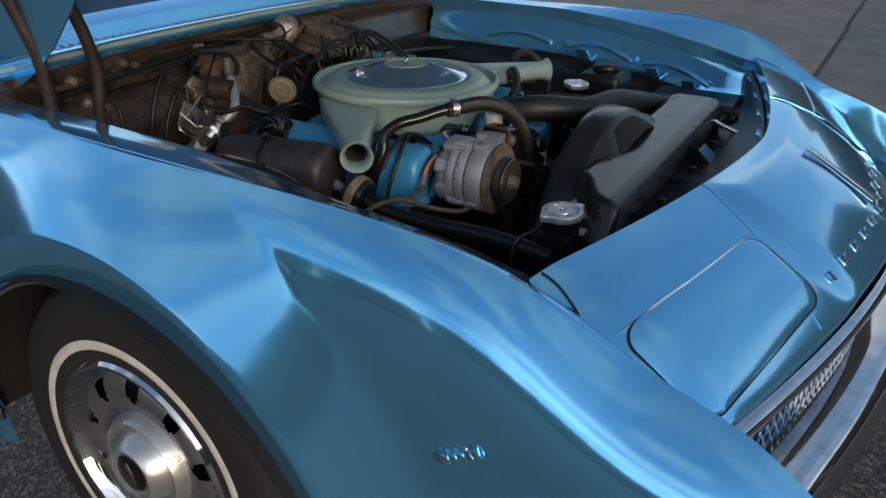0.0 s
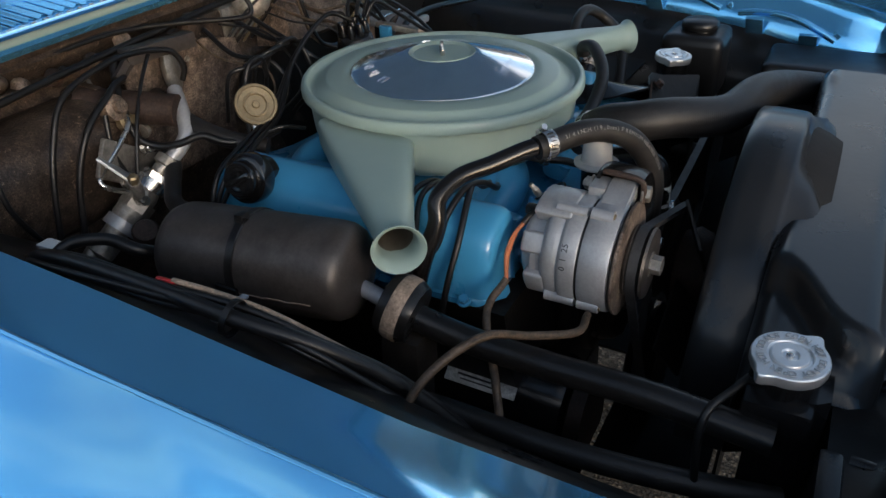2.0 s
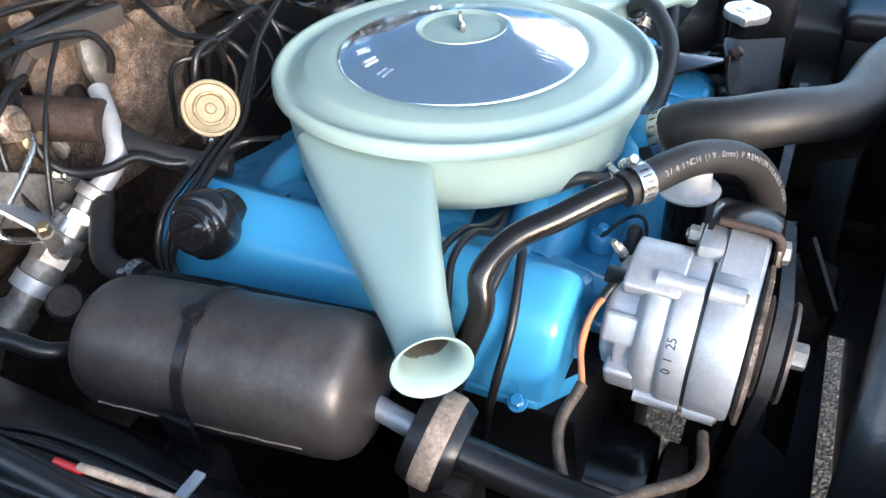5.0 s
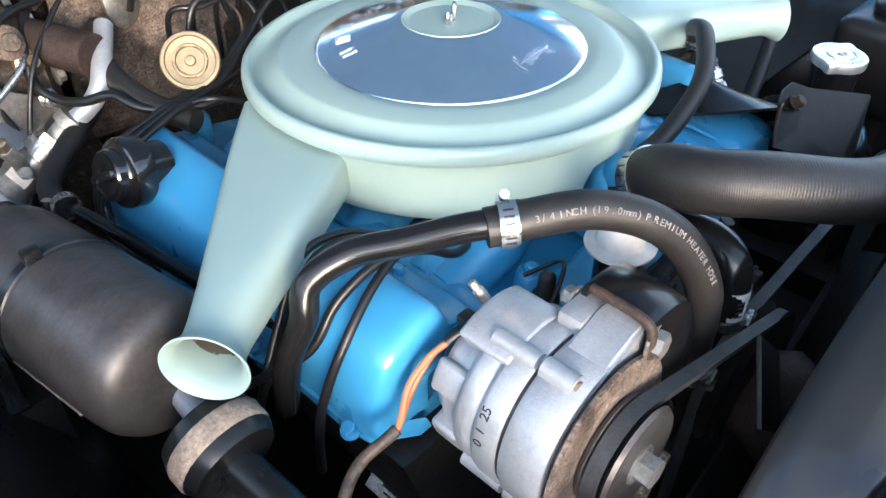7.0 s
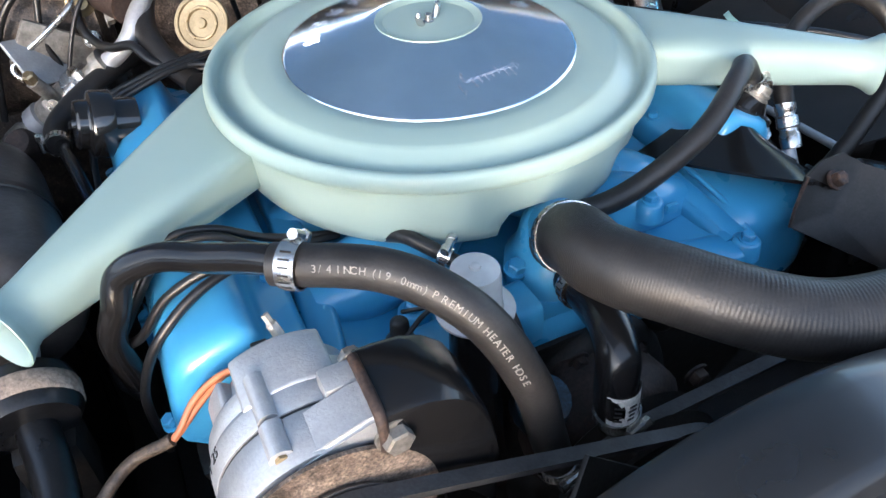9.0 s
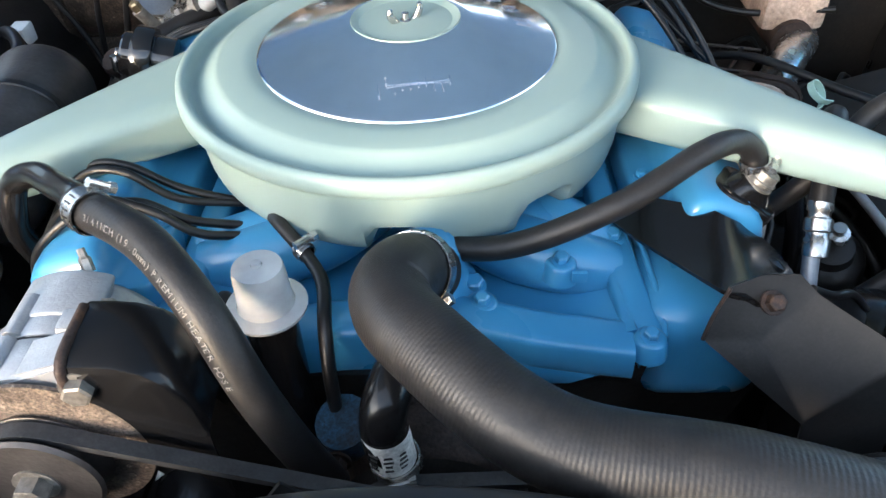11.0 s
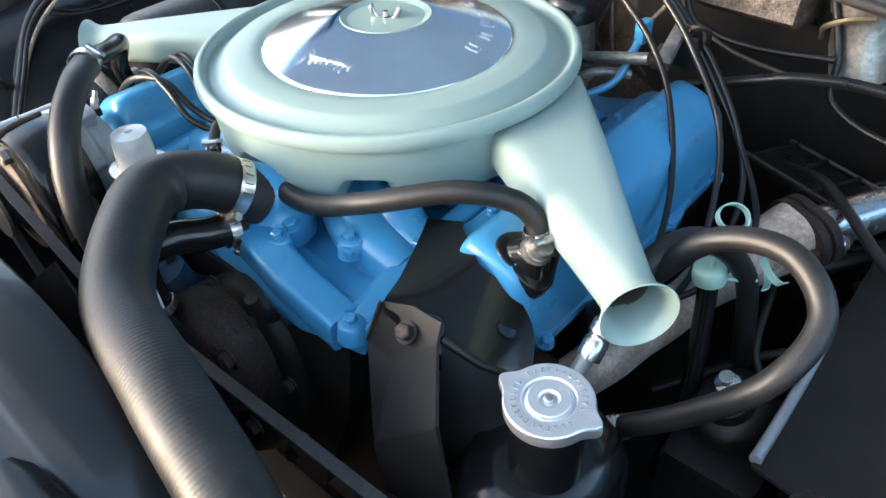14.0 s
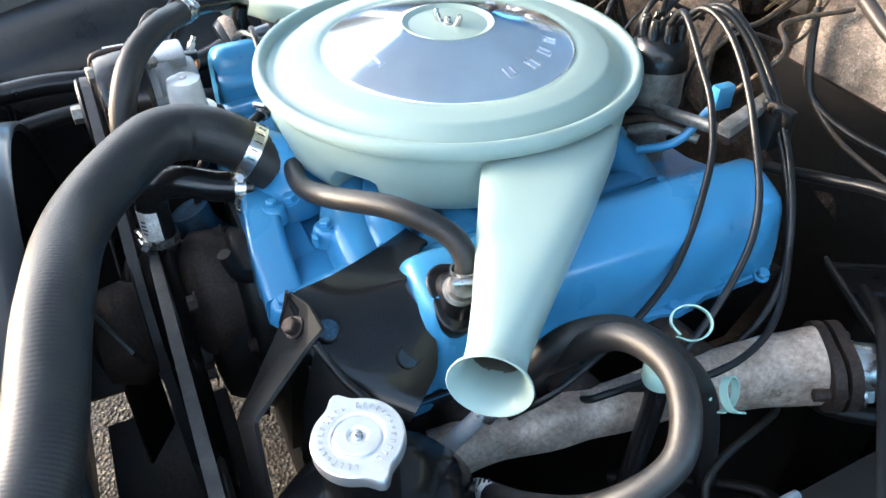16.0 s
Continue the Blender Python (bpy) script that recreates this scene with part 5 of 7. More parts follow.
    part("pulley", lathe([(0.018, 0.125), (0.040, 0.126), (0.042, 0.129), (0.030, 0.136), (0.030, 0.139), (0.042, 0.146), (0.040, 0.149), (0.020, 0.149)], m, 40), "muffler", a)
    hexbolt(m @ Vector((0, 0, 0.149)), (0, -1, 0), 0.010, 0.012, "pewter", a, "pulley_nut")
    # mounting arm cast on the front shell, and the black bracket over it
    poly = ((-0.2640, -0.0500), (-0.2560, -0.0380), (-0.2400, -0.0285), (-0.1960, -0.0136), (-0.1800, -0.0136), (-0.1660, -0.0290), (-0.1640, -0.0900), (-0.2200, -0.1000))
    arm = loft([[Vector((x, y, z)) for x, z in poly] for y in (-0.3155, -0.3490)])
    bmesh.ops.bevel(arm, geom=arm.edges[:], offset=0.0028, segments=3, affect="EDGES")
    part("mounting_arm", arm, "alu", a, smooth=40)
    part("ear_step", box((-0.196, -0.3075, -0.030), (0.034, 0.020, 0.030), bevel=0.004), "alu", a)
    hexbolt((-0.1845, -0.3545, -0.026), (0.1, -1, 0), 0.0085, 0.008, "pewter", a)
    hexbolt((-0.1880, -0.2960, -0.024), (0.0, 1, 0.0), 0.0070, 0.008, "pewter", a)
    part("bolt_shank", tube([(-0.188, -0.285, -0.024), (-0.188, -0.310, -0.024)], 0.0042, 8, 1), "pewter", a)
    # black steel strap bracket bent like a tunnel over the arm
    S = []
    for x, drop, leg in ((-0.190, 0.0, 0.026), (-0.176, 0.0, 0.040), (-0.160, 0.002, 0.070), (-0.145, 0.008, 0.090), (-0.132, 0.020, 0.095), (-0.122, 0.040, 0.090), (-0.117, 0.065, 0.075)):
        S.append([Vector((x, y, z)) for y, z in ((-0.3000, -0.008 - drop - leg * 0.8), (-0.3000, -0.012 - drop), (-0.3020, -0.0055 - drop), (-0.3075, -0.0030 - drop), (-0.3300, -0.0040 - drop), (-0.3470, -0.0062 - drop), (-0.3535, -0.0095 - drop), (-0.3555, -0.0160 - drop), (-0.3560, -0.010 - drop - leg))])
    part("bracket", sheet(S, 0.0045), "black_gloss", a, "black bent steel bracket", smooth=45)
    part("bracket_rim", tube([(-0.191, -0.356, -0.034), (-0.191, -0.3555, -0.016), (-0.191, -0.3530, -0.0095), (-0.191, -0.346, -0.0060), (-0.191, -0.330, -0.0045), (-0.191, -0.308, -0.0040)], 0.0036, 8), "rust_dark", a, "worn brown bracket edge")
    # stamped figures on the shell
    for s, z, sz in (("0", 0, 0.010), ("1", 1, 0.010), ("25", 2.3, 0.010)):
        cu = bpy.data.curves.new("stamp", "FONT")
        cu.body, cu.size, cu.extrude, cu.align_x = s, sz, 0.0002, "CENTER"
        q = radians(172 - 9 * z)
        n = Vector((math.cos(q), 0, math.sin(q)))
        p = Vector((c.x, -0.3015, c.z)) + n * 0.0658
        ob = new("stamped_figure", cu)
        yv = Vector((0, 1, 0))
        xv = yv.cross(n)
        ob.matrix_world = Matrix.Translation(p) @ Matrix((xv, yv, n)).transposed().to_4x4()
        dg = bpy.context.evaluated_depsgraph_get()
        me = bpy.data.meshes.new_from_object(ob.evaluated_get(dg))
        me.transform(ob.matrix_world)
        bpy.data.objects.remove(ob)
        me.materials.clear()
        me.materials.append(M["ink"])
        o = new("stamped_figure", me)
        o.parent = a
    # wires from the plug to the loom
    for k, dx in enumerate((0, 0.005)):
        part("lead_sleeve", tube([(-0.238 + dx, -0.248, -0.046), (-0.247 + dx, -0.242, -0.050), (-0.256 + dx, -0.238, -0.056)], 0.0036, 8), "plastic", a)
        part("lead", tube([(-0.254 + dx, -0.239, -0.055), (-0.270 + dx, -0.233, -0.065), (-0.288 + dx * 0.6, -0.232, -0.080 - dx), (-0.302, -0.238, -0.096 - 0.4 * dx), (-0.309, -0.241, -0.101)], 0.0026, 8), "copper_wire", a, "orange lead")
    return a


build_alternator()


# ---- hoses ----
def hose(name, K, r, label, material="rubber", seg=18, category="hose", n=10):
    return tagged(part(name, tube(K, r, seg, n), material), label, category)


RAD = [(0.020, -0.210, -0.070), (0.006, -0.250, -0.034), (0.000, -0.290, -0.020), (0.022, -0.330, -0.016), (0.097, -0.394, -0.028), (0.204, -0.421, -0.030), (0.328, -0.447, -0.058), (0.418, -0.494, -0.084)]
rh = hose("radiator_hose", RAD, lambda f: 0.0275 + 0.00011 * math.sin(2 * math.pi * 250 * f), "thick black finely ribbed rubber radiator hose", seg=28, n=145)
clamp((0.013, -0.231, -0.049), (-0.33, -1, 0.75), 0.0282, 0.014, rh, screw=(0.6, -0.6, -0.7))

HEAT = [(-0.214, -0.235, 0.020), (-0.154, -0.280, 0.026), (-0.114, -0.318, 0.005), (-0.087, -0.341, -0.048), (-0.068, -0.340, -0.117), (-0.052, -0.334, -0.170)]
hh = hose("heater_hose", HEAT, 0.0140, "black rubber heater hose with pale printed lettering", seg=20, n=12)
clamp((-0.203, -0.2445, 0.0225), (-0.6, 0.5, -0.05), 0.0148, 0.013, hh, screw=(0.3, 0.5, 0.6))
clamp((-0.056, -0.339, -0.165), (0.1, 0, -1), 0.0148, 0.010, hh, screw=(0.2, -1, 0))


def hose_text(K, r, text, start, size, parent, out):
    """Letters laid one by one along a hose, on the side that faces out."""
    P = spline(K, 40)
    L = [0.0]
    for a, b in zip(P[:-1], P[1:]):
        L.append(L[-1] + (b - a).length)
    s = start
    for ch in text:
        if ch != " ":
            i = min(range(len(L)), key=lambda k: abs(L[k] - s))
            t = (P[min(i + 1, len(P) - 1)] - P[max(0, i - 1)]).normalized()
            n = Vector(out)
            n = (n - t * n.dot(t)).normalized()
            y = n.cross(t)
            cu = bpy.data.curves.new("letter", "FONT")
            cu.body, cu.size, cu.extrude, cu.align_x, cu.align_y = ch, size, 0.0003, "CENTER", "CENTER"
            ob = new("printed_letter", cu)
            mw = Matrix.Translation(P[i] + n * (r + 0.0001)) @ Matrix((t, y, n)).transposed().to_4x4()
            me = bpy.data.meshes.new_from_object(ob.evaluated_get(bpy.context.evaluated_depsgraph_get()))
            me.transform(mw)
            bpy.data.objects.remove(ob)
            me.materials.clear()
            me.materials.append(M["hose_print"])
            o = new("printed_letter", me)
            o.parent = parent
        s += size * (0.66 if ch != " " else 0.4)


hose_text(HEAT, 0.0140, "3/4 INCH (19.0mm) PREMIUM HEATER HOSE", 0.033, 0.0068, hh, (-0.45, -0.75, 0.55))

hp = hose("heater_pipe", [(-0.196, -0.249, 0.022), (-0.219, -0.226, 0.019), (-0.250, -0.196, 0.008), (-0.280, -0.170, 0.000), (-0.308, -0.157, -0.016), (-0.319, -0.160, -0.042), (-0.331, -0.150, -0.080), (-0.330, -0.131, -0.148)], 0.0105, "satin black steel heater pipe bent over the engine", "black_gloss", category="pipe")
pcv = hose("breather_hose", [(0.292, -0.1245, -0.042), (0.287, -0.121, -0.026), (0.268, -0.129, -0.010), (0.231, -0.159, -0.001), (0.164, -0.195, -0.021), (0.084, -0.200, -0.055), (0.009, -0.190, -0.063)], 0.0100, "black rubber breather hose under the air cleaner", seg=16)
clamp((0.2905, -0.1235, -0.036), (-0.2, 0, 1), 0.0110, 0.009, pcv, screw=(0.9, -0.5, 0))
loop = hose("looped_hose", [(0.387, -0.156, -0.184), (0.447, -0.148, -0.126), (0.498, -0.131, -0.064), (0.508, -0.090, -0.026), (0.469, -0.065, -0.004), (0.412, -0.064, -0.022), (0.368, -0.080, -0.080), (0.319, -0.065, -0.156), (0.297, -0.027, -0.226)], 0.0100, "black rubber hose in a wide loop beside the engine", seg=18)
part("label_band", lathe([(0.0105, -0.014), (0.0108, 0), (0.0105, 0.014)], axis_matrix((0.398, -0.157, -0.173), (0.055, 0.005, 0.05)), 20, cap=(False, False)), "label", loop, "pale printed band")
bars([(0, -0.004 + 0.004 * i, 0.012, 0.0015) for i in range(4)], axis_matrix((0.398, -0.157, -0.173), (-0.3, -0.35, 0.9)) @ Matrix.Translation((0, 0, 0.0104)), "ink", loop, "band_print")
strut = hose("black_pipe", [(-0.402, -0.150, -0.105), (-0.392, -0.230, -0.128), (-0.395, -0.330, -0.128), (-0.40, -0.43, -0.122), (-0.40, -0.54, -0.130)], 0.0150, "satin black rubber-covered pipe running to the front", "black_satin", category="pipe")
hose("low_hose", [(-0.43, -0.10, -0.21), (-0.43, -0.22, -0.20), (-0.44, -0.34, -0.19), (-0.43, -0.45, -0.19), (-0.40, -0.56, -0.20)], 0.0125, "black hose low along the fender apron", "rubber")
lp = hose("vacuum_pipe", [(-0.350, 0.188, -0.092), (-0.335, 0.089, -0.092), (-0.322, -0.003, -0.094), (-0.300, -0.092, -0.104)], 0.0068, "thin black steel pipe along the valve cover", "black_gloss", category="pipe")
lh = hose("elbow_hose", [(-0.351, 0.176, -0.090), (-0.354, 0.200, -0.091), (-0.345, 0.228, -0.088), (-0.318, 0.255, -0.080), (-0.285, 0.285, -0.075), (-0.25, 0.33, -0.08)], 0.0115, "black rubber elbow hose behind the valve cover", "rubber")
clamp((-0.351, 0.178, -0.090), (0.1, 1, 0), 0.0122, 0.010, lh, screw=(-1, 0.2, 0.1))
hose("heater_inlet_hose", [(-0.20, 0.18, -0.06), (-0.22, 0.23, -0.05), (-0.23, 0.28, -0.035), (-0.22, 0.34, -0.02), (-0.19, 0.40, -0.02), (-0.15, 0.45, -0.03)], 0.013, "black heater hose to the firewall", "rubber")
hose("heater_outlet_hose", [(-0.300, 0.43, 0.002), (-0.285, 0.40, 0.0), (-0.268, 0.365, -0.004), (-0.250, 0.330, -0.008), (-0.238, 0.305, -0.011)], 0.0235, "thick brown-black insulated suction hose before the heater case", "rust_dark")

# bypass hose with a printed label below the thermostat
by = hose("bypass_hose", [(0.016, -0.236, -0.090), (0.012, -0.270, -0.082), (0.003, -0.304, -0.072), (-0.006, -0.330, -0.080), (-0.008, -0.336, -0.108), (0.000, -0.335, -0.150)], 0.0165, "glossy black bypass hose with a white label", "black_gloss", seg=20)
clamp((0.0145, -0.249, -0.088), (0.1, 1, -0.2), 0.0172, 0.011, by, screw=(1, 0, -0.4))
clamp((-0.002, -0.3355, -0.138), (-0.15, 0, 1), 0.0172, 0.010, by, screw=(0.2, -1, 0))
bm = bmesh.new()
rings = []
for z in (-0.098, -0.132):
    rings.append([bm.verts.new(Vector((-0.0065 - 0.1 * (z + 0.108) + 0.0171 * math.cos(a), -0.3357 + 0.0172 * math.sin(a), z))) for a in [radians(-150 + 12 * k) for k in range(14)]])
bridge(bm, rings, closed=False)
lb = part("label", bm, "label", by, "white printed label")
for i in range(3):
    q = radians(-120 + 35 * i)
    m = Matrix.Translation((-0.0060 + 0.0174 * math.cos(q), -0.3357 + 0.0174 * math.sin(q), -0.115)) @ Vector((math.cos(q), math.sin(q), 0)).to_track_quat("Z", "Y").to_matrix().to_4x4()
    bars([(0, -0.009 + 0.005 * k, 0.007 - 0.001 * ((k + i) % 3), 0.0018) for k in range(4)], m, "ink", lb, "label_print", 0.0003)

# oil filler tube with a loose milky cap
ft = thing("filler_tube", "black oil filler tube under a milky plastic cap", "filler tube")
part("tube", tube([(-0.090, -0.270, -0.050), (-0.090, -0.272, -0.12), (-0.085, -0.28, -0.22)], 0.0190, 24), "black_gloss", ft)
pc = part("plastic_cap", lathe([(0.0285, -0.045), (0.0290, -0.0425), (0.0205, -0.040), (0.0195, -0.036), (0.0180, -0.010), (0.0170, -0.0065), (0.012, -0.0055), (0.004, -0.0050), (0.0035, -0.003), (0.001, -0.0025)], Matrix.Translation((-0.090, -0.270, -0.001)), 40), "translucent", ft, "milky translucent plastic cap")


# ---- canister ----
can = thing("canister", "burnt black steel canister with a strap beside the valve cover", "canister")
ca, cb = Vector((-0.428, 0.140, -0.088)), Vector((-0.396, -0.108, -0.078))
cl = (cb - ca).length
part("shell", lathe([(0.001, 0.0), (0.024, 0.0006), (0.042, 0.004), (0.0515, 0.011), (0.0557, 0.022), (0.0568, 0.036), (0.057, cl * 0.5), (0.0568, cl - 0.034), (0.0555, cl - 0.020), (0.0510, cl - 0.010), (0.041, cl - 0.0035), (0.022, cl), (0.001, cl)], axis_matrix(ca, cb - ca), 56), "muffler", can)
part("strap", lathe([(0.0572, cl * 0.44), (0.0588, cl * 0.44 + 0.001), (0.0588, cl * 0.44 + 0.010), (0.0572, cl * 0.44 + 0.011)], axis_matrix(ca, cb - ca), 56, cap=(False, False)), "black_satin", can, "black steel strap")
sp = ca.lerp(cb, 0.46)
part("strap_bolt", box(sp + Vector((-0.012, 0, 0.060)), (0.014, 0.012, 0.012), bevel=0.003), "black_satin", can)
part("weld_seam", tube([ca.lerp(cb, 0.14 + 0.72 * i / 24) + Vector((-0.0560, -0.006, -0.0112 + 0.0011 * math.sin(2.1 * i) * math.sin(0.7 * i))) for i in range(25)], 0.0008, 6, 2), "tan_tape", can, "fine wavy weld seam")
part("foot", box((-0.476, 0.018, -0.104), (0.006, 0.030, 0.045), pose(0, 0, 0), 0.002), "black_gloss", can, "black strap bracket")
part("foot_plate", box((-0.490, 0.014, -0.126), (0.034, 0.040, 0.006), bevel=0.002), "black_gloss", can)
for dy in (0.000, 0.028):
    hexbolt((-0.496, dy, -0.123), (0, 0, 1), 0.006, 0.005, "black_gloss", can)
part("post", box(sp + Vector((-0.07, 0.0, -0.18)), (0.06, 0.05, 0.26), bevel=0.004), "grime", can)
part("stub", tube([cb + Vector((0, 0.006, -0.018)), cb + Vector((-0.002, -0.025, -0.024)), cb + Vector((-0.004, -0.045, -0.026))], 0.0095, 14), "alu", can, "short bare metal stub")

blk = thing("pipe_clamp", "black rubber pipe clamp wrapped with tan tape", "pipe clamp")
part("body", lathe([(0.020, -0.020), (0.033, -0.018), (0.036, -0.010), (0.036, 0.012), (0.032, 0.020), (0.018, 0.021)], axis_matrix((-0.400, -0.158, -0.105), (0.05, -1, -0.28)), 28), "black_satin", blk)
part("tape", lathe([(0.0364, -0.007), (0.0376, -0.005), (0.0376, 0.008), (0.0364, 0.010)], axis_matrix((-0.400, -0.158, -0.105), (0.05, -1, -0.28)), 28, cap=(False, False)), "tan_tape", blk, "grey-tan tape")
part("foot", box((-0.40, -0.165, -0.165), (0.05, 0.05, 0.07), bevel=0.012), "grime", blk)
part("post", box((-0.40, -0.165, -0.27), (0.04, 0.04, 0.17), bevel=0.006), "grime", blk)


# ---- radiator, shroud and caps ----
def pressure_cap(parent, at, r, label, tilt=(0, 0, 1), ears=90, words=""):
    m = axis_matrix(at, tilt, ears)
    bm = bmesh.new()
    seg = 72
    prof = [(r * 0.98, -0.011), (r, -0.009), (r, -0.0025), (r * 0.985, -0.0008), (r * 0.96, 0.0), (r * 0.60, 0.0), (r * 0.585, -0.0004), (r * 0.565, -0.0016), (r * 0.53, -0.0018), (r * 0.505, -0.0014), (r * 0.48, 0.0004), (r * 0.46, 0.0008), (r * 0.24, 0.0008), (r * 0.22, 0.0004), (r * 0.19, -0.0010), (r * 0.15, -0.0010), (0.001, -0.0010)]
    rings = []
    for rr, z in prof:
        ring = []
        for k in range(seg):
            q = 2 * math.pi * k / seg
            ear = r * 0.26 * max(math.exp(-(min(q, 2 * math.pi - q) / 0.20) ** 2), math.exp(-((q - math.pi) / 0.20) ** 2))
            g = rr + (ear if rr > r * 0.9 else 0)
            ring.append(bm.verts.new(m @ Vector((g * math.cos(q), g * math.sin(q), z))))
        rings.append(ring)
    bridge(bm, rings)
    c = part("cap", bm, "cap_metal", parent, label, smooth=28)
    part("rivet", lathe([(0.0036, -0.002), (0.0036, 0.0010), (0.0026, 0.0018), (0.0014, 0.0018), (0.0010, 0.0006)], m, 16), "steel", c)
    if words:
        # stamped words round the rim, in darker metal for the relief's shade
        for k, ch in enumerate(words):
            if ch != " ":
                cu = bpy.data.curves.new("letter", "FONT")
                cu.body, cu.size, cu.extrude, cu.align_x, cu.align_y = ch, r * 0.27, 0.0005, "CENTER", "CENTER"
                ob = new("stamped_letter", cu)
                me = bpy.data.meshes.new_from_object(ob.evaluated_get(bpy.context.evaluated_depsgraph_get()))
                me.transform(m @ pose(0, 0, 0, 0, 0, 300 - 360 / len(words) * k) @ Matrix.Translation((r * 0.76, 0, 0.0012)) @ pose(0, 0, 0, 0, 0, -90))
                bpy.data.objects.remove(ob)
                me.materials.clear()
                me.materials.append(M["cap_shade"])
                o = new("stamped_letter", me)
                o.parent = c
    else:
        rnd = random.Random(3)
        for k in range(30):
            if k not in (14, 15, 29):
                h = rnd.choice((0.0026, 0.0034, 0.0040))
                bars([(0, 0, 0.0008, h), (0.0011, rnd.choice((-0.5, 0.5)) * (h - 0.0008), 0.0014, 0.0008)], m @ pose(0, 0, 0, 0, 0, 12 * k) @ Matrix.Translation((r * 0.76, 0, 0.0006)) @ pose(0, 0, 0, 0, 0, -90), "cap_shade", c, "stamped_mark", 0.0004, 0.0008)
    return c


radiator = thing("radiator", "black crossflow radiator with a side tank behind the front panel", "radiator")
near_cap = pressure_cap(radiator, (-0.361, -0.537, -0.062), 0.0335, "pressed metal radiator cap with two ears", (-0.05, 0.02, 1), 80, "DO NOT OPEN HOT DO NOT OPEN HOT ")
part("neck", lathe([(0.030, -0.040), (0.030, -0.010)], Matrix.Translation((-0.361, -0.537, -0.066)), 28), "black_gloss", near_cap)
part("core", box((0.03, -0.565, -0.27), (0.62, 0.030, 0.40), bevel=0.004), "black_satin", radiator)
for x in (-0.335, 0.395):
    part("side_tank", loft([[Vector((x + sx * 0.045, -0.548 + sy * 0.030, z)) for sx, sy in ((-0.8, -1), (0.8, -1), (1, -0.6), (1, 0.6), (0.8, 1), (-0.8, 1), (-1, 0.6), (-1, -0.6))] for z in (-0.47, -0.46, -0.12, -0.10, -0.093)]), "black_gloss", radiator)
part("filler_boss", box((-0.361, -0.537, -0.110), (0.075, 0.06, 0.03), bevel=0.008), "black_gloss", radiator)
part("hose_neck", tube([(0.395, -0.545, -0.105), (0.402, -0.515, -0.095), (0.414, -0.485, -0.083)], 0.023, 18), "black_gloss", radiator)
part("overflow_pipe", tube([(-0.335, -0.53, -0.09), (-0.38, -0.50, -0.10), (-0.42, -0.48, -0.13), (-0.43, -0.5, -0.3)], 0.004, 8), "wire", radiator)
part("support", box((0.03, -0.565, -0.50), (0.8, 0.05, 0.06), bevel=0.006), "grime", radiator)


def build_shroud():
    s = thing("fan_shroud", "satin black pressed fan shroud behind the radiator", "fan shroud")

    def tilt(x):
        return 0.022 * x

    def edge_x(y):
        # where the flat top steps down towards the near tank
        return lerp_table([(-0.612, -0.318), (-0.590, -0.312), (-0.570, -0.300), (-0.553, -0.272), (-0.540, -0.242), (-0.528, -0.222), (-0.510, -0.208), (-0.49, -0.206)], y)[0]

    prof = [(-0.590, -0.160), (-0.602, -0.120), (-0.611, -0.085), (-0.6125, -0.066), (-0.6105, -0.056), (-0.606, -0.0505), (-0.599, -0.048)]
    prof += [(-0.5925 + 0.0035 * i, -0.0465) for i in range(22)] + [(-0.512, -0.048), (-0.506, -0.053), (-0.502, -0.062), (-0.500, -0.09), (-0.499, -0.16), (-0.498, -0.30), (-0.497, -0.48)]
    xs = [-0.345 + 0.0045 * i for i in range(42)] + [-0.15 + 0.018 * i for i in range(30)] + [0.378, 0.384, 0.389, 0.392]
    grid = []
    for y, z in prof:
        row = []
        for x in xs:
            step = smooth01(0.004, -0.020, x - sum(edge_x(y + d) for d in (-0.012, -0.006, 0, 0.006, 0.012)) / 5)
            drop = 0.034 * step * smooth01(-0.14, -0.08, z) + 0.03 * smooth01(-0.325, -0.345, x)
            drop += 0.05 * smooth01(0.380, 0.392, x) - 0.006 * math.exp(-((x - 0.345) / 0.022) ** 2) * smooth01(-0.525, -0.512, y) * smooth01(-0.08, -0.05, z)
            row.append(Vector((x, y, z - drop + tilt(x))))
        grid.append(row)
    part("shell", sheet(grid, 0.003), "shroud", s, smooth=60)
    # the round collar comes up through the flat top, its front cut off at a slant
    cx, cz, r = 0.0125, -0.288, 0.290
    rings = []
    for y, k in ((-0.440, -0.010), (-0.437, -0.004), (-0.440, 0.0), (-0.455, 0.0015), (-0.475, 0.001), (-0.494, 0.0), (-0.499, -0.0015), (-0.503, -0.005)):
        rings.append([Vector((cx + (r + k) * math.cos(radians(q)), y, cz + (r + k) * math.sin(radians(q)) + tilt(cx + r * math.cos(radians(q))))) for q in range(10, 172, 2)])
    last = rings[-1]
    rings.append([Vector((p.x, -0.520, min(p.z, -0.026 + tilt(p.x)))) for p in last])
    rings.append([Vector((p.x * 0.985, -0.541, min(p.z, -0.050 + tilt(p.x)))) for p in last])
    part("collar", sheet(rings, 0.003), "shroud", s, smooth=50)
    for x, y in ((-0.193, -0.517), (0.246, -0.520)):
        part("hole", lathe([(0.0058, -0.001), (0.0058, 0.0014), (0.001, 0.0014)], Matrix.Translation((x, y, -0.0465 + tilt(x))), 16), "ink", s)
    # dark inside of the opening round the fan: a near-black sheet stands for its shade
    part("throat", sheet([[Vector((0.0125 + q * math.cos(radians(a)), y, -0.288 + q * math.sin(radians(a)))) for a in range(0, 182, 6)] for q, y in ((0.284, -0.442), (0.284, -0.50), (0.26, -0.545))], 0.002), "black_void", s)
    return s


build_shroud()

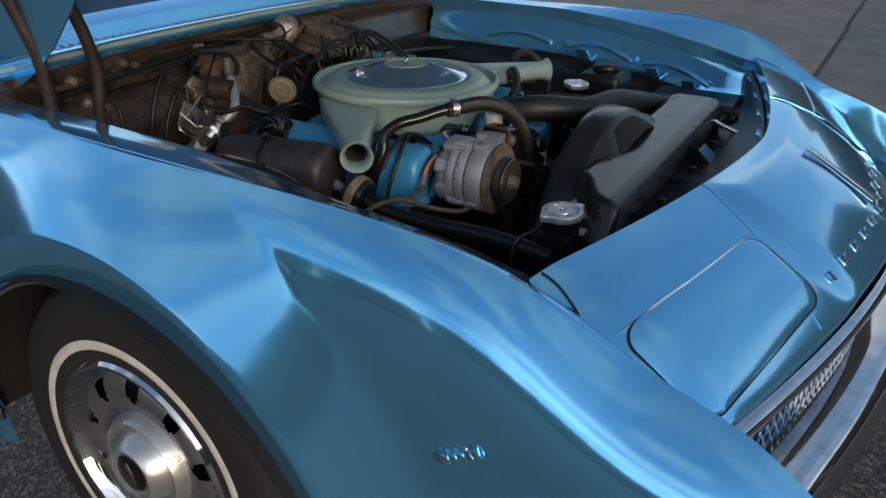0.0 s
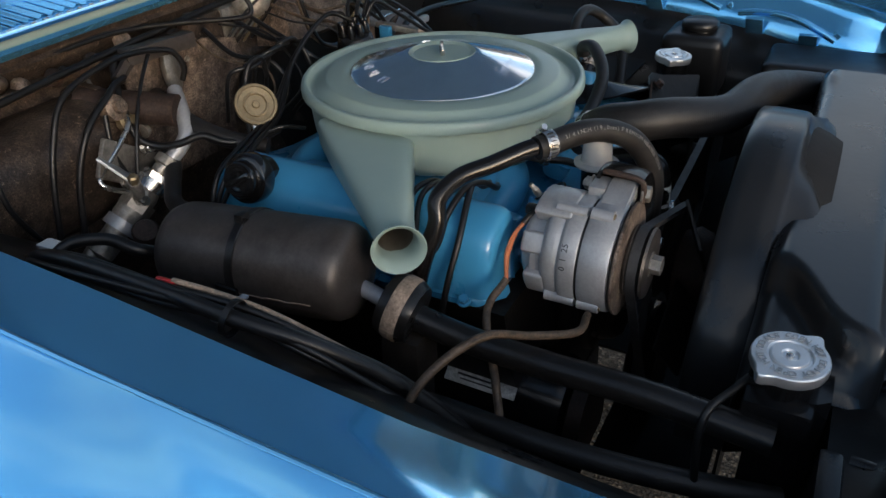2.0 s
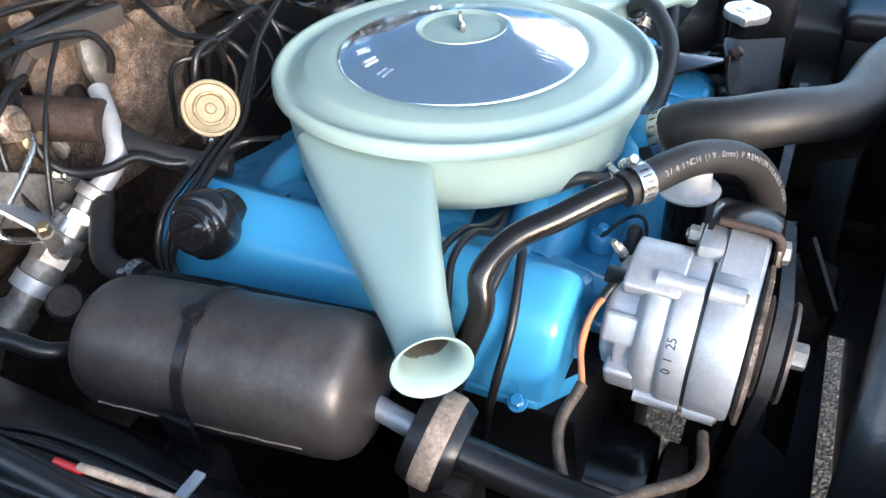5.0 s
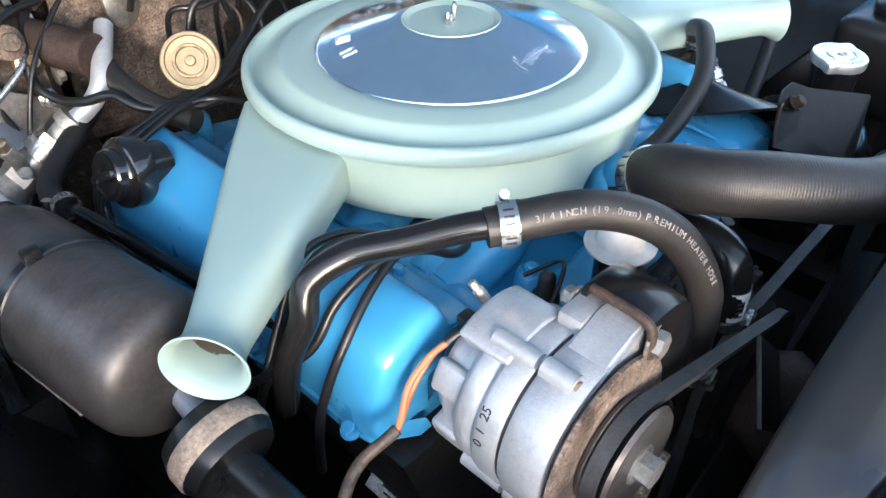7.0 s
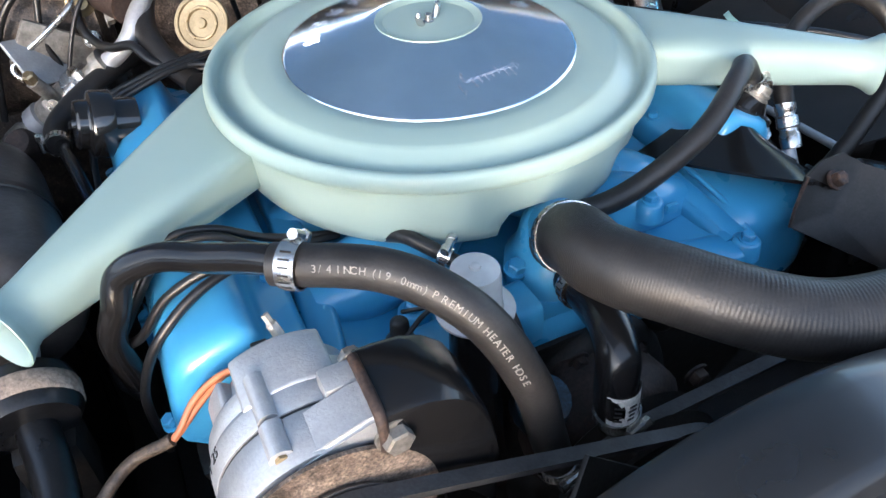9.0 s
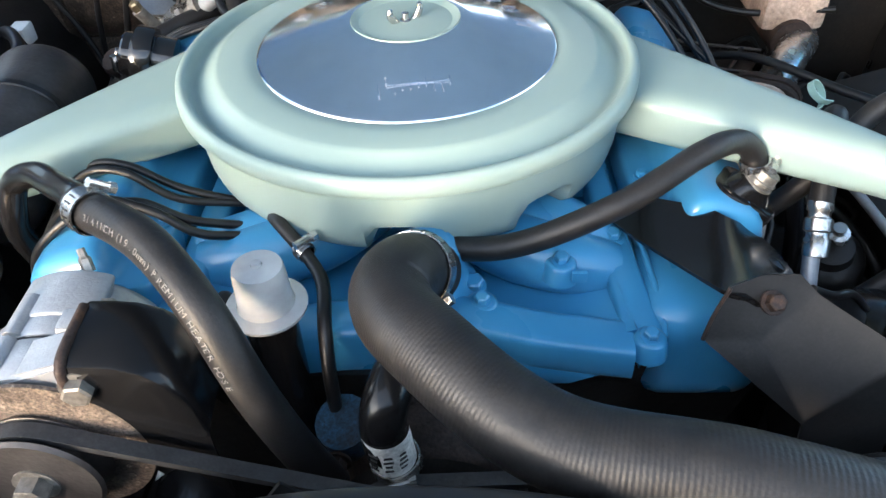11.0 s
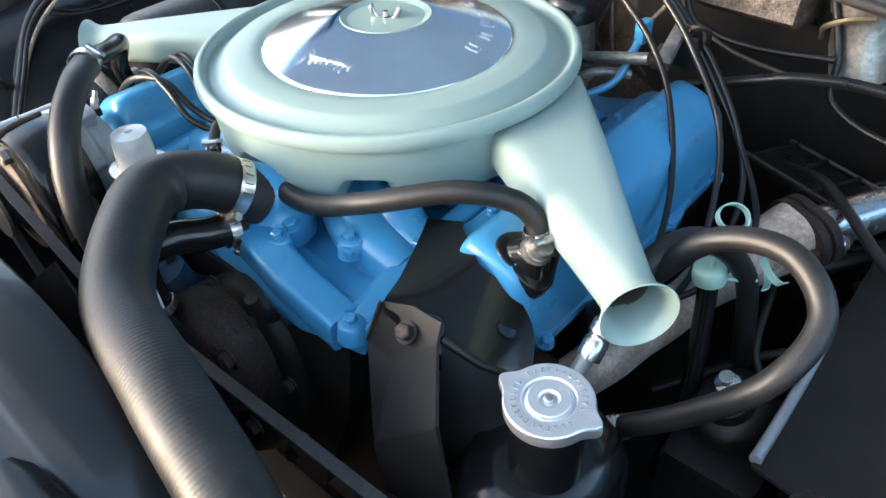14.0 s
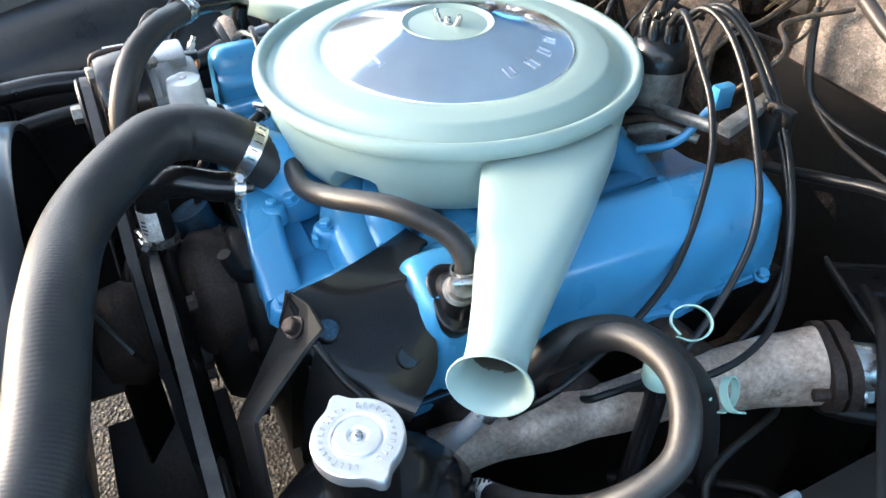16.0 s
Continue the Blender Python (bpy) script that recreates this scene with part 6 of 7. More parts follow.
fan = thing("cooling_fan", "dark steel cooling fan inside the shroud", "fan")
part("hub", lathe([(0.05, 0), (0.06, 0.02), (0.05, 0.05), (0.02, 0.06)], axis_matrix((0.02, -0.375, -0.235), (0, -1, 0)), 28), "rust_dark", fan)
for q in (50, 135, 205, 282):
    b = box((0.112, 0, 0.03), (0.115, 0.070, 0.004), axis_matrix((0.02, -0.375, -0.235), (0, -1, 0)) @ pose(0, 0, 0, 0, 0, q) @ pose(0, 0, 0, 28, 0, 0), 0.001)
    part("blade", b, "grime", fan)
pul = thing("fan_pulley", "dark grooved fan pulley on the water pump", "pulley")
part("wheel", lathe([(0.02, 0), (0.070, 0.0), (0.075, 0.003), (0.060, 0.012), (0.060, 0.016), (0.075, 0.024), (0.060, 0.034), (0.075, 0.044), (0.02, 0.046)], axis_matrix((0.02, -0.33, -0.215), (0, -1, 0)), 40), "grime", pul)
part("crank_wheel", lathe([(0.02, 0), (0.085, 0.0), (0.09, 0.003), (0.075, 0.012), (0.09, 0.024), (0.075, 0.034), (0.09, 0.044), (0.02, 0.046)], axis_matrix((0.02, -0.33, -0.42), (0, -1, 0)), 40), "grime", pul)


def belt(label, wheels, y, w=0.011, t=0.008):
    """A belt round wheels (x, z, r), named in order so that the outer sides join."""
    pts = []
    n = len(wheels)
    for i in range(n):
        x, z, r = wheels[i]
        px, pz, pr = wheels[i - 1]
        qx, qz, qr = wheels[(i + 1) % n]
        def out_normal(ax, az, ar, bx, bz, br):
            d = Vector((bx - ax, bz - az))
            L = d.length
            d /= L
            nrm = Vector((d.y, -d.x))
            s = (ar - br) / L
            return nrm * math.sqrt(max(0, 1 - s * s)) + d * s
        a = out_normal(px, pz, pr, x, z, r)
        b = out_normal(x, z, r, qx, qz, qr)
        a0, b0 = math.atan2(a.y, a.x), math.atan2(b.y, b.x)
        while b0 < a0:
            b0 += 2 * math.pi
        for k in range(13):
            q = a0 + (b0 - a0) * k / 12
            pts.append((x + r * math.cos(q), z + r * math.sin(q), q))
    S = []
    for x, z, q in pts + [pts[0]]:
        nx, nz = math.cos(q), math.sin(q)
        S.append([Vector((x + nx * o, y + v, z + nz * o)) for o, v in ((t / 2, -w / 2), (t / 2, w / 2), (-t / 2, w * 0.36), (-t / 2, -w * 0.36))])
    return tagged(part("drive_belt", loft(S, cap=(False, False)), "belt", smooth=30), label, "belt", group="drive belts")


belt("black rubber drive belt round alternator and fan pulleys", [(-0.225, -0.090, 0.038), (0.02, -0.42, 0.082), (0.02, -0.215, 0.068)], -0.369)
ps = (0.345, -0.20)
belt("black rubber drive belt to the steering pump pulley", [(0.02, -0.215, 0.068), (0.02, -0.42, 0.082), (ps[0], ps[1], 0.070)], -0.349)

# ---- steering pump with its bracket ----
pump = thing("steering_pump", "black power steering pump with reservoir below the bright cap", "pump")
far_cap = pressure_cap(pump, (0.395, -0.254, -0.046), 0.0315, "bright pressed metal cap with two ears and stamped marks", (0.0, -0.06, 1), 185)
part("neck", lathe([(0.0265, -0.085), (0.0265, -0.030), (0.0285, -0.012)], Matrix.Translation((0.395, -0.254, -0.046)), 28), "black_gloss", far_cap)
part("reservoir", loft([[Vector((0.385 + 0.062 * k * math.cos(2 * math.pi * i / 28), -0.245 + 0.080 * k * math.sin(2 * math.pi * i / 28), z)) for i in range(28)] for k, z in ((0.45, -0.115), (0.8, -0.125), (1.0, -0.15), (1.0, -0.26), (0.8, -0.285))]), "black_gloss", pump)
part("pulley", lathe([(0.015, 0), (0.070, 0.0), (0.075, 0.003), (0.060, 0.012), (0.075, 0.022), (0.02, 0.024)], axis_matrix((ps[0], -0.337, ps[1]), (0, -1, 0)), 36), "grime", pump)
part("shaft", tube([(ps[0], -0.25, ps[1]), (ps[0], -0.34, ps[1])], 0.015, 12), "grime", pump)
br = thing("pump_bracket", "black folded steel pump bracket bolted to the engine", "bracket")
# plate bolted to the cylinder head, with two holes
plate = Matrix(((0.8258, -0.0677, 0.5599, 0.2617), (0.0, 0.9928, 0.12, -0.1893), (-0.564, -0.0991, 0.8198, -0.0694), (0, 0, 0, 1)))
rows = []
for ends in (((0.162, -0.122, -0.081), (0.185, -0.120, -0.074), (0.204, -0.118, -0.068)), ((0.170, -0.135, -0.0795), (0.192, -0.130, -0.072), (0.212, -0.128, -0.066)), ((0.190, -0.170, -0.075), (0.222, -0.158, -0.066), (0.246, -0.152, -0.058)),
             ((0.214, -0.212, -0.066), (0.246, -0.192, -0.0615), (0.262, -0.164, -0.0590)), ((0.236, -0.253, -0.055), (0.262, -0.215, -0.0640), (0.290, -0.154, -0.0815)),
             ((0.255, -0.256, -0.0605), (0.284, -0.222, -0.0800), (0.316, -0.160, -0.104)), ((0.272, -0.260, -0.074), (0.303, -0.228, -0.0955), (0.334, -0.185, -0.122)), ((0.276, -0.262, -0.086), (0.312, -0.232, -0.108), (0.338, -0.195, -0.132))):
    rows.append(spline(ends, 6))
cols = [spline(c, 5) for c in zip(*rows)]
part("plate", sheet(cols, 0.0035), "black_gloss", br)
for u, v in [(0.009, -0.047), (0.049, 0.009)]:
    part("plate_hole", lathe([(0.0085, 0.0), (0.0085, 0.0022), (0.001, 0.0022)], plate @ Matrix.Translation((u, v, 0.0020)), 20), "blue_grime", br, "bolt hole with dark blue metal behind it")
    part("hole_rim", lathe([(0.0085, 0.001), (0.0090, 0.0028), (0.0102, 0.0028), (0.0108, 0.0)], plate @ Matrix.Translation((u, v, 0.0020)), 20, cap=(False, False)), "black_satin", br)
# folded arm towards the front
# a flat top lug, then a long face that drops forward with a deep pressed rib
pa, pb, pc2, pd = Vector((0.224, -0.264, -0.094)), Vector((0.286, -0.319, -0.118)), Vector((0.299, -0.260, -0.053)), Vector((0.344, -0.312, -0.060))
lug_l, lug_m, lug_r, dent = Vector((0.237, -0.254, -0.050)), Vector((0.262, -0.246, -0.046)), Vector((0.290, -0.244, -0.048)), Vector((0.264, -0.272, -0.086))
foot_l, foot_r = Vector((0.300, -0.322, -0.24)), Vector((0.372, -0.318, -0.24))


def folded(polys, t):
    b3 = bmesh.new()
    table = {}
    for poly in polys:
        for p in poly:
            if tuple(p) not in table:
                table[tuple(p)] = b3.verts.new(p)
        b3.faces.new([table[tuple(p)] for p in poly])
    bmesh.ops.recalc_face_normals(b3, faces=b3.faces[:])
    bmesh.ops.bevel(b3, geom=[e for e in b3.edges if len(e.link_faces) == 2], offset=0.003, segments=2, profile=0.5, affect="EDGES")
    bmesh.ops.solidify(b3, geom=b3.faces[:], thickness=t)
    return b3


part("arm", folded([[lug_l, lug_m, lug_r, pc2, dent, pa], [pa, dent, pb], [dent, pc2, pd, pb], [pb, pd, foot_r, foot_l]], 0.003), "black_dull", br, smooth=30)
part("wing", sheet([[pc2 + Vector((0.000, 0.006, -0.006)), Vector((0.345, -0.228, -0.088)), Vector((0.366, -0.222, -0.112))], [pc2 + Vector((0.008, -0.01, -0.05)), Vector((0.350, -0.252, -0.125)), Vector((0.375, -0.24, -0.14))], [pc2 + Vector((0.014, -0.02, -0.11)), Vector((0.352, -0.27, -0.17)), Vector((0.38, -0.26, -0.18))]], 0.004), "black_satin", br)
part("wing_rim", tube([pc2 + Vector((-0.002, 0.008, -0.002)), Vector((0.322, -0.240, -0.074)), Vector((0.345, -0.227, -0.086)), Vector((0.366, -0.220, -0.110))], 0.0035, 8), "black_satin", br)
part("worn_edge", tube([lug_l + Vector((0, -0.002, 0.001)), lug_l.lerp(pa, 0.5) + Vector((-0.001, 0, 0)), pa], 0.0016, 6), "rust_dark", br, "worn brown edge")
hexbolt((0.268, -0.260, -0.060), (0.1, -0.65, 0.75), 0.0062, 0.008, "rust_dark", br)
fit = thing("pressure_line", "bright crimped steel pressure line of the steering pump", "pipe")
part("crimp", lathe([(0.007, -0.026), (0.011, -0.025), (0.011, -0.010), (0.0095, -0.008), (0.0095, -0.004), (0.012, -0.002), (0.012, 0.008), (0.0095, 0.010), (0.0095, 0.014), (0.011, 0.016), (0.011, 0.024), (0.007, 0.026)], axis_matrix((0.362, -0.125, -0.106), (0.10, 0.6, 0.75)), 20), "steel", fit)
part("pipe", tube([(0.358, -0.137, -0.126), (0.352, -0.165, -0.160), (0.345, -0.185, -0.20)], 0.0075, 12), "alu", fit)
part("hose", tube([(0.364, -0.112, -0.088), (0.375, -0.075, -0.05), (0.395, -0.03, -0.05), (0.42, 0.03, -0.12), (0.43, 0.06, -0.25)], 0.0105, 14), "rubber", fit)


# ---- rear of the bay ----
heater = thing("heater_case", "brown rusted heater case against the firewall", "heater case")
def barrel(x, r):
    return [Vector((x, 0.425 - r * math.copysign(abs(math.cos(q)) ** 0.8, math.cos(q)), -0.070 + 1.15 * r * math.copysign(abs(math.sin(q)) ** 0.8, math.sin(q)))) for q in [2 * math.pi * k / 40 for k in range(40)]]


prof = [(-0.66, 0.06), (-0.655, 0.070), (-0.63, 0.072), (-0.52, 0.072), (-0.515, 0.086), (-0.500, 0.086), (-0.495, 0.074), (-0.44, 0.075), (-0.42, 0.072), (-0.40, 0.075), (-0.31, 0.075), (-0.295, 0.073), (-0.29, 0.083), (-0.278, 0.083), (-0.274, 0.070), (-0.262, 0.058)]
part("case", loft([barrel(x, r) for x, r in prof]), "rusty", heater)
for q in (20, 65, 110, -25):
    for x in (-0.528, -0.268):
        c = Vector((x, 0.425 - 0.080 * math.cos(radians(q)), -0.070 + 0.092 * math.sin(radians(q))))
        hexbolt(c, (-1 if x < -0.4 else 1, 0, 0), 0.007, 0.008, "pewter", heater)
part("lower_case", box((-0.44, 0.43, -0.24), (0.42, 0.12, 0.20), bevel=0.02), "rusty", heater)
part("lug", lathe([(0.016, -0.004), (0.016, 0.006), (0.008, 0.010), (0.007, 0.016)], axis_matrix((-0.290, 0.352, -0.015), (0.1, -1, 0.3)), 18), "gold", heater)
# speckled plate with a folded channel along its top
part("plate", sheet([[Vector((-0.235, 0.405, 0.040)), Vector((-0.15, 0.398, 0.044)), Vector((-0.075, 0.400, 0.040)), Vector((0.0, 0.405, 0.02))], [Vector((-0.235, 0.408, 0.0)), Vector((-0.15, 0.402, 0.0)), Vector((-0.07, 0.404, -0.005)), Vector((0.022, 0.411, -0.026))],
             [Vector((-0.235, 0.412, -0.06)), Vector((-0.15, 0.408, -0.06)), Vector((-0.06, 0.410, -0.06)), Vector((-0.02, 0.415, -0.07))], [Vector((-0.235, 0.42, -0.16)), Vector((-0.15, 0.415, -0.16)), Vector((-0.06, 0.415, -0.16)), Vector((-0.02, 0.42, -0.16))]], 0.004), "tan_sheet", heater, "speckled tan-brown plate")
ch_a, ch_b = Vector((-0.235, 0.396, 0.054)), Vector((-0.112, 0.383, 0.051))
chm = axis_matrix((ch_a + ch_b) / 2, ch_b - ch_a)
part("channel", box((0, 0, 0), (0.024, 0.024, (ch_b - ch_a).length), chm, 0.004), "muffler", heater, "dark folded channel")
for x, z in ((-0.135, 0.022), (-0.118, 0.018)):
    part("plate_hole", lathe([(0.005, 0), (0.005, 0.003), (0.003, 0.003), (0.0028, 0.001)], axis_matrix((x, 0.397, z), (0, -1, 0)), 14), "pewter", heater)
# lumpy clips and studs along the cowl's underside
rnd = random.Random(11)
for i in range(16):
    x = -0.56 + 0.052 * i
    part("clip", lathe([(0.012, -0.01), (0.013 + 0.004 * rnd.random(), 0.0), (0.009, 0.008), (0.004, 0.012)], axis_matrix((x + rnd.uniform(-0.012, 0.012), 0.450, 0.050 + rnd.uniform(-0.022, 0.010)), (rnd.uniform(-0.5, 0.5), -1, rnd.uniform(-0.2, 0.8))), 10), ("rusty", "tan_sheet", "rust_dark")[i % 3], heater)

sd = thing("vacuum_actuator", "silver round vacuum actuator on the heater case", "actuator")
part("disc", lathe([(0.001, -0.012), (0.026, -0.010), (0.036, -0.004), (0.038, 0.0), (0.036, 0.003), (0.026, 0.008), (0.001, 0.011)], axis_matrix((-0.157, 0.390, 0.012), (0.6, -0.78, 0.1)), 36), "pewter", sd)
part("stem", tube([(-0.157, 0.390, 0.012), (-0.17, 0.41, 0.012), (-0.19, 0.44, 0.012)], 0.006, 10), "steel", sd)

gold = thing("transmission_valve", "gold round vacuum valve on a short stem behind the engine", "valve")
gd = Vector((-0.45, -0.68, 0.55)).normalized()
gm = axis_matrix((-0.174, 0.215, -0.011), gd)
part("dish", lathe([(0.001, -0.016), (0.020, -0.015), (0.0275, -0.008), (0.0305, -0.002), (0.0315, 0.002), (0.0300, 0.0045), (0.0265, 0.0045), (0.0255, 0.0025), (0.0185, 0.0020), (0.0175, 0.0040), (0.0155, 0.0040), (0.0145, 0.0015), (0.006, 0.0015), (0.005, 0.004), (0.001, 0.0042)], gm, 48), "gold", gold)
for k in range(5):
    part("raised_mark", box((0.0165, 0, 0.004), (0.003, 0.011, 0.002), gm @ pose(0, 0, 0, 0, 0, 72 * k + 15), 0.0008), "gold", gold)
part("stem", tube([(-0.171, 0.222, -0.028), (-0.178, 0.218, -0.045), (-0.184, 0.215, -0.075)], 0.0085, 12), "steel", gold)
part("base", lathe([(0.016, -0.03), (0.016, 0.0), (0.012, 0.006)], Matrix.Translation((-0.184, 0.215, -0.075)), 16), "engine_blue", gold)

# refrigerant fittings in front of the heater case
ac = thing("refrigerant_fitting", "bare aluminium refrigerant fittings and pipe at the firewall", "pipe fitting")
part("pipe", tube([(-0.205, 0.340, 0.004), (-0.220, 0.318, -0.008), (-0.236, 0.298, -0.022), (-0.250, 0.286, -0.040), (-0.268, 0.286, -0.056), (-0.290, 0.296, -0.072)], 0.0105, 16), "alu", ac)
d = (Vector((-0.41, 0.325, -0.160)) - Vector((-0.280, 0.292, -0.064))).normalized()
m = axis_matrix((-0.280, 0.292, -0.064), d)
part("fitting", lathe([(0.010, 0.0), (0.018, 0.002), (0.018, 0.014), (0.013, 0.016), (0.012, 0.030), (0.017, 0.032), (0.017, 0.048), (0.014, 0.050), (0.019, 0.056), (0.021, 0.065), (0.021, 0.105), (0.017, 0.112), (0.016, 0.14), (0.020, 0.145), (0.020, 0.165), (0.012, 0.17)], m, 24), "pewter", ac)
part("nut", lathe([(0.0205, 0.030), (0.0205, 0.046)], m, 6), "steel", ac, smooth=30)
part("plate", box((-0.315, 0.335, -0.070), (0.13, 0.008, 0.055), pose(-0.315, 0.335, -0.07) @ pose(0, 0, 0, 0, 34, 12) @ pose(0.315, -0.335, 0.07), 0.003), "pewter", ac)
for x, z in ((-0.290, -0.050), (-0.335, -0.085)):
    hexbolt((x, 0.328, z), (0, -1, 0.2), 0.007, 0.014, "steel", ac)
part("thin_pipe", tube([(-0.292, 0.350, -0.002), (-0.303, 0.334, -0.012), (-0.335, 0.326, -0.032), (-0.372, 0.322, -0.054), (-0.381, 0.318, -0.064), (-0.374, 0.312, -0.074), (-0.35, 0.31, -0.09)], 0.0040, 8), "steel", ac, "bright thin pipe")
part("service_port", tube([(-0.345, 0.315, -0.115), (-0.350, 0.290, -0.100), (-0.352, 0.275, -0.095)], 0.007, 10), "steel", ac)
part("low_pipe", tube([(-0.40, 0.325, -0.145), (-0.43, 0.33, -0.17), (-0.46, 0.33, -0.22), (-0.47, 0.36, -0.30)], 0.012, 14), "pewter", ac)
part("round_plug", lathe([(0.018, -0.02), (0.018, 0.0), (0.015, 0.004), (0.001, 0.004)], axis_matrix((-0.395, 0.235, -0.11), (-0.4, -0.5, 0.8)), 20), "rust_dark", ac)

# firewall hardware towards the far side
mc = thing("master_cylinder", "grey cast brake master cylinder with a pressed lid", "brake part")
part("reservoir", box((0.50, 0.395, -0.110), (0.085, 0.13, 0.06), bevel=0.01), "iron_tan", mc)
part("lid", box((0.50, 0.395, -0.075), (0.092, 0.138, 0.016), bevel=0.006), "alu", mc)
part("bail", tube([(0.453, 0.395, -0.105), (0.453, 0.395, -0.063), (0.50, 0.395, -0.059), (0.547, 0.395, -0.063), (0.547, 0.395, -0.105)], 0.003, 8), "steel", mc)
part("cylinder", tube([(0.50, 0.32, -0.15), (0.50, 0.48, -0.15)], 0.028, 18), "rust_dark", mc)
wm = thing("wiper_motor", "tan-grey wiper motor with coloured wires on the firewall", "motor")
part("housing", lathe([(0.02, -0.05), (0.040, -0.045), (0.043, -0.03), (0.043, 0.05), (0.036, 0.06), (0.012, 0.064)], axis_matrix((0.085, 0.435, 0.060), (-0.5, -0.6, 0.25)) @ Matrix.Diagonal((0.8, 0.8, 0.8, 1)), 30), "pewter", wm)
part("gear_case", box((0.05, 0.445, 0.035), (0.09, 0.04, 0.06), bevel=0.014), "pewter", wm)
part("plate", box((-0.03, 0.445, 0.02), (0.08, 0.03, 0.085), pose(0, 0, 0), 0.008), "rusty", wm)
for i in range(5):
    part("lead", tube([(0.09 + 0.01 * i, 0.41, 0.05), (0.07 + 0.012 * i, 0.39, 0.072), (0.03 + 0.02 * i, 0.40, 0.05), (-0.02 + 0.02 * i, 0.42, 0.0)], 0.0024, 6), ("wire", "tan_wire", "wire", "gold", "wire")[i], wm)

# tan sheet cover with coils low on the far firewall
cov = thing("firewall_cover", "tan speckled sheet cover on the far firewall", "cover")
rows = []
for x in (0.118, 0.125, 0.18, 0.24, 0.30, 0.308):
    e = 0.02 * (x < 0.12 or x > 0.305)
    rows.append([Vector((x, 0.455, 0.075 - e)), Vector((x, 0.425 + e, 0.062)), Vector((x, 0.392 + e, 0.030)), Vector((x, 0.380 + e, -0.020 - 0.03 * (x - 0.12))), Vector((x, 0.392 + e, -0.030 - 0.03 * (x - 0.12))), Vector((x, 0.46, -0.035))])
part("cover", loft(rows), "tan_sheet", cov)
rel = thing("washer_pump", "silver wiper and washer pump with hoses and yellow leads", "pump")
part("body", lathe([(0.02, -0.04), (0.032, -0.035), (0.034, 0.0), (0.030, 0.03), (0.034, 0.034), (0.034, 0.05), (0.01, 0.055)], axis_matrix((0.372, 0.425, -0.045), (-0.25, 0.1, 1)) @ Matrix.Diagonal((1.1, 1.1, 1.2, 1)), 28), "pewter", rel)
part("coil_lead", tube([(0.33, 0.40, -0.04), (0.335, 0.385, -0.02), (0.36, 0.38, -0.005), (0.385, 0.385, 0.0)], 0.0035, 6), "gold", rel)
part("mount", box((0.372, 0.452, -0.05), (0.05, 0.04, 0.06), bevel=0.006), "rust_dark", rel)

# far side of the bay: bottle, battery box, black trays
jar = thing("washer_bottle", "black plastic reservoir with a round cap on the far apron", "bottle")
part("body", box((0.605, -0.255, -0.120), (0.13, 0.12, 0.13), bevel=0.022, seg=3), "plastic", jar)
part("neck", lathe([(0.030, 0), (0.030, 0.018)], Matrix.Translation((0.600, -0.258, -0.062)), 20), "plastic", jar)
part("lid", lathe([(0.034, 0.010), (0.036, 0.012), (0.036, 0.022), (0.030, 0.027), (0.001, 0.028)], Matrix.Translation((0.600, -0.258, -0.062)), 24), "plastic", jar)
part("stay", box((0.61, -0.25, -0.26), (0.08, 0.08, 0.17), bevel=0.006), "grime", jar)
bat = thing("battery_tray", "black battery box on the far front apron", "battery box")
part("case", box((0.65, -0.49, -0.20), (0.15, 0.20, 0.13), bevel=0.012), "plastic", bat)
part("top", box((0.65, -0.50, -0.122), (0.16, 0.23, 0.045), bevel=0.018, seg=4), "plastic", bat)
part("stay", box((0.64, -0.43, -0.32), (0.12, 0.2, 0.18), bevel=0.006), "grime", bat)
tray = thing("splash_panel", "black splash panel with a pale edge strip beside the engine", "panel")
part("panel", sheet([[Vector((0.50, -0.10, -0.200)), Vector((0.495, 0.10, -0.205)), Vector((0.49, 0.28, -0.21))], [Vector((0.57, -0.12, -0.185)), Vector((0.57, 0.10, -0.185)), Vector((0.57, 0.28, -0.19))], [Vector((0.68, -0.14, -0.16)), Vector((0.70, 0.10, -0.15)), Vector((0.70, 0.28, -0.15))]], 0.004), "black_void", tray)
part("edge_strip", tube([(0.500, -0.095, -0.193), (0.498, 0.0, -0.198), (0.495, 0.090, -0.203)], 0.0055, 8), "alu", tray, "pale bare edge strip")
part("stay", box((0.60, 0.08, -0.30), (0.05, 0.3, 0.24), bevel=0.01), "grime", tray)
gear = thing("steering_gear", "oily black steering gear low beside the manifold", "steering gear")
part("body", lathe([(0.02, -0.06), (0.036, -0.05), (0.040, 0.020), (0.036, 0.030), (0.026, 0.034), (0.024, 0.046), (0.015, 0.050)], axis_matrix((0.455, -0.01, -0.262), (-0.2, -0.3, 1)), 26), "grime", gear)
part("stud", lathe([(0.012, 0), (0.012, 0.01), (0.007, 0.012), (0.007, 0.02)], axis_matrix((0.447, -0.025, -0.205), (-0.2, -0.3, 1)), 12), "steel", gear)
part("base", box((0.46, 0.0, -0.42), (0.10, 0.16, 0.30), bevel=0.02), "grime", gear)

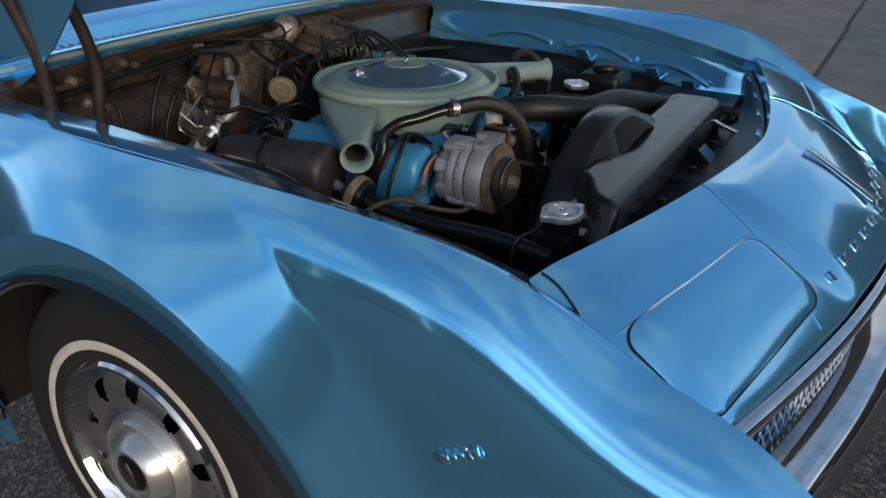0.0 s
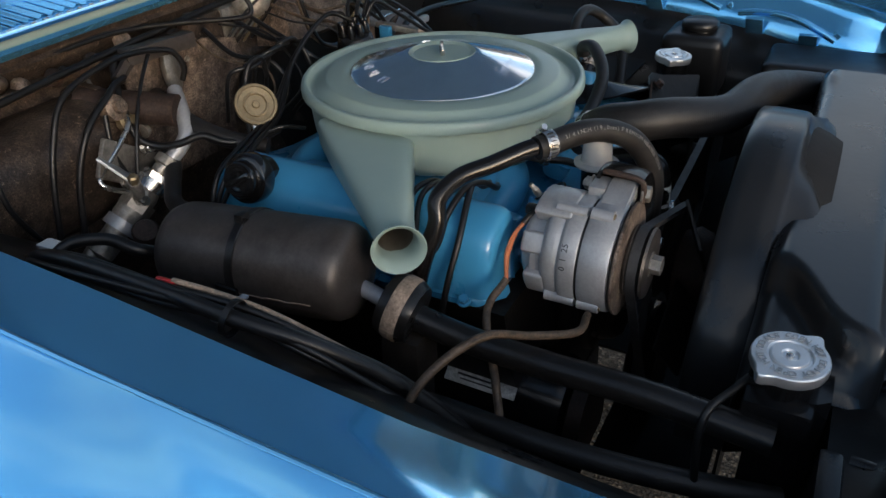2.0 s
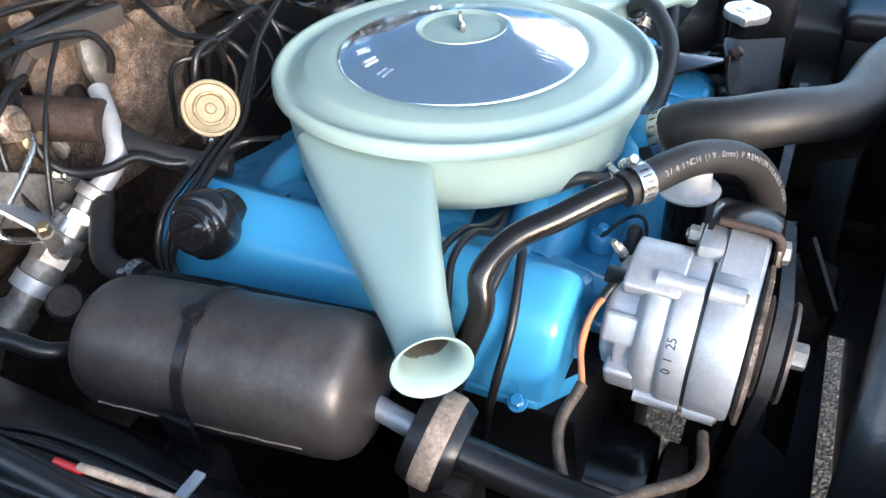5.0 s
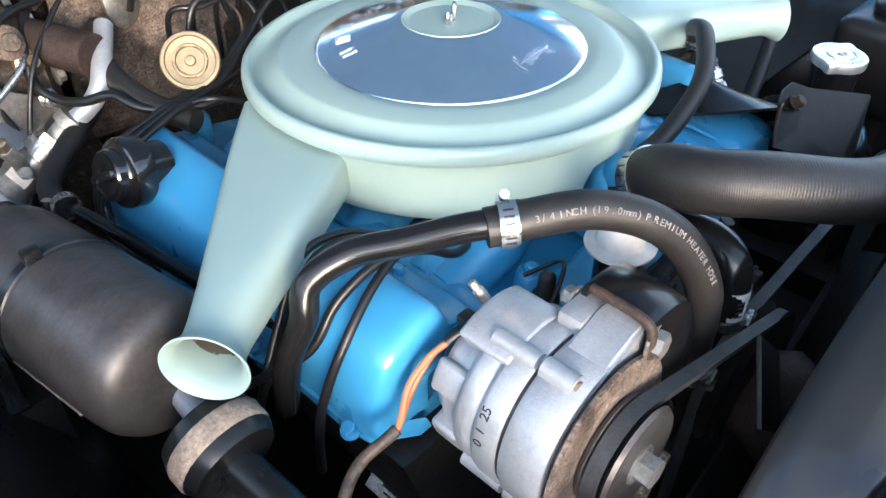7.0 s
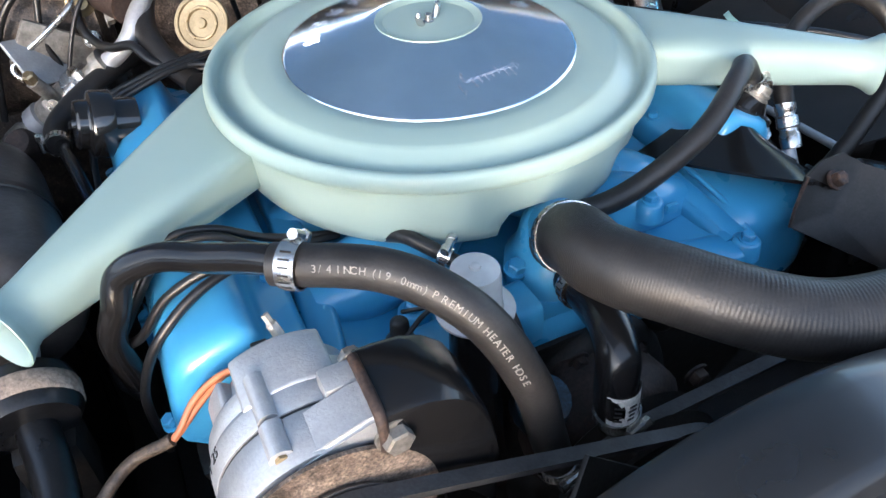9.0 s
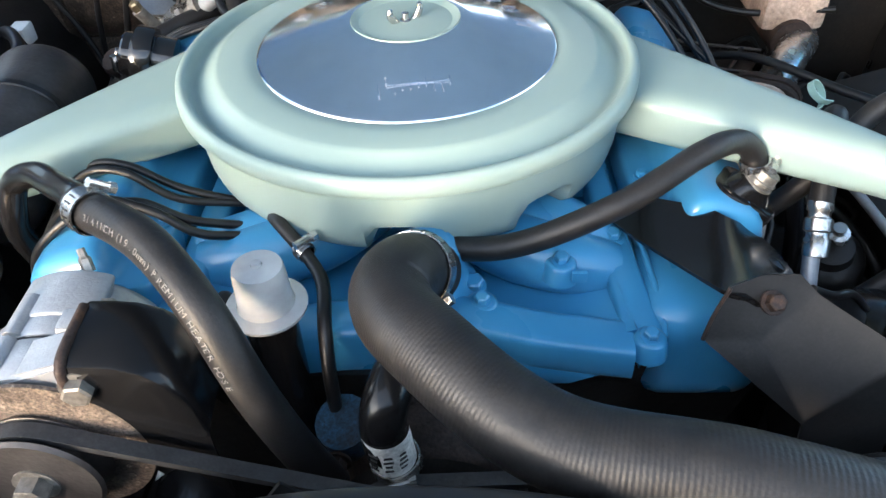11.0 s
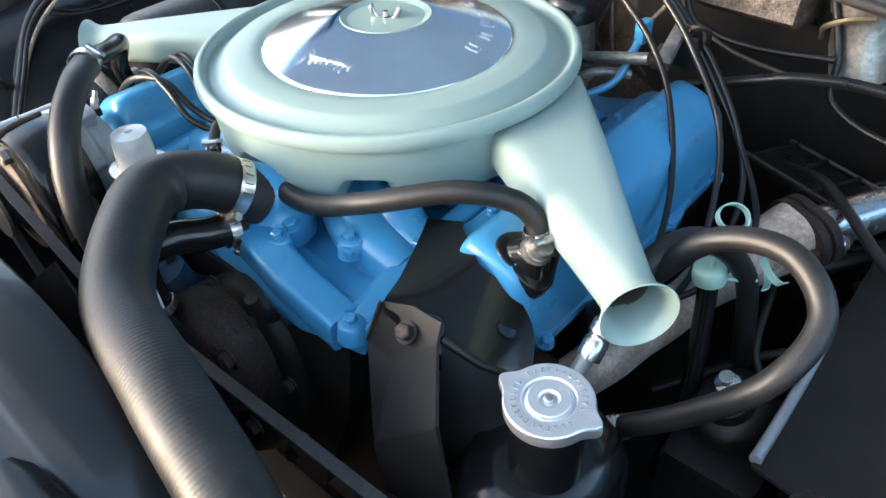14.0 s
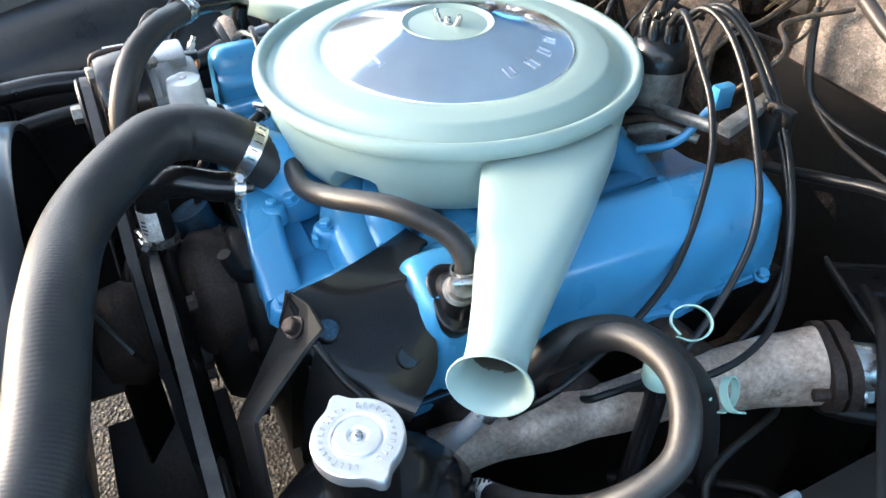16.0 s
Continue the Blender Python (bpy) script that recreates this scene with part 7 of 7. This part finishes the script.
dip = thing("dipstick_tube", "black dipstick tube with a mint green plastic cap", "dipstick")
part("tube", tube([(0.396, 0.005, -0.125), (0.40, 0.0, -0.16), (0.41, -0.02, -0.25), (0.40, -0.03, -0.38)], 0.0095, 14), "black_gloss", dip)
part("cap", lathe([(0.0155, -0.008), (0.0160, -0.004), (0.0150, 0.006), (0.0135, 0.0075), (0.001, 0.0078)], axis_matrix((0.394, 0.007, -0.112), (-0.1, -0.1, 1)), 26), "mint", dip)
part("pin", tube([(0.394, 0.007, -0.105), (0.394, 0.008, -0.085)], 0.0018, 6), "mint", dip)
for c, ax in (((0.397, 0.020, -0.058), (0.5, -0.4, 0.75)), ((0.432, 0.044, -0.118), (0.7, 0.3, 0.6))):
    mm = axis_matrix(c, ax)
    K = [mm @ Vector((0.017 * math.cos(q), 0.014 * math.sin(q), 0.003 * q)) for q in [radians(40 * k) for k in range(-3, 7)]]
    S = []
    P = spline(K, 4)
    zz = mm.to_3x3() @ Vector((0, 0, 1))
    for p in P:
        S.append([p + zz * 0.0035, p - zz * 0.0035])
    part("pull_ribbon", sheet(S, 0.0014), "mint", dip, "curled mint green ribbon")
part("ribbon_tail", tube([(0.394, 0.007, -0.112), (0.41, 0.012, -0.115), (0.43, 0.03, -0.118)], 0.002, 6), "mint", dip)


# ---- wires ----
def wire(name, K, r, label, material="wire", category="cable", group=""):
    return tagged(part(name, tube(K, r, 8, 8), material), label, category, group)


plugs = "spark plug leads"
lead = "black spark plug lead looped over the blue valve cover"
wire("plug_lead", [(0.110, 0.205, 0.045), (0.135, 0.198, 0.066), (0.185, 0.185, 0.035), (0.225, 0.172, 0.006), (0.270, 0.139, -0.035), (0.318, 0.068, -0.100), (0.350, -0.050, -0.140), (0.335, -0.10, -0.18)], 0.0036, lead, group=plugs)
wire("plug_lead", [(0.112, 0.225, 0.045), (0.145, 0.235, 0.068), (0.20, 0.242, 0.035), (0.285, 0.235, -0.060), (0.365, 0.170, -0.120), (0.396, 0.100, -0.135), (0.385, 0.030, -0.150), (0.335, 0.0, -0.19)], 0.0036, lead, group=plugs)
wire("plug_lead", [(0.100, 0.235, 0.045), (0.14, 0.252, 0.065), (0.21, 0.255, 0.020), (0.292, 0.228, -0.050), (0.345, 0.190, -0.120), (0.360, 0.135, -0.170), (0.335, 0.10, -0.19)], 0.0036, lead, group=plugs)
wire("plug_lead", [(0.115, 0.212, 0.045), (0.145, 0.215, 0.072), (0.195, 0.212, 0.055), (0.262, 0.190, 0.005), (0.325, 0.155, -0.07), (0.362, 0.06, -0.150), (0.36, -0.02, -0.165), (0.335, -0.03, -0.19)], 0.0036, lead, group=plugs)
for k, (y, z) in enumerate(((0.13, -0.030), (0.12, -0.030), (0.11, -0.028))):
    wire("plug_lead", [(0.085, 0.215, 0.045), (0.05, 0.24, 0.060), (-0.05, 0.235, 0.02), (-0.15, 0.21 - 0.008 * k, -0.030), (-0.235, 0.19 - 0.012 * k, -0.040 + 0.002 * k), (-0.300, 0.185 - 0.014 * k, -0.062), (-0.325, 0.175 - 0.012 * k, -0.115), (-0.325, 0.10 - 0.07 * k, -0.150)], 0.0036, "black spark plug lead along the rear of the near valve cover", group=plugs)
front_lead = "black lead crossing the front of the near valve cover"
wire("plug_lead", [(-0.13, -0.15, -0.082), (-0.17, -0.165, -0.066), (-0.203, -0.163, -0.044), (-0.245, -0.160, -0.032), (-0.285, -0.155, -0.050), (-0.313, -0.150, -0.085), (-0.345, -0.11, -0.125), (-0.345, -0.06, -0.17)], 0.0040, front_lead, group=plugs)
wire("plug_lead", [(-0.13, -0.14, -0.080), (-0.18, -0.152, -0.062), (-0.218, -0.157, -0.038), (-0.262, -0.170, -0.040), (-0.300, -0.178, -0.068), (-0.320, -0.174, -0.110), (-0.326, -0.168, -0.150), (-0.325, -0.16, -0.21)], 0.0040, front_lead, group=plugs)
for k in range(2):
    wire("plug_lead", [(-0.14, -0.11, -0.078), (-0.198, -0.122 + 0.010 * k, -0.062 + 0.004 * k), (-0.24, -0.118 + 0.010 * k, -0.036), (-0.278, -0.116 + 0.012 * k, -0.040), (-0.314, -0.125 + 0.010 * k, -0.080), (-0.345, -0.12, -0.14), (-0.34, -0.10, -0.2)], 0.0036, front_lead, group=plugs)
wire("loom", [(-0.245, 0.405, 0.048), (-0.257, 0.396, 0.036), (-0.290, 0.351, 0.0), (-0.297, 0.330, -0.033), (-0.285, 0.306, -0.047), (-0.271, 0.278, -0.044), (-0.250, 0.254, -0.036), (-0.234, 0.226, -0.047), (-0.20, 0.20, -0.052), (-0.16, 0.19, -0.05)], 0.0054, "black taped loom looping in front of the heater case")
wire("loom", [(-0.60, 0.40, 0.03), (-0.45, 0.41, 0.045), (-0.30, 0.42, 0.055), (-0.15, 0.42, 0.065), (0.0, 0.42, 0.075), (0.12, 0.41, 0.08)], 0.0055, "black loom along the cowl")
loom = "black taped loom over the heater case"
wire("loom", [(-0.455, 0.335, -0.16), (-0.44, 0.335, -0.07), (-0.415, 0.340, 0.0), (-0.374, 0.350, 0.050), (-0.295, 0.358, 0.068), (-0.240, 0.372, 0.064), (-0.203, 0.374, 0.058), (-0.170, 0.368, 0.048), (-0.156, 0.364, 0.022), (-0.158, 0.37, 0.0)], 0.0042, loom)
wire("loom", [(-0.255, 0.378, 0.034), (-0.285, 0.362, 0.036), (-0.312, 0.348, 0.030), (-0.362, 0.338, 0.002), (-0.395, 0.338, -0.055), (-0.415, 0.335, -0.13)], 0.0045, loom)
wire("loom", [(-0.196, 0.384, 0.055), (-0.212, 0.374, 0.048), (-0.248, 0.354, 0.027), (-0.295, 0.326, -0.014), (-0.330, 0.312, -0.090), (-0.350, 0.31, -0.17)], 0.0028, "thin black lead hanging before the heater case")
arm2 = thing("damper_arm", "grey steel damper arm on the heater case", "lever")
part("arm", tube([(-0.262, 0.385, 0.030), (-0.235, 0.392, 0.044), (-0.215, 0.398, 0.050)], 0.009, 6), "muffler", arm2)
part("pivot", lathe([(0.018, -0.01), (0.018, 0.006), (0.010, 0.010), (0.009, 0.018)], axis_matrix((-0.305, 0.352, 0.010), (0.1, -1, 0.3)), 18), "tan_sheet", arm2)
wire("cable", [(-0.40, 0.47, 0.060), (-0.216, 0.452, 0.074), (-0.12, 0.41, 0.072), (-0.031, 0.355, 0.064), (-0.01, 0.345, 0.072), (-0.012, 0.36, 0.095), (-0.04, 0.40, 0.10)], 0.0042, "brown-black control cable sweeping along the firewall", "black_satin")
rnd = random.Random(7)
for i in range(9):
    x = -0.10 + 0.034 * i
    wire("thin_wire", [(x, 0.40, 0.05), (x + rnd.uniform(-0.03, 0.03), 0.33, 0.02 + rnd.uniform(0, 0.03)), (x + rnd.uniform(-0.03, 0.05), 0.27, 0.01 + rnd.uniform(-0.01, 0.035)), (x + rnd.uniform(-0.04, 0.04), 0.25, -0.04), (x + rnd.uniform(-0.05, 0.05), 0.30, -0.10)], rnd.choice((0.002, 0.003, 0.004)), "thin dark wire hanging behind the engine", rnd.choice(("wire", "wire", "tan_wire")), group="firewall wires")
wire("vacuum_line", [(-0.33, 0.34, 0.01), (-0.34, 0.33, -0.04), (-0.33, 0.32, -0.10), (-0.36, 0.30, -0.16)], 0.0038, "thin black vacuum line hanging before the heater case")
wire("vacuum_line", [(-0.50, 0.34, 0.0), (-0.50, 0.33, -0.05), (-0.47, 0.33, -0.12), (-0.44, 0.32, -0.20)], 0.0038, "thin black vacuum line hanging before the heater case")
for k in range(4):
    wire("vacuum_line", [(-0.06 - 0.03 * k, 0.30, -0.06), (-0.07 - 0.03 * k, 0.27, 0.02), (-0.05 - 0.025 * k, 0.25, 0.045 - 0.006 * k), (0.0 - 0.02 * k, 0.27, 0.03), (0.03, 0.33, 0.0)], 0.0034, "thin black vacuum line looping behind the air cleaner")
wire("vacuum_line", [(-0.17, 0.24, -0.06), (-0.155, 0.25, -0.01), (-0.14, 0.25, 0.03), (-0.11, 0.25, 0.035), (-0.09, 0.26, 0.0)], 0.004, "thin black vacuum line looping behind the air cleaner")
wire("vacuum_line", [(-0.185, 0.205, -0.05), (-0.21, 0.195, -0.045), (-0.19, 0.16, -0.030), (-0.15, 0.15, -0.045)], 0.003, "thin black vacuum line beside the gold valve")
wire("ground_wire", [(-0.309, -0.241, -0.100), (-0.350, -0.236, -0.122), (-0.405, -0.272, -0.162), (-0.435, -0.292, -0.205), (-0.443, -0.294, -0.260)], 0.0047, "dirty brown cloth-wrapped wire from the alternator", "tan_wire")
wire("ground_wire", [(-0.300, -0.335, -0.125), (-0.345, -0.338, -0.116), (-0.390, -0.305, -0.100), (-0.445, -0.276, -0.072), (-0.505, -0.248, -0.085), (-0.530, -0.237, -0.13), (-0.52, -0.25, -0.25)], 0.0045, "tan wire arching over the black pipe", "tan_wire")
for k in range(6):
    ox, oz = 0.0075 * (k % 3), 0.007 * (k // 3)
    w1, w2 = 0.006 * math.sin(1.7 * k), 0.006 * math.cos(2.3 * k)
    wire("harness", [(-0.535 + ox, 0.235, -0.095 + oz), (-0.575 + ox, 0.190, -0.045 + oz), (-0.588 + ox + w1, 0.110, -0.022 + oz), (-0.588 + ox, -0.01, -0.018 + oz), (-0.582 + ox + w2, -0.10, -0.022 + oz), (-0.562 + ox, -0.165, -0.048 + oz), (-0.528 + ox + w1, -0.215, -0.098 + oz), (-0.492 + ox, -0.266, -0.165 + oz), (-0.46 + ox, -0.33, -0.26)], 0.0078 if k == 4 else 0.0036, "black wiring harness lying along the near fender apron", group="harness wires")
for K in ([(-0.585, 0.17, -0.036), (-0.560, 0.09, -0.036), (-0.548, 0.0, -0.040), (-0.545, -0.08, -0.048), (-0.555, -0.13, -0.035)], [(-0.58, 0.15, -0.040), (-0.545, 0.08, -0.046), (-0.535, 0.0, -0.050), (-0.540, -0.09, -0.050), (-0.553, -0.14, -0.038)]):
    wire("loose_wire", K, 0.0030, "loose black wire beside the harness")
ties = thing("cable_tie", "black cable tie round the harness with a pale tail", "cable tie")
part("band", lathe([(0.0165, -0.003), (0.0178, -0.003), (0.0178, 0.003), (0.0165, 0.003)], axis_matrix((-0.576, -0.095, -0.019), (0.1, -1, -0.2)), 20, cap=(False, False)), "wire", ties)
part("tail", box((-0.550, -0.065, -0.035), (0.045, 0.008, 0.003), bevel=0.001), "alu", ties, "pale metal tail")
wire("red_lead", [(-0.568, 0.002, -0.010), (-0.568, -0.010, -0.009), (-0.567, -0.020, -0.010)], 0.0026, "short red lead in the wiring harness", "red_wire")
wire("tan_lead", [(-0.566, -0.016, -0.008), (-0.560, -0.060, -0.012), (-0.552, -0.115, -0.022), (-0.535, -0.170, -0.052), (-0.505, -0.220, -0.10), (-0.47, -0.27, -0.17)], 0.0030, "tan cloth-wrapped lead along the harness", "tan_tape")
wire("loom", [(-0.528, 0.236, -0.088), (-0.520, 0.228, -0.070), (-0.503, 0.218, -0.062), (-0.480, 0.190, -0.064), (-0.470, 0.160, -0.075), (-0.450, 0.150, -0.090), (-0.42, 0.155, -0.13)], 0.0080, "thick black cable looping from the white connector")
cn = thing("connector", "white plastic wiring connector at the end of the harness", "connector")
part("body", box((-0.522, 0.255, -0.082), (0.044, 0.030, 0.026), bevel=0.004), "white", cn)
part("plug", box((-0.535, 0.262, -0.090), (0.030, 0.034, 0.022), bevel=0.004), "plastic", cn)
part("stay", box((-0.520, 0.262, -0.18), (0.02, 0.02, 0.17), bevel=0.004), "grime", cn)
wire("sensor_wire", [(-0.078, -0.195, -0.060), (-0.060, -0.225, -0.066), (-0.055, -0.262, -0.080), (-0.052, -0.285, -0.12), (-0.05, -0.29, -0.19)], 0.0055, "taped grey sensor wire beside the thermostat")
wire("sensor_wire", [(-0.078, -0.195, -0.060), (-0.10, -0.172, -0.050), (-0.11, -0.15, -0.06)], 0.0062, "short dark hose with a small clamp", "rubber")
clampers = thing("small_clamp", "small steel clamp on the sensor hose", "hose clamp")
clamp((-0.078, -0.195, -0.060), (-0.6, 0.6, 0.2), 0.0068, 0.010, clampers, "band", screw=(0, 0, 1))
wire("thin_wire", [(-0.15, -0.25, -0.09), (-0.12, -0.24, -0.07), (-0.10, -0.22, -0.085), (-0.12, -0.20, -0.10)], 0.002, "thin black sender wire")
sender = thing("sender", "black rubber-booted temperature sender in the manifold", "sender")
part("boot", lathe([(0.012, -0.02), (0.012, 0.004), (0.008, 0.010), (0.007, 0.024), (0.003, 0.028)], Matrix.Translation((-0.135, -0.235, -0.095)), 18), "rubber", sender)
# throttle rod and lever behind the cleaner
rod = thing("throttle_linkage", "plated throttle rod and bracket behind the air cleaner", "linkage")
part("rod", tube([(0.158, 0.150, -0.068), (0.183, 0.176, -0.051), (0.188, 0.200, -0.025), (0.190, 0.215, -0.008)], 0.0048, 8), "engine_blue", rod, "bright blue lever rod")
part("lever", box((0.19, 0.218, -0.004), (0.012, 0.022, 0.026), pose(0, 0, 0), 0.003), "engine_blue", rod)
m = axis_matrix((0.229, 0.218, -0.004), Vector((0.22, 0.254, 0.01)) - Vector((0.237, 0.181, -0.002)))
part("bracket", box((0, 0, 0), (0.015, 0.012, 0.080), m, 0.003), "pewter", rod, "dull alloy bracket")
part("bracket_foot", box((0.006, -0.012, -0.018), (0.022, 0.014, 0.035), m, 0.004), "rust_dark", rod)
part("switch", box((0.236, 0.248, -0.022), (0.030, 0.032, 0.040), bevel=0.006), "plastic", rod, "black plastic switch")
for i in range(3):
    part("lead", tube([(0.228 + 0.006 * i, 0.240, -0.004), (0.236 + 0.007 * i, 0.228, 0.010), (0.248 + 0.006 * i, 0.236, 0.004), (0.250, 0.250, -0.03)], 0.0026, 6), ("wire", "tan_wire", "wire")[i], rod)
part("link_body", tube([(0.125, 0.195, -0.045), (0.165, 0.185, -0.030), (0.215, 0.190, -0.020)], 0.007, 10), "pewter", rod)
for i in range(3):
    part("vacuum_stub", tube([(0.09 + 0.02 * i, 0.16, -0.06), (0.12 + 0.02 * i, 0.175, -0.045), (0.15 + 0.02 * i, 0.20, -0.05)], 0.0055, 8), ("black_satin", "rust_dark", "pewter")[i], rod)
wire("brake_line", [(0.235, 0.262, -0.075), (0.261, 0.263, -0.066), (0.31, 0.270, -0.050), (0.355, 0.276, -0.037), (0.42, 0.29, -0.035), (0.55, 0.31, -0.05), (0.72, 0.30, -0.07)], 0.0068, "satin black pipe crossing before the far firewall", "black_satin", "pipe")
wire("thin_wire", [(0.150, 0.37, 0.05), (0.165, 0.365, 0.0), (0.19, 0.36, -0.04), (0.26, 0.36, -0.055), (0.36, 0.37, -0.05)], 0.0045, "black wire hanging over the tan cover")
wire("thin_wire", [(0.145, 0.375, 0.06), (0.155, 0.37, 0.01), (0.175, 0.362, -0.03), (0.24, 0.35, -0.06), (0.33, 0.34, -0.07)], 0.003, "black wire hanging over the tan cover", "tan_wire")
wire("loom", [(0.20, 0.37, 0.075), (0.26, 0.355, 0.055), (0.33, 0.36, 0.030), (0.42, 0.38, 0.01)], 0.0075, "brown-black loom over the tan cover", "muffler")
wire("loom", [(0.33, 0.40, 0.02), (0.36, 0.38, -0.05), (0.37, 0.37, -0.10), (0.44, 0.35, -0.12), (0.55, 0.33, -0.11)], 0.0045, "black looped wire before the tan cover")
wire("loom", [(0.36, 0.30, -0.16), (0.42, 0.24, -0.13), (0.50, 0.15, -0.13), (0.58, 0.05, -0.12), (0.66, -0.02, -0.13)], 0.006, "black loom down the far apron")

duct = thing("ribbed_bracket", "black ribbed bracket with worn pale edges near the exhaust pipe", "bracket")
pa2, pb2 = Vector((0.300, 0.318, -0.170)), Vector((0.424, 0.252, -0.158))
side2 = Vector((0.035, 0.06, 0.0))
for o in (0, 1):
    part("rail", tube([pa2 + side2 * o, pb2 + side2 * o], 0.0026, 6, 2), "muffler", duct)
for k in range(3):
    p = pa2.lerp(pb2, 0.1 + 0.36 * k)
    part("rib", tube([p, p + side2], 0.0035, 6, 2), "black_satin", duct)
part("web", sheet([[pa2 + Vector((0, 0, -0.006)), pb2 + Vector((0, 0, -0.006))], [pa2 + side2 + Vector((0, 0, -0.006)), pb2 + side2 + Vector((0, 0, -0.006))]], 0.003), "black_satin", duct)
part("stay", box((0.40, 0.31, -0.33), (0.05, 0.05, 0.32), bevel=0.006), "grime", duct)
rnd = random.Random(21)
for i in range(14):
    x, y = rnd.uniform(0.30, 0.66), rnd.uniform(-0.02, 0.40)
    z = -0.30 + rnd.uniform(-0.03, 0.05)
    wire("thin_wire", [(x, y, z), (x + rnd.uniform(0.02, 0.12), y + rnd.uniform(-0.1, 0.1), z + 0.05), (x + rnd.uniform(0.05, 0.2), y + rnd.uniform(-0.12, 0.12), z + 0.03), (x + 0.2, y + 0.02, z - 0.12)], rnd.choice((0.004, 0.006, 0.009)), "oily black line low beside the engine", rnd.choice(("grime", "black_satin", "rubber")), group="low lines")
# couplings and nuts along the refrigerant pipes
for i, (x, y, z) in enumerate(((-0.318, 0.300, -0.092), (-0.345, 0.306, -0.112), (-0.372, 0.314, -0.132))):
    part("coupling", lathe([(0.024, -0.008), (0.024, 0.008)], axis_matrix((x, y, z), d), 6 if i % 2 else 20), ("steel", "pewter", "alu")[i], ac, smooth=30)
part("branch", tube([(-0.345, 0.306, -0.112), (-0.352, 0.285, -0.085), (-0.362, 0.275, -0.062)], 0.008, 10), "pewter", ac)
part("branch_cap", lathe([(0.007, -0.004), (0.007, 0.008), (0.005, 0.010)], axis_matrix((-0.362, 0.275, -0.060), (-0.25, -0.3, 1)), 6), "gold", ac, smooth=30)
part("sheet_tab", box((0, 0, 0), (0.085, 0.004, 0.060), axis_matrix((-0.345, 0.322, -0.060), (-0.35, 0.6, 0.7), 25), 0.001), "alu", ac, "bent bare metal tab")
